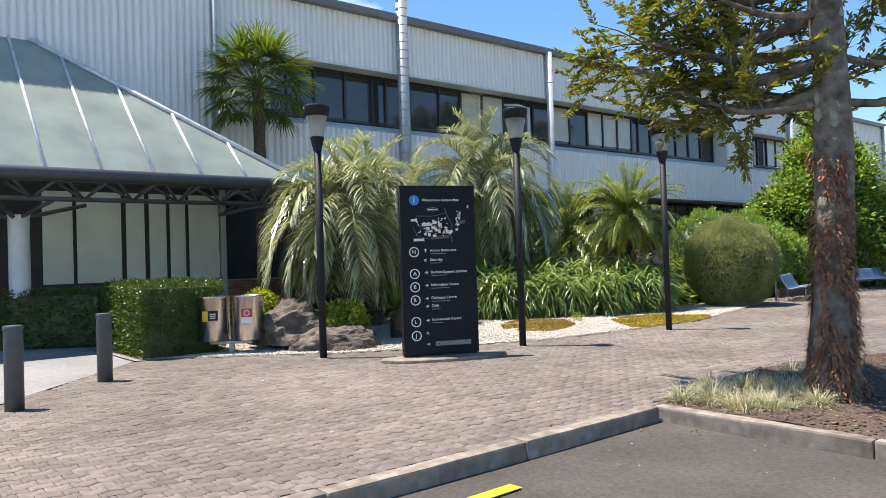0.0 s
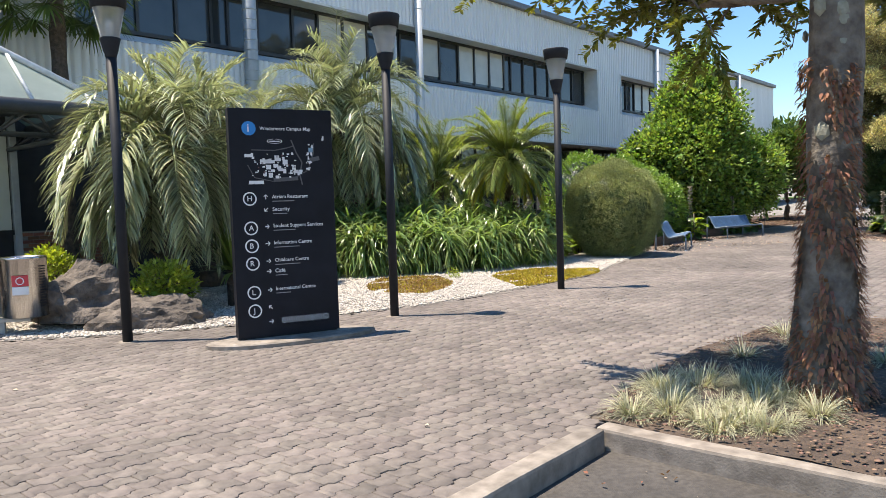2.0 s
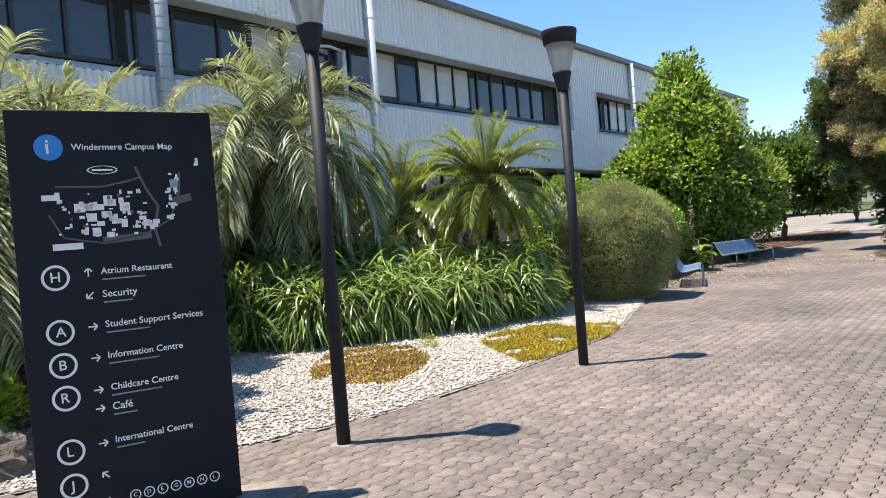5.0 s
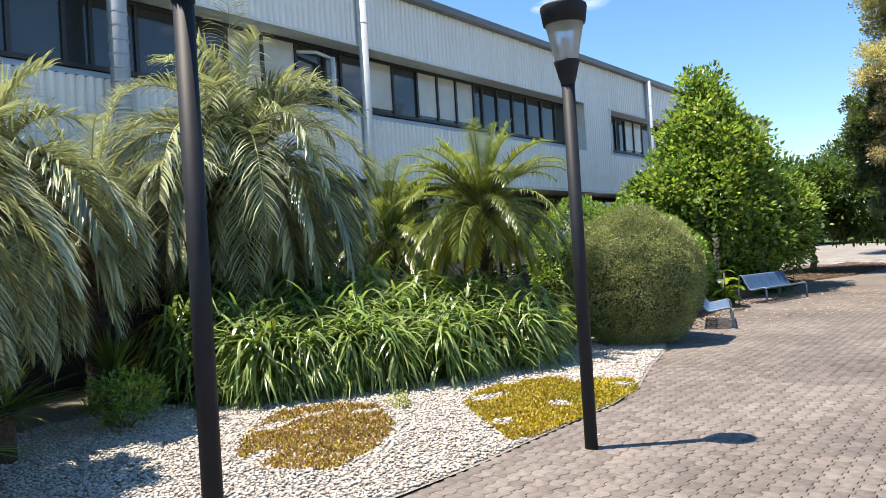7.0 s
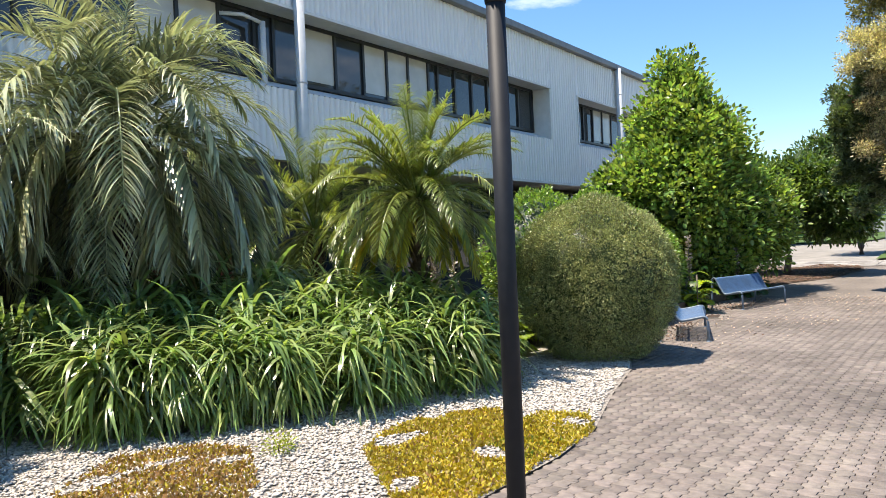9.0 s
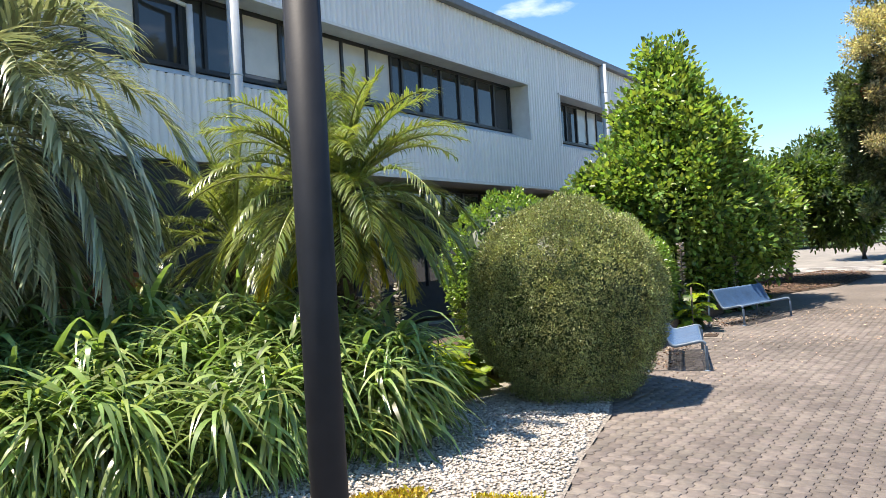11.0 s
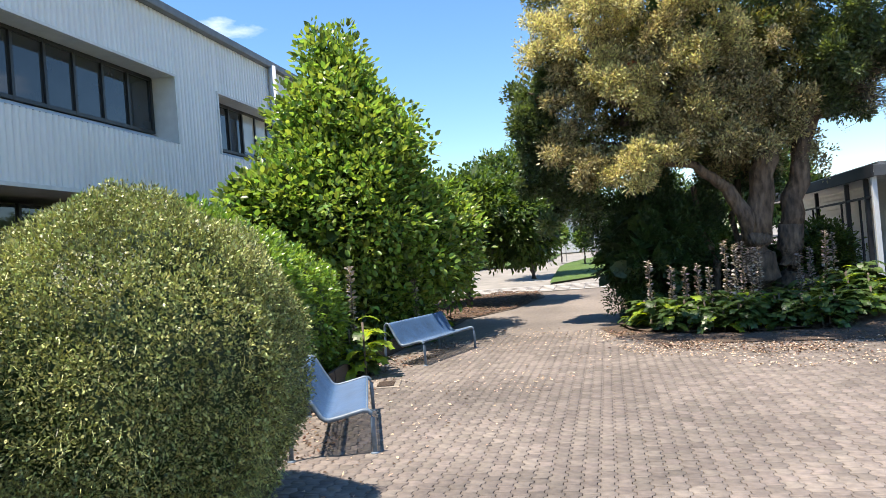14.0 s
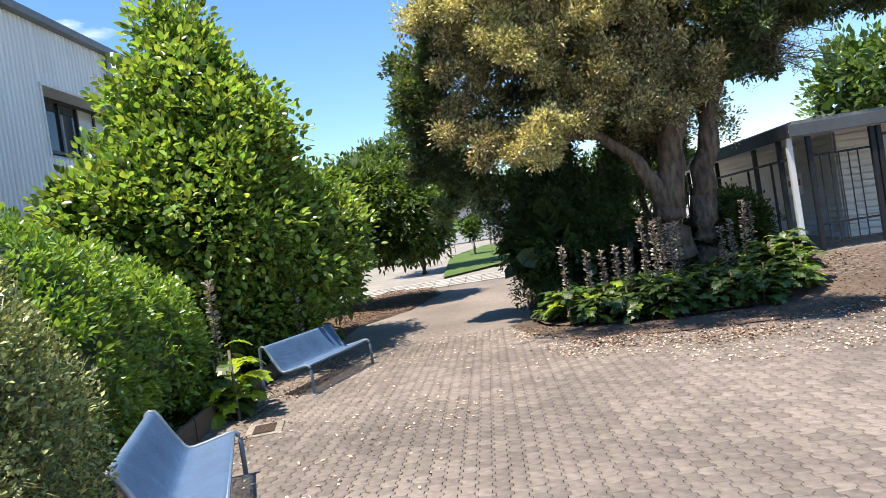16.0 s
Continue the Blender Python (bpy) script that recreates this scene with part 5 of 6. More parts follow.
KHAKI = [((-0.8, 4.2, 4.05), (0.65, 0.7, 0.7), 200), ((-0.6, 4.0, 5.5), (0.8, 0.8, 0.9), 280), ((-1.0, 0.95, 4.4), (0.8, 0.85, 0.75), 300), ((-0.9, 0.4, 3.7), (0.7, 0.7, 0.5), 170), ((-0.7, 2.6, 5.9), (1.0, 1.2, 1.1), 330), ((-0.9, 0.1, 5.1), (0.7, 0.7, 0.8), 220), ((-0.9, 3.5, 3.4), (0.6, 0.6, 0.5), 130),
         ((-0.6, -0.5, 4.2), (0.7, 0.7, 0.6), 180), ((-0.8, 2.0, 4.3), (0.7, 0.9, 0.6), 200), ((0.5, -0.9, 3.7), (0.8, 0.9, 0.8), 260), ((0.6, 0.1, 3.6), (0.8, 0.9, 0.7), 240), ((0.4, -1.5, 4.5), (0.7, 0.8, 0.6), 200)]
# first two clumps, high and forward, are unseen, added to shade the bed
OLIVE = [((-4.6, 3.2, 9.4), (2.0, 2.4, 1.0), 420), ((-5.6, 1.2, 9.7), (1.8, 2.4, 1.0), 420), ((0.6, 3.4, 8.6), (1.6, 2.0, 1.2), 420), ((1.2, 1.4, 9.2), (2.0, 2.4, 1.2), 420), ((0.2, 2.6, 5.2), (1.6, 1.9, 1.6), 520), ((0.0, 2.6, 4.0), (1.0, 1.5, 0.7), 300), ((0.1, 0.3, 4.6), (1.2, 1.3, 1.1), 330), ((0.4, 1.6, 7.6), (2.2, 2.8, 1.6), 520),
         ((-0.3, -0.7, 5.6), (1.0, 1.0, 0.9), 280), ((0.6, 0.8, 5.6), (1.6, 2.2, 1.4), 420)]
DARK = [((-0.6, -5.6, 5.7), (1.3, 1.2, 0.7), 460), ((-0.4, -6.8, 5.5), (1.2, 1.1, 0.7), 380), ((-1.0, -4.8, 6.5), (1.5, 1.6, 0.8), 460), ((-0.9, -7.4, 6.6), (1.4, 1.5, 0.9), 420), ((-0.2, 5.1, 4.0), (0.6, 0.5, 1.1), 320), ((-0.2, 5.0, 5.2), (0.65, 0.55, 0.9), 300), ((-0.5, -1.6, 5.3), (1.0, 1.0, 0.9), 380), ((-0.5, -2.7, 5.5), (1.3, 1.2, 0.9), 480), ((-0.7, -4.2, 5.6), (1.3, 1.2, 0.8), 420), ((0.6, -2.4, 8.9), (2.0, 2.6, 1.2), 420), ((0.3, -1.0, 7.6), (2.2, 3.0, 1.6), 600),
        ((-0.3, -2.0, 4.3), (0.5, 0.5, 0.35), 110), ((0.3, 4.3, 2.8), (0.8, 0.8, 0.8), 200), ((0.6, -2.6, 7.0), (1.6, 2.4, 1.2), 420), ((1.2, 1.6, 2.9), (1.0, 1.3, 1.0), 380), ((1.4, 0.2, 3.3), (0.9, 1.0, 0.8), 260)]
for blobs, m, per, lf in ((GOLD, "leaf_gold", 30, 0.075), (KHAKI, "leaf_khaki", 24, 0.08), (OLIVE, "leaf_olive", 24, 0.09), (DARK, "leaf_coast", 26, 0.095)):
    ch = []
    for k, (c, r, n) in enumerate(blobs):
        c = (c[0], c[1] - 0.45, c[2])
        subs = [(c, r, n)] if min(r) > 1.2 else [(np.array(c) + rng.uniform(-0.8, 0.8, 3) * r, np.array(r) * rng.uniform(0.2, 0.46), n // 10) for _ in range(14)]
        for j, (c2, r2, n2) in enumerate(subs):
            p, d = shell_points(n2, c2, r2, lump=0.35, low=-0.95, inner=0.4, seed=k * 1.9 + j)
            ch.append(clumps(p, 0.17, per, lf, lf * 0.45, outward=d, out=0.6, up=0.2))
    crown("crown", ch, m, poh)
# middle of the crown filled with leaves coloured dark like shade
p, d = shell_points(1100, (0.5, 0.8, 6.2), (1.4, 3.4, 1.8), inner=0.2, low=-1)
crown("inner_foliage", leaves(p, d + rng.normal(size=d.shape), 0.3, 0.2), "leaf_deep", poh)
# thin open spray hanging over the verandah
bm = bmesh.new()
ends = []
for k in range(9):
    a = np.array((-0.5, -2.4, 4.9)) + rng.normal(size=3) * 0.15
    q = np.array((-0.7 + 0.3 * rng.normal(), -2.6 - 1.5 * rng.random(), 3.5 + 1.1 * rng.random()))
    limb(bm, a, q, 0.02, 0.008, 0.25, 7, 5)
    for j in range(9):
        m0 = a + (q - a) * (0.3 + 0.7 * rng.random())
        e = m0 + rng.normal(size=3) * (0.3, 0.32, 0.2)
        limb(bm, m0, e, 0.007, 0.003, 0.25, 4, 4)
        ends += [e, (m0 + e) / 2]
part("twig_spray", bm, "twig", poh)
crown("thin_spray", clumps(np.array(ends), 0.1, 13, 0.045, 0.02), "leaf_khaki", poh)
for q in ((-1.75, 2.2, 5.4), (-1.45, -3.1, 5.5), (-0.75, 4.35, 5.1)):
    p = np.array([q])
    crown("red_flower", clumps(p, 0.09, 40, 0.08, 0.012), "leaf_red", poh, "small crimson flower head")

# dark shrub leaning over the path at the big tree's foot
shr = plant("dark_shrub", 34.5, 6.75, "dense dark green shrub leaning over the path", "shrub", z=0.1)
ch = []
for c, r, n in (((0, -0.2, 1.6), (1.2, 1.3, 1.5), 700), ((0.2, 0.5, 2.2), (1.0, 0.9, 1.0), 350), ((0.1, -0.9, 2.1), (1.0, 0.9, 1.0), 350), ((-0.2, 0.2, 0.6), (0.9, 0.8, 0.7), 200)):
    p, d = shell_points(n, c, r, lump=0.2, inner=0.6)
    p[:, 2] = np.maximum(p[:, 2], 0.08)
    ch.append(clumps(p, 0.2, 16, 0.085, 0.03, outward=d, out=0.7))
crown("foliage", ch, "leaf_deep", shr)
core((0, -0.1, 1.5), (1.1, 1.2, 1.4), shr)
bm = bmesh.new()
for k in range(4):
    limb(bm, (0.1 * k - 0.2, -0.1 * k, -0.1), (0.2 * k - 0.4, 0.3 * k - 0.5, 1.6), 0.05, 0.02)
part("stem", bm, "bark", shr)
shr2 = plant("green_bush", 34.6, 2.75, "leafy green bush before the fence", "bush", z=0.6)
p, d = shell_points(330, (0, 0, 0.75), (0.85, 0.8, 0.75), lump=0.2, inner=0.6)
crown("foliage", clumps(p, 0.16, 14, 0.08, 0.035, outward=d), "leaf_hedge", shr2)
core((0, 0, 0.7), (0.7, 0.7, 0.6), shr2)


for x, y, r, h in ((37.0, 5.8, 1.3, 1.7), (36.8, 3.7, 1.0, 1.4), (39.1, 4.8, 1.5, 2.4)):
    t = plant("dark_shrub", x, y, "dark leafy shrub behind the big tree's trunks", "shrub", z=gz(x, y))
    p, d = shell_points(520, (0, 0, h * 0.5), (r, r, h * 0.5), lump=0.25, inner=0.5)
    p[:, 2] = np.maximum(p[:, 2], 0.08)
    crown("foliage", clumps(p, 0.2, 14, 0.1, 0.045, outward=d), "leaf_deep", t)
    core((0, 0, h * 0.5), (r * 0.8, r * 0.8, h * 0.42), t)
    bm = bmesh.new()
    limb(bm, (0, 0, -0.1), (0, 0.1, h * 0.5), 0.05, 0.02)
    part("stem", bm, "bark", t)


# acanthus: lobed leaves and pale flower spikes
def lobed(base, way, size, gen=rng):
    """Broad lobed leaves: a row of paired lobes down an arching rib."""
    ch = []
    n = len(base)
    way = unit(way)
    side = unit(np.cross(way, np.tile((0, 0, 1.0), (n, 1))) + 1e-4)
    p, d = base.copy(), way.copy()
    steps = 6
    for i in range(steps):
        q = p + d * (size / steps)[:, None]
        w = size * (0.30 * math.sin(math.pi * (0.18 + 0.75 * i / steps)))
        for s in (-1, 1):
            a = p
            b2 = p + side * (s * w)[:, None] * 0.8 + d * (size * 0.02)[:, None] + np.array((0, 0, 0.05)) * size[:, None]
            c = q + side * (s * w)[:, None] + d * (size * 0.06)[:, None]
            v = np.stack([a, b2, c, q], 1).reshape(-1, 3)
            ch.append((v, np.arange(4 * n).reshape(n, 4)))
        d = unit(d + np.array((0, 0, -0.24)))
        p = q
    return ch


def acanthus_bed(name, pts, label, size=0.5, lime=0.3, spikes=(), h=0.25, per=9):
    c = pts.mean(0)
    t = plant(name, c[0], c[1], label, "plant")
    z0 = gz(c[0], c[1])
    base = np.array([(x - c[0], y - c[1], gz(x, y) - z0) for x, y in pts])
    hh = h * (0.5 + rng.random(len(base)))
    B = np.repeat(base, per, 0)
    a = rng.random(len(B)) * 2 * math.pi
    W = np.stack([np.cos(a), np.sin(a), 0.15 + 0.95 * rng.random(len(B))], 1)
    B = B + np.stack([np.cos(a) * 0.08, np.sin(a) * 0.08, np.repeat(hh, per) * (0.35 + 0.65 * rng.random(len(B)))], 1)
    S = size * (0.65 + 0.6 * rng.random(len(B)))
    mask = rng.random(len(B)) < lime
    for sel, m in ((~mask, "acanthus"), (mask, "acanthus_lime")):
        if sel.any():
            crown("leaves", lobed(B[sel], W[sel], S[sel]), m, t)
    bm = bmesh.new()
    for q, k in zip(base, hh):
        tube(bm, [q + (0, 0, -0.05), q + (0, 0, k + 0.02)], 0.02, 5)
    tagged(part("stem", bm, "twig", t), kind="stuff")
    for x, y, ht in spikes:
        z = gz(x, y) - z0
        n = int(ht * 90)
        s = 0.35 + 0.65 * rng.random(n)
        aa = rng.random(n) * 2 * math.pi
        lean = 0.08 * rng.normal()
        P = np.stack([x - c[0] + 0.02 * np.cos(aa) + lean * s, y - c[1] + 0.02 * np.sin(aa), z + s * ht], 1)
        Wd = np.stack([np.cos(aa), np.sin(aa), 0.3 * np.ones(n)], 1)
        v, f = leaves(P, Wd, 0.07, 0.035)
        crown("flower_spike", (v, f), "spike", t, "tall pale flower spike")
        bm = bmesh.new()
        tube(bm, [(x - c[0], y - c[1], z), (x - c[0] + lean * 0.5, y - c[1], z + ht * 0.5), (x - c[0] + lean, y - c[1], z + ht)], 0.012, 6)
        part("spike_stem", bm, "twig", t)
    return t


acanthus_bed("acanthus_bed", scatter([(33.0, 7.3), (32.0, 7.05), (31.2, 6.1), (30.9, 5.1), (30.8, 3.9), (31.2, 2.7), (32.8, 2.4), (33.7, 4.0), (33.7, 6.6)], 19),
             "mass of dark lobed acanthus leaves with pale flower spikes", 0.34, 0.12,
             [(x - 1.25, y + 0.1, h) for x, y, h in [(33.3, 6.75, 1.5), (33.4, 6.3, 1.35), (33.6, 6.0, 1.3), (33.4, 5.75, 1.35), (33.6, 5.5, 1.25), (33.9, 5.1, 1.8), (33.7, 4.95, 1.7), (34.0, 4.75, 1.75), (33.8, 4.6, 1.6), (34.1, 4.4, 1.6), (33.6, 3.7, 1.35), (33.9, 3.4, 1.4),
              (34.6, 2.95, 1.55), (34.7, 2.75, 1.4)]], 0.44, 17)
acanthus_bed("acanthus_bed", scatter([(27.4, 11.75), (28.3, 11.9), (28.4, 12.25), (27.4, 12.1)], 34), "lime and green acanthus clump beside the bench", 0.4, 0.4, [(28.15, 12.15, 1.9)], 0.62, 14)
acanthus_bed("acanthus_bed", scatter([(31.4, 12.3), (34.2, 12.0), (34.2, 12.9), (31.4, 13.0)], 10), "dark acanthus leaves along the bed's edge", 0.5, 0.15, [(31.9, 12.0, 1.5), (33.9, 12.4, 1.8), (34.8, 12.3, 1.7), (36.4, 12.2, 1.6)], 0.25, 8)
acanthus_bed("acanthus_bed", scatter([(18.9, 12.3), (20.2, 12.8), (21.8, 12.6), (22.2, 13.6), (20.6, 14.6), (18.9, 14.2)], 15), "bright lime acanthus beside the round bush", 0.5, 0.75,
             [(19.9, 13.9, 1.9), (20.1, 14.1, 1.75), (19.5, 13.9, 1.4), (19.3, 14.1, 1.3), (20.5, 14.3, 2.1), (20.3, 13.8, 1.6), (19.1, 14.0, 1.2)], 0.35, 8)
acanthus_bed("acanthus_bed", scatter([(21.4, 11.7), (22.4, 11.6), (23.0, 12.2), (22.0, 12.6)], 10), "small lime-green leaves behind the bench", 0.35, 0.6, [], 0.1, 7)


# feather palms
def feather_palm(name, x, y, crown_z, label, n_frond, length, m_main, m_low, trunk_r, leaflet=0.5, droop=1.5, pairs=46, lw=0.022, low_share=0.25, seed=1, lean=(0, 0)):
    g = np.random.default_rng(seed)
    t = plant(name, x, y, label, "palm")
    bm = bmesh.new()
    zs = np.linspace(-0.05, crown_z, 16)
    tube(bm, [(lean[0] * s, lean[1] * s, z) for s, z in zip(np.linspace(0, 1, 16), zs)], [trunk_r * (1.15 if i % 2 else 0.92) for i in range(16)], 12)
    part("trunk", bm, "palm_trunk", t)
    bm = bmesh.new()
    for i in range(70):
        a = i * 2.4
        z = crown_z * (0.25 + 0.75 * i / 70)
        px, py = lean[0] * z / crown_z, lean[1] * z / crown_z
        tube(bm, [(px + math.cos(a) * trunk_r * 0.8, py + math.sin(a) * trunk_r * 0.8, z - 0.06), (px + math.cos(a) * trunk_r * 1.6, py + math.sin(a) * trunk_r * 1.6, z + 0.12)], [0.035, 0.012], 5)
    part("trunk_boot", bm, "palm_trunk", t)
    green, low, ribs = [], [], bmesh.new()
    top = np.array((lean[0], lean[1], crown_z))
    for i in range(n_frond):
        s = (i + 0.5) / n_frond
        az = i * 2.39996 + g.normal() * 0.15
        el = radians(84 - 112 * s ** 0.95) + g.normal() * 0.08
        d = np.array((math.cos(az) * math.cos(el), math.sin(az) * math.cos(el), math.sin(el)))
        L = length * (0.85 + 0.3 * g.random()) * (0.8 + 0.3 * math.sin(math.pi * min(1, s * 1.2)))
        p = top + d * trunk_r * 0.7
        seg = 12
        pts, ways = [p.copy()], [d.copy()]
        for k in range(seg):
            u = (k + 1) / seg
            d = d + np.array((0, 0, -1.0)) * droop / seg * (0.35 + 1.3 * u) * (0.55 + 0.6 * abs(math.cos(el)))
            d /= np.linalg.norm(d)
            p = p + d * L / seg
            p[2] = max(p[2], 0.12)
            pts.append(p.copy())
            ways.append(d.copy())
        tube(ribs, pts, [0.022 - 0.017 * k / seg for k in range(seg + 1)], 5, cap=False)
        P, Wy = np.array(pts), np.array(ways)
        u = np.linspace(0.16, 0.995, pairs)
        idx = u * seg
        k0 = np.minimum(idx.astype(int), seg - 1)
        fr = (idx - k0)[:, None]
        B = P[k0] * (1 - fr) + P[k0 + 1] * fr
        D = unit(Wy[k0])
        side = unit(np.cross(D, np.tile((0, 0, 1.0), (pairs, 1))) + 1e-4)
        nrm = np.cross(side, D)
        ll = leaflet * np.sin(np.pi * (0.13 + 0.8 * u)) ** 0.6
        for sg in (-1, 1):
            w = side * sg * 0.7 + D * 0.75 + nrm * (0.3 + 0.1 * g.normal(size=(pairs, 1))) + g.normal(size=(pairs, 3)) * 0.07
            (low if s > 1 - low_share else green).append(strips(B, w, ll * (0.85 + 0.3 * g.random(pairs)), lw, 4, 0.7 + 0.8 * g.random(pairs)))
    part("frond_ribs", ribs, m_main, t)
    crown("fronds", green, m_main, t)
    if low:
        crown("lower_fronds", low, m_low, t)
    return t


feather_palm("feather_palm", 8.75, 12.9, 2.45, "grey-green jelly palm with long drooping feather fronds", 66, 2.1, "frond_grey", "frond_grey", 0.22, 0.66, 3.1, 48, 0.036, 0.2, 3)
feather_palm("feather_palm", 10.9, 15.3, 2.7, "grey-green jelly palm arching over the pebbles", 66, 2.3, "frond_grey", "frond_grey", 0.24, 0.7, 3.1, 50, 0.036, 0.2, 4)
feather_palm("feather_palm", 15.35, 16.15, 3.55, "big grey-green jelly palm with arching fronds", 84, 2.9, "frond_grey", "frond_grey", 0.26, 0.74, 3.2, 54, 0.04, 0.15, 5)
feather_palm("feather_palm", 18.27, 12.95, 2.6, "small date palm with green and yellowing feather fronds", 80, 1.75, "frond_green", "frond_yellow", 0.11, 0.36, 1.5, 56, 0.021, 0.16, 6)
feather_palm("feather_palm", 19.6, 16.6, 2.3, "green feather palm behind the strap leaves", 44, 2.2, "frond_green", "frond_green", 0.14, 0.45, 1.5, 56, 0.026, 0.2, 8)
feather_palm("feather_palm", 12.9, 16.6, 2.6, "shaded feather palm close to the wall", 28, 2.3, "frond_grey", "frond_grey", 0.2, 0.5, 1.7, 40, 0.022, 0.2, 9)

# tall fan palm
fp = plant("fan_palm", 9.35, 18.3, "tall fan palm with a dark shaggy crown against the wall", "palm")
bm = bmesh.new()
tube(bm, [(0, 0, z) for z in np.linspace(-0.05, 6.45, 14)], [0.15 + 0.02 * (i % 2) for i in range(14)], 12)
part("trunk", bm, "palm_trunk", fp)
ch, rb = [], bmesh.new()
for i in range(44):
    s = (i + 0.5) / 44
    az, el = i * 2.39996, radians(80 - 120 * s)
    d = np.array((math.cos(az) * math.cos(el), math.sin(az) * math.cos(el), math.sin(el)))
    a = np.array((0, 0, 6.45))
    tip = a + d * 1.05
    tube(rb, [a, tip], [0.018, 0.01], 5, cap=False)
    side = np.cross(d, (0, 0, 1.0))
    side /= max(1e-6, np.linalg.norm(side))
    ang = np.linspace(-1.9, 1.9, 30)
    W = d[None] * np.cos(ang)[:, None] + side[None] * np.sin(ang)[:, None] + rng.normal(size=(30, 3)) * 0.05
    ch.append(strips(np.tile(tip, (30, 1)), W, 0.85, 0.055, 4, 0.7))
part("stalk", rb, "fan", fp)
crown("fan_crown", ch, "fan", fp)
# stiff rosette under the first palm
for x, y, s in ((9.3, 12.0, 1.0), (10.4, 13.6, 0.9), (12.4, 15.2, 0.8)):
    t = plant("yucca_rosette", x, y, "dark green stiff sword-leaved rosette in the shade", "plant")
    n = 70
    a, e = rng.random(n) * 2 * math.pi, rng.uniform(0.05, 1.4, n)
    W = np.stack([np.cos(a) * np.cos(e), np.sin(a) * np.cos(e), np.sin(e)], 1)
    crown("sword_leaves", strips(np.tile((0, 0, 0.55 * s), (n, 1)) + W * 0.08, W, 0.95 * s, 0.055, 5, 0.5), "fan", t)
    bm = bmesh.new()
    tube(bm, [(0, 0, -0.05), (0, 0, 0.6 * s)], 0.13, 10)
    part("stem", bm, "palm_trunk", t)

# strap-leaved border: clumps that share a few meshes
AGA = [(13.1, 14.9), (13.4, 13.8), (14.1, 13.1), (15.1, 12.4), (16.4, 11.6), (17.6, 11.3), (18.1, 11.6), (18.3, 12.3), (18.2, 13.4), (17.9, 14.6), (17.0, 15.6), (14.4, 16.0)]
variants = []
for k in range(6):
    n = 92
    a = rng.random(n) * 2 * math.pi
    e = rng.uniform(-0.15, 0.9, n)
    W = np.stack([np.cos(a) * np.cos(e), np.sin(a) * np.cos(e), np.sin(e)], 1)
    h = rng.uniform(0.12, 0.7, n)
    B = np.stack([0.05 * np.cos(a), 0.05 * np.sin(a), h], 1)
    v, f = strips(B, W, rng.uniform(0.34, 0.66, n), rng.uniform(0.028, 0.046, n), 6, rng.uniform(0.9, 2.9, n))
    v[:, 2] = np.maximum(v[:, 2], 0.015)
    me = raw("strap_clump", v, f)
    me.materials.append(M["strap"])
    variants.append(me)
pts = scatter(AGA, 17)
for i, (x, y) in enumerate(pts[:290]):
    depth = min(1.0, max(0.0, (y - (21.2 - 0.56 * x) + 0.2) / 2.6))
    o = new("strap_leaf_clump", variants[i % 6])
    s = 1.1 + 0.35 * rng.random() + 0.38 * depth
    o.matrix_basis = pose(x, y, -0.01, rng.uniform(-16, 16), rng.uniform(-16, 16), rng.uniform(0, 360)) @ Matrix.Diagonal((s, s, s * (1 + 0.25 * depth), 1))
    tagged(o, "clump of arching green strap leaves in the border", "plant", "clumps in the strap-leaved border")

# sedum mats
def mat_plant(name, outline, parts, label):
    c = np.mean(outline, 0)
    t = plant(name, c[0], c[1], label, "ground cover")
    for m, dens, sub in parts:
        p = scatter(sub or outline, dens)
        k = np.array([noise.noise((x * 2.1, y * 2.1, 7)) for x, y in p])
        p = p[k > -0.36]
        P = np.column_stack([p - c, np.abs(rng.normal(size=len(p))) * 0.015 + 0.006])
        W = np.column_stack([rng.normal(size=(len(p), 2)) * 0.8, np.ones(len(p))])
        tagged(crown("sprig_cover", leaves(P, W, 0.042, 0.022), m, t), kind="stuff")
    return t


mat_plant("sedum_mat", [(11.7, 11.4), (11.6, 10.7), (11.85, 10.15), (12.5, 10.3), (13.35, 10.75), (14.1, 11.8), (13.95, 12.4), (13.3, 12.75), (12.3, 12.1)], [("sedum_rust", 1900, None), ("sedum_gold", 600, None)], "thin rust-brown sedum mat on the pebbles")
mat_plant("sedum_mat", [(13.4, 9.3), (13.6, 9.16), (14.6, 9.1), (15.5, 9.2), (16.6, 10.1), (16.5, 10.7), (15.8, 11.1), (15.2, 11.05), (14.6, 10.8)], [("sedum_gold", 3900, None), ("sedum_rust", 900, None)], "golden sedum mat spilling to the paving")
mat_plant("sedum_mat", [(15.2, 9.12), (16.2, 9.2), (16.8, 9.55), (16.6, 10.2), (15.5, 10.2)], [("sedum_gold", 3000, None), ("sedum_lime", 1400, [(14.9, 9.25), (15.7, 9.25), (15.6, 9.9), (15.0, 9.8)])], "bright yellow-green sedum mat by the lamp")


# small shrubs among the rocks
def small_shrub(x, y, r, m, label, z=0.0, n=150, lf=0.07):
    t = plant("small_shrub", x, y, label, "shrub", z=z)
    p, d = shell_points(n, (0, 0, r * 0.8), (r, r, r * 0.75), lump=0.25, inner=0.5)
    crown("foliage", clumps(p, 0.09, 9, lf, lf * 0.5, outward=d, up=0.4), m, t)
    bm = bmesh.new()
    for k in range(5):
        limb(bm, (0, 0, -0.1), tuple(p[k * 7] * 0.8), 0.014, 0.005, 0.1, 4, 5)
    part("stem", bm, "twig", t)


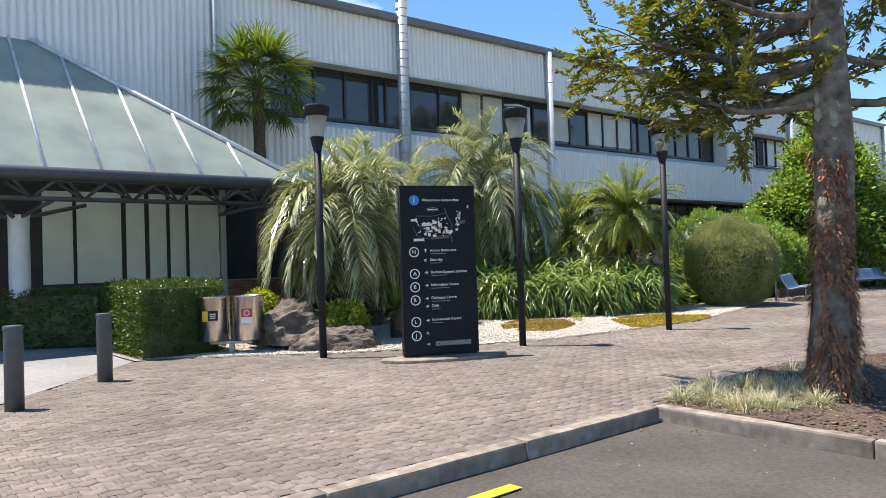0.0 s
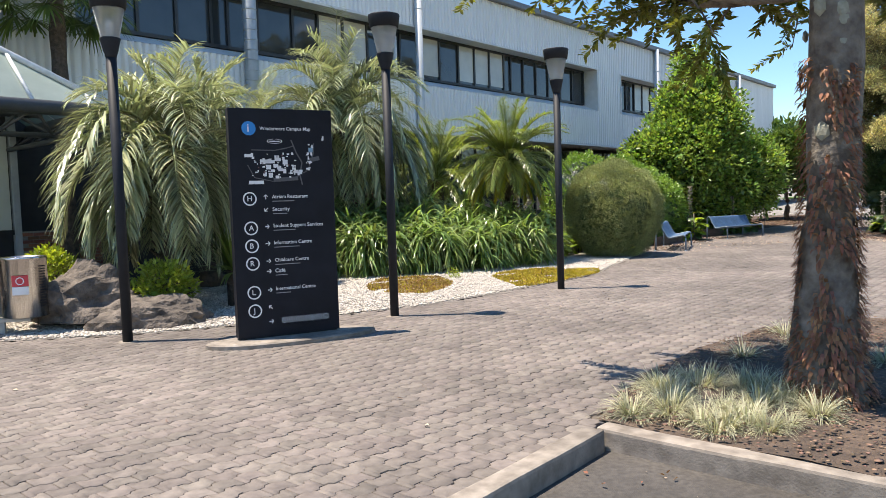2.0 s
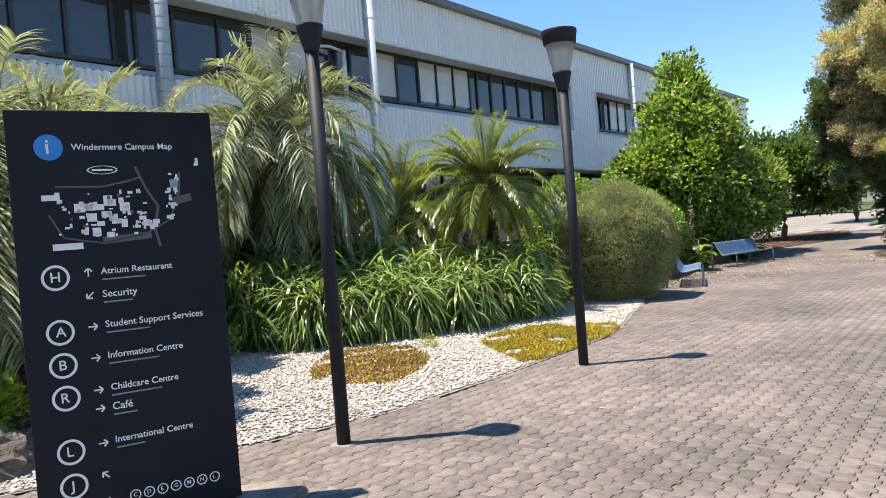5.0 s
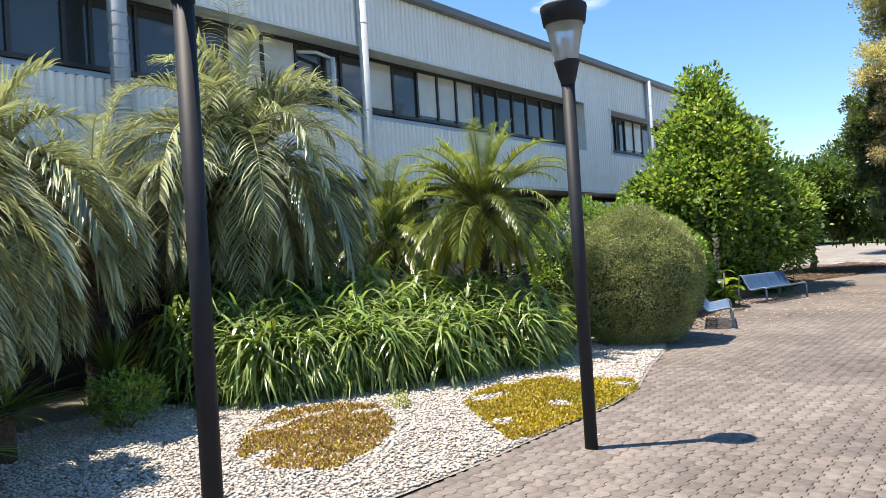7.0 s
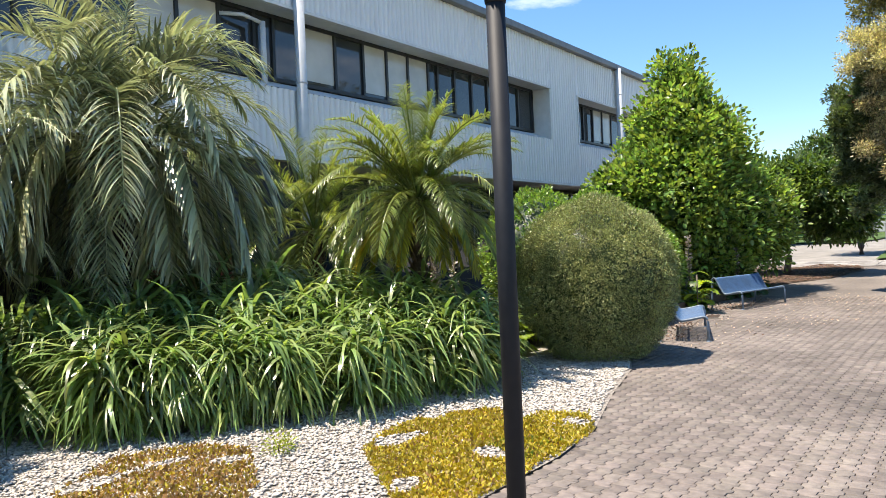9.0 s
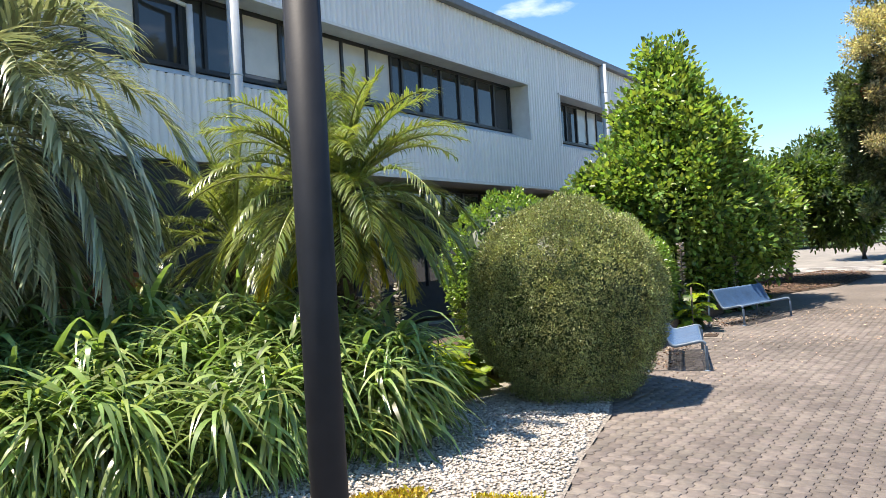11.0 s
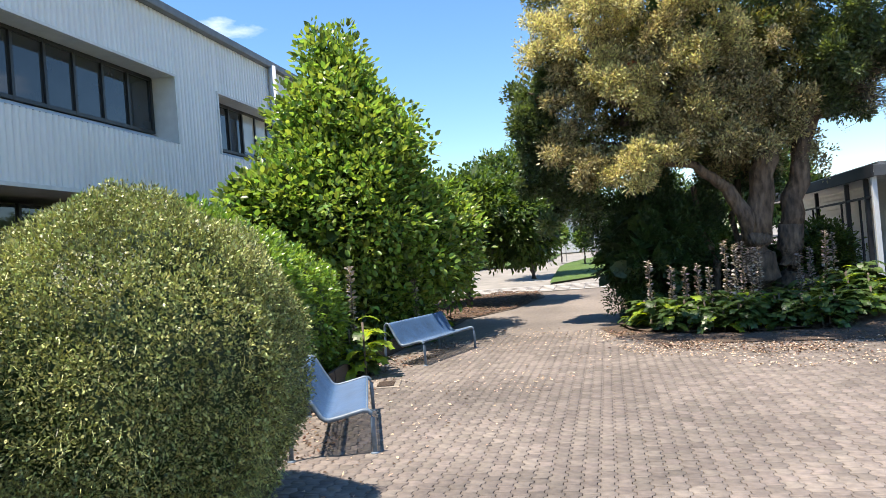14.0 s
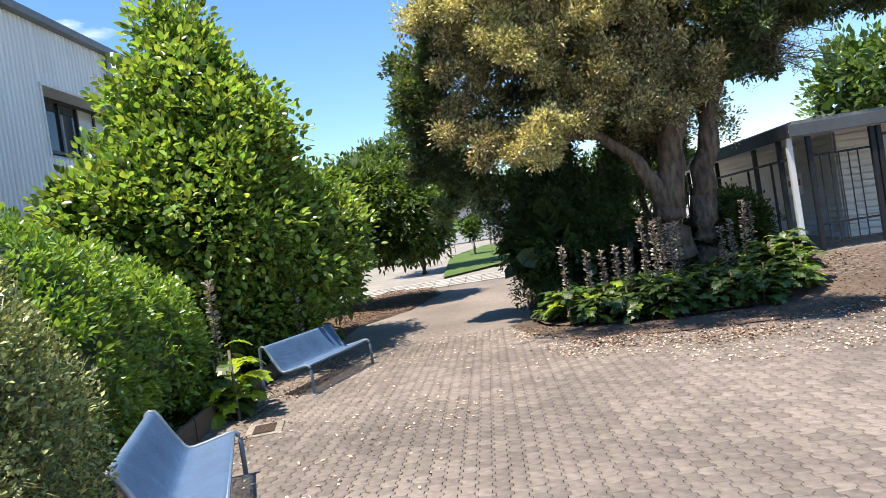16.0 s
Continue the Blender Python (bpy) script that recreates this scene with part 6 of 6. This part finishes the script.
small_shrub(7.95, 11.75, 0.44, "lime_shrub", "low lime-green shrub behind the boulder", 0.15, 230)
small_shrub(7.0, 13.3, 0.33, "lime_shrub", "pale green shrub on the big boulder", 0.55, 120)
small_shrub(11.9, 13.9, 0.42, "leaf_dome", "small fresh green shrub on the shaded pebbles", 0.05, 190, 0.06)
small_shrub(14.2, 11.5, 0.14, "lime_shrub", "tiny weed in the pebbles", -0.03, 30, 0.04)

# clipped box hedges at the canopy
def box_hedge(m, s, label):
    t = thing("clipped_hedge", m, label, "hedge", "box hedges by the canopy")
    n = int(420 * (s[0] * s[1] + 2 * s[2] * (s[0] + s[1])))
    q = rng.random((n, 3))
    fc = rng.choice(5, n, p=np.array([s[0] * s[1], s[1] * s[2], s[1] * s[2], s[0] * s[2], s[0] * s[2]]) / (s[0] * s[1] + 2 * s[1] * s[2] + 2 * s[0] * s[2]))
    P = (q - (0.5, 0.5, 0)) * s
    D = np.zeros((n, 3))
    for k, (ax, val, sg) in enumerate(((2, s[2], 1), (0, -s[0] / 2, -1), (0, s[0] / 2, 1), (1, -s[1] / 2, -1), (1, s[1] / 2, 1))):
        P[fc == k, ax] = val
        D[fc == k, ax] = sg
    P += D * (rng.normal(size=(n, 1)) * 0.025)
    crown("foliage", clumps(P, 0.05, 4, 0.05, 0.028, outward=D, out=0.8), "leaf_hedge", t)
    # block inside the leaves, its shade put into the dark green
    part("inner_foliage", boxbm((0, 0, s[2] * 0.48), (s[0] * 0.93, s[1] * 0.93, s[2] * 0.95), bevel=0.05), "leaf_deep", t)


box_hedge(pose(5.25, 14.0, 0), (1.35, 2.7, 1.27), "clipped box-shaped hedge beside the bins")
box_hedge(pose(4.0, 17.0, 0, 0, 0, -38), (2.4, 0.9, 1.15), "low clipped hedge under the canopy's edge")

# island tree: mossy trunk, whorled limbs, flat leaved sprays, dead creeper
kt = plant("island_tree", 8.42, 3.02, "tall tree with mottled trunk, whorled limbs and flat spiny sprays", "tree", z=0.0)
bm = bmesh.new()
hs = np.linspace(-0.1, 9.0, 22)
tube(bm, [(0.05 * math.sin(z * 0.8) + 0.02 * z, 0.03 * math.cos(z), z) for z in hs], [0.19 + 0.13 * math.exp(-max(0, z) * 2.2) - 0.007 * max(0, z) for z in hs], 20)
for q in bm.verts:
    q.co.x += 0.03 * noise.noise(q.co * 2.2)
    q.co.y += 0.03 * noise.noise(q.co * 2.2 + Vector((5, 0, 0)))
part("trunk", bm, "kauri_bark", kt)
for _ in range(44):
    bm = bmesh.new()
    z, a = rng.uniform(1.4, 5.5), rng.random() * 2 * math.pi
    r = 0.193 - 0.007 * z
    bmesh.ops.create_icosphere(bm, subdivisions=1, radius=1, matrix=Matrix.Translation((0.05 * math.sin(z * 0.8) + 0.02 * z + r * math.cos(a), r * math.sin(a), z)) @ Matrix.Rotation(a, 4, 'Z') @ Matrix.Diagonal((0.02, rng.uniform(0.03, 0.08), rng.uniform(0.03, 0.09), 1)))
    part("lichen_patch", bm, "lichen", kt)
limbs, sprays_b, sprays_w = bmesh.new(), [], []
def branch(a, b2, r, n_spray, spread):
    a, b2 = np.array(a, float), np.array(b2, float)
    sag = np.array((0, 0, -0.10 * np.linalg.norm(b2 - a)))
    pts = [a + (b2 - a) * s + sag * math.sin(math.pi * min(1, s * 1.1)) for s in np.linspace(0, 1, 9)]
    tube(limbs, pts, [r * (1 - 0.8 * s) for s in np.linspace(0, 1, 9)], 8)
    for k in range(n_spray):
        s = 0.35 + 0.65 * rng.random()
        q = a + (b2 - a) * s + sag * math.sin(math.pi * min(1, s * 1.1))
        w = unit(((b2 - a) * 0.5 / np.linalg.norm(b2 - a) + rng.normal(size=3) * np.array((1, 1, 0.45)))[None])[0]
        e = q + w * spread * (0.5 + rng.random())
        tube(limbs, [q, (q + e) / 2 + (0, 0, 0.03), e], [0.012, 0.008, 0.004], 5, cap=False)
        for j in range(3):
            o = q + (e - q) * (0.35 + 0.3 * j)
            ww = unit((w + rng.normal(size=3) * 0.5)[None])[0]
            m = 22
            u = np.linspace(0, 1, m)
            Bq = o + ww * 0.42 * u[:, None]
            sd = np.cross(ww, (0, 0, 1.0))
            for sg in (-1, 1):
                sprays_b.append(Bq)
                sprays_w.append(sd * sg * 0.9 + ww * 0.55 + rng.normal(size=(m, 3)) * 0.22)


for z, az, L, n in ((3.0, 165, 2.6, 4), (3.1, 135, 2.9, 30), (3.2, 100, 2.2, 16), (3.6, 150, 3.0, 30), (3.9, 190, 2.7, 5), (4.3, 120, 3.0, 30), (4.6, 150, 3.2, 30), (3.3, 20, 2.4, 8), (3.5, -20, 2.6, 8), (3.0, -60, 2.4, 7),
                    (4.0, 60, 2.6, 14), (4.4, 0, 2.6, 12), (5.0, 140, 2.8, 30), (5.2, 80, 2.6, 24), (5.2, 200, 2.6, 10), (5.6, 30, 2.6, 22), (5.8, -40, 2.6, 22), (6.2, 120, 2.4, 24), (6.4, 250, 2.4, 12), (7.0, 60, 2.0, 20), (7.4, 170, 2.0, 12), (8.2, 300, 1.6, 18), (8.6, 90, 1.4, 16), (3.4, 150, 3.6, 26), (3.9, 125, 3.4, 24)):
    a = radians(az - 38 if 90 < az < 210 else az)
    L *= 0.60 if 90 < az < 210 else 0.74
    n = int(n * 0.55) + 2
    branch((0.05, 0, z), (math.cos(a) * L, math.sin(a) * L, z + 0.25 + 0.12 * (z - 3) * (L / 2.5)), 0.085 if n > 10 else 0.05, n, 0.55)
part("branchwork", limbs, "kauri_bark", kt)
B, W = np.concatenate(sprays_b), np.concatenate(sprays_w)
crown("leaf_sprays", leaves(B, W, 0.085, 0.028), "leaf_kauri", kt)
n = 3600
z = rng.random(n) ** 1.3 * 2.5
a = rng.random(n) * 2 * math.pi
r = 0.19 + 0.13 * np.exp(-z * 2.2)
P = np.stack([r * np.cos(a) + 0.02 * z, r * np.sin(a), z], 1)
W = np.stack([np.cos(a), np.sin(a), rng.normal(size=n) * 0.9 - 0.3], 1)
patch = np.array([noise.noise((math.cos(q) * 1.4, math.sin(q) * 1.4, k * 1.7)) + 0.55 * math.exp(-2.5 * k) for q, k in zip(a, z)]) > -0.12
P, W = P[patch], W[patch]
crown("dead_creeper", strips(P, W, 0.075, 0.026, 3, 1.8), "dead", kt, "dry rust-brown creeper leaves on the trunk")

# blue-grey tufts on the island
tuft = []
for k in range(4):
    n = 170
    a, e = rng.random(n) * 2 * math.pi, rng.uniform(0.2, 1.4, n)
    W = np.stack([np.cos(a) * np.cos(e), np.sin(a) * np.cos(e), np.sin(e)], 1)
    v, f = strips(np.stack([0.05 * np.cos(a), 0.05 * np.sin(a), np.zeros(n)], 1), W, rng.uniform(0.14, 0.27, n), 0.006, 4, rng.uniform(0.8, 1.8, n))
    me = raw("fescue_tuft", v, f)
    me.materials.append(M["fescue"])
    tuft.append(me)
for i, (x, y) in enumerate(scatter([(7.15, 4.0), (7.1, 3.2), (7.9, 2.9), (8.4, 3.3), (8.6, 4.1), (8.1, 4.2)], 34)):
    o = new("grass_tuft", tuft[i % 4])
    s = 0.7 + 0.5 * rng.random()
    o.matrix_basis = pose(x, y, 0.02, 0, 0, rng.uniform(0, 360)) @ Matrix.Diagonal((s, s, s, 1))
    tagged(o, "dry blue-grey fescue tuft on the mulch", "grass tuft", "fescue tufts on the island")
for i, (x, y) in enumerate(((9.5, 4.0), (10.2, 3.7), (10.8, 4.0), (9.9, 2.9))):
    o = new("grass_tuft", tuft[i % 4])
    o.matrix_basis = pose(x, y, 0.02, 0, 0, 70 * i) @ Matrix.Diagonal((1.2, 1.2, 1.0, 1))
    tagged(o, "dry blue-grey fescue tuft in the tree's shade", "grass tuft", "fescue tufts on the island")

# ---------------------------------------------------------------- loose stuff
def pebbles(name, outline, per, s0, s1, material, label, category, z=0.01, flat=0.6):
    p = scatter(outline, per)
    n = len(p)
    bm = bmesh.new()
    bmesh.ops.create_icosphere(bm, subdivisions=1, radius=1)
    bm.verts.ensure_lookup_table()
    t = np.array([q.co[:] for q in bm.verts])
    f = np.array([[q.index for q in fc.verts] for fc in bm.faces])
    bm.free()
    if per > 350:
        t = np.array([(1, 0, 0), (-1, 0, 0), (0, 1, 0), (0, -1, 0), (0, 0, 1), (0, 0, -1)], float)
        f = np.array([(0, 2, 4), (2, 1, 4), (1, 3, 4), (3, 0, 4), (2, 0, 5), (1, 2, 5), (3, 1, 5), (0, 3, 5)])
    s = rng.uniform(s0, s1, (n, 1, 1)) * np.concatenate([rng.uniform(0.7, 1.3, (n, 1, 2)), rng.uniform(0.5, 1.0, (n, 1, 1)) * flat], 2)
    a = rng.random(n) * 2 * math.pi
    v = t[None] * s * (1 + 0.25 * rng.normal(size=(n, len(t), 1)))
    x = v[..., 0] * np.cos(a)[:, None] - v[..., 1] * np.sin(a)[:, None]
    y = v[..., 0] * np.sin(a)[:, None] + v[..., 1] * np.cos(a)[:, None]
    zz = np.array([gz(px, py) for px, py in p])
    v = np.stack([x + p[:, :1], y + p[:, 1:], v[..., 2] + z + zz[:, None] + rng.random((n, 1)) * 0.012], 2).reshape(-1, 3)
    f = (f[None] + (np.arange(n) * len(t))[:, None, None]).reshape(-1, f.shape[1])
    return tagged(put(name, raw(name, v, f), material), label, category, kind="stuff")


NEAR_GRAVEL = [(4.5, 12.75), (5.3, 12.3), (6.4, 11.35), (7.2, 10.66), (9.4, 9.66), (10.85, 9.24), (12.5, 9.14), (13.7, 9.16), (15.3, 9.16), (16.3, 9.29), (18.0, 9.85), (19.7, 10.3), (20.9, 10.8), (21.5, 11.6), (19.5, 12.4),
               (18.0, 11.9), (15.0, 12.9), (14.0, 14.5), (11.5, 15.2), (9.0, 14.2), (6.5, 13.9), (4.8, 14.0)]
pebbles("white_pebbles", NEAR_GRAVEL, 1150, 0.013, 0.03, "gravel", "loose white pebbles of the planted bed", "pebbles")
pebbles("bark_chips", [(22.6, 12.0), (28.5, 12.45), (33.5, 11.95), (36.5, 11.85), (38.5, 10.7), (41.5, 10.0), (43.9, 10.4), (44.8, 12), (40, 14), (30, 13.6), (22.6, 13.4)], 160, 0.015, 0.05, "chip", "brown bark chips of the back bed", "bark chips", 0.03, 0.3)
pebbles("bark_chips_island", ISLAND, 340, 0.006, 0.02, "chip", "brown leaf litter and chips under the tree", "leaf litter", 0.05, 0.25)


def litter(name, outline, per, size, material, label, lift=0.012):
    p = scatter(outline, per)
    k = np.array([noise.noise((x * 0.7, y * 0.7, 2)) for x, y in p])
    p = p[rng.random(len(p)) < np.clip(0.55 + k, 0.1, 1)]
    P = np.column_stack([p, [gz(x, y) + lift for x, y in p]])
    W = np.column_stack([rng.normal(size=(len(p), 2)), np.abs(rng.normal(size=len(p))) * 0.18])
    v, f = leaves(P, W, size, size * 0.5)
    v[:, 2] = np.maximum(v[:, 2], 0.006 if lift > 0 else -0.108)
    return tagged(put(name, raw(name, v, f), material), label, "leaf litter", kind="stuff")


litter("fallen_petals", [(20.5, 10.6), (22.5, 9.0), (26, 8.6), (30, 6.0), (33, 7.8), (34, 9.6), (33, 11.8), (28, 12.1), (24.5, 11.8)], 34, 0.05, "petal", "scattered pale fallen petals on the paving")
litter("fallen_petals_bed", [(32.4, 8.0), (30.8, 7.9), (28.6, 7.3), (26.8, 5.6), (26.2, 2.0), (29.8, 1.6), (29.4, 4.0), (30.0, 6.6)], 240, 0.05, "petal", "drift of pale fallen petals before the tree bed")
litter("leaf_litter_bed", MULCH_TWO, 330, 0.055, "chip", "brown leaf litter round the tree bed")
litter("leaf_litter_bench", [(21.6, 10.8), (23.0, 10.6), (25.5, 11.2), (28.0, 11.2), (31.5, 11.0), (33.5, 11.8), (28.5, 12.3), (25, 11.9), (22.4, 11.8)], 260, 0.05, "chip", "dry leaves gathered under the benches")
litter("asphalt_grit", [(1.5, -0.5), (6.6, -0.5), (6.7, 3.7), (2.5, 3.5)], 10, 0.02, "petal", "pale grit and bits on the asphalt", -0.105)
litter("leaf_litter_kerb", [(6.0, 3.9), (6.6, 3.2), (6.75, 3.9)], 90, 0.05, "dead", "dry leaves in the parking bay's corner", -0.10)
litter("fallen_leaves", [(3, 4.4), (9, 5.0), (14, 7.8), (20, 9.6), (13, 8.6), (9, 8.0), (5, 9.5)], 1.0, 0.05, "petal", "a few dry leaves on the paving")

# ---------------------------------------------------------------- paving stones
PU, PV = 0.168, 0.135     # along and across
def paver_outline(s):
    """A stone with stepped wavy long sides that lock into its neighbours."""
    a = 0.014
    top = [(-0.5, -a * s), (-0.30, -a * s), (-0.20, a * s), (0.20, a * s), (0.30, -a * s), (0.5, -a * s)]
    up = [(u * PU, PV / 2 + w) for u, w in top]
    dn = [(u * PU, -PV / 2 + w) for u, w in top]
    ring = dn + up[::-1]
    return [(x - math.copysign(0.0025, x) if abs(x) > 0.4 * PU else x, y - math.copysign(0.003, y)) for x, y in ring]


ring, ring_odd = paver_outline(1), paver_outline(-1)
nr = len(ring)
pts_of = lambda rg: np.array([(x, y, -0.02) for x, y in rg] + [(x, y, 0.0) for x, y in rg] + [(x * 0.96, y * 0.95, 0.004) for x, y in rg])
pt, pt_odd = pts_of(ring), pts_of(ring_odd)
pf = [(r * nr + k, r * nr + (k + 1) % nr, (r + 1) * nr + (k + 1) % nr, (r + 1) * nr + k) for r in range(2) for k in range(nr)]
top0 = 2 * nr
pf += [(top0 + k, top0 + k + 1, top0 + nr - 2 - k, top0 + nr - 1 - k) for k in range(5)]
pf = np.array(pf)
PAVED = [(-8, 3.80), (7.0, 4.16), (8.2, 4.42), (9.6, 4.52), (11.0, 4.32), (12.3, 3.62), (12.6, 2.0), (11.8, -1.5), (33, -1.5), (33, 11.9), (31.5, 12.2), (28.5, 12.35), (25, 11.95), (22.6, 11.9), (21.6, 11.6), (20.9, 10.75), (19.7, 10.25), (18.0, 9.8),
         (16.3, 9.25), (15.3, 9.12), (13.7, 9.12), (12.5, 9.1), (10.85, 9.2), (9.4, 9.62), (7.2, 10.62), (6.4, 11.3), (5.3, 12.25), (4.4, 12.7), (1.96, 9.6), (0.6, 7.95), (-8, 7.4)]
grid = []
ny, nx = int(14.5 / PV), int(42 / PU)
jj, ii = np.meshgrid(np.arange(ny), np.arange(nx), indexing="ij")
px = -8 + (ii + 0.5 * (jj % 2)) * PU
py = -1.5 + jj * PV
pp = np.column_stack([px.ravel(), py.ravel()])
odd = (jj.ravel() % 2).astype(bool)
ok = inside(pp, PAVED)
pp, odd = pp[ok], odd[ok]
tilt = rng.normal(size=(len(pp), 2)) * 0.010
lift = rng.normal(size=len(pp)) * 0.0014
near = (pp[:, 0] > 6.3) & (pp[:, 0] < 8.3) & (pp[:, 1] > 6.0) & (pp[:, 1] < 9.4)
sel = np.where(near)[0][:300]
rest = np.setdiff1d(np.arange(len(pp)), sel)
v = np.where(odd[rest, None, None], pt_odd[None], pt[None])
hgt = np.array([gz(a, c) if a > 31.4 else 0.0 for a, c in pp])
v[..., 2] += hgt[rest, None] + lift[rest, None] + v[..., 0] * tilt[rest, :1] + v[..., 1] * tilt[rest, 1:]
v[..., 0] += pp[rest, :1]
v[..., 1] += pp[rest, 1:]
f = (pf[None] + (np.arange(len(rest)) * len(pt))[:, None, None]).reshape(-1, 4)
tagged(put("paving_stones", raw("paving_stones", v.reshape(-1, 3), f), "paver", paving), "interlocking brown-grey paving stones", kind="stuff")
pme, pme_odd = raw("paving_stone", pt, pf), raw("paving_stone", pt_odd, pf)
pme.materials.append(M["paver_piece"])
pme_odd.materials.append(M["paver_piece"])
for k in sel:
    o = new("paving_stone", pme_odd if odd[k] else pme)
    o.parent = paving
    o.matrix_basis = pose(pp[k, 0], pp[k, 1], lift[k], math.degrees(tilt[k, 1]), -math.degrees(tilt[k, 0]), 0)
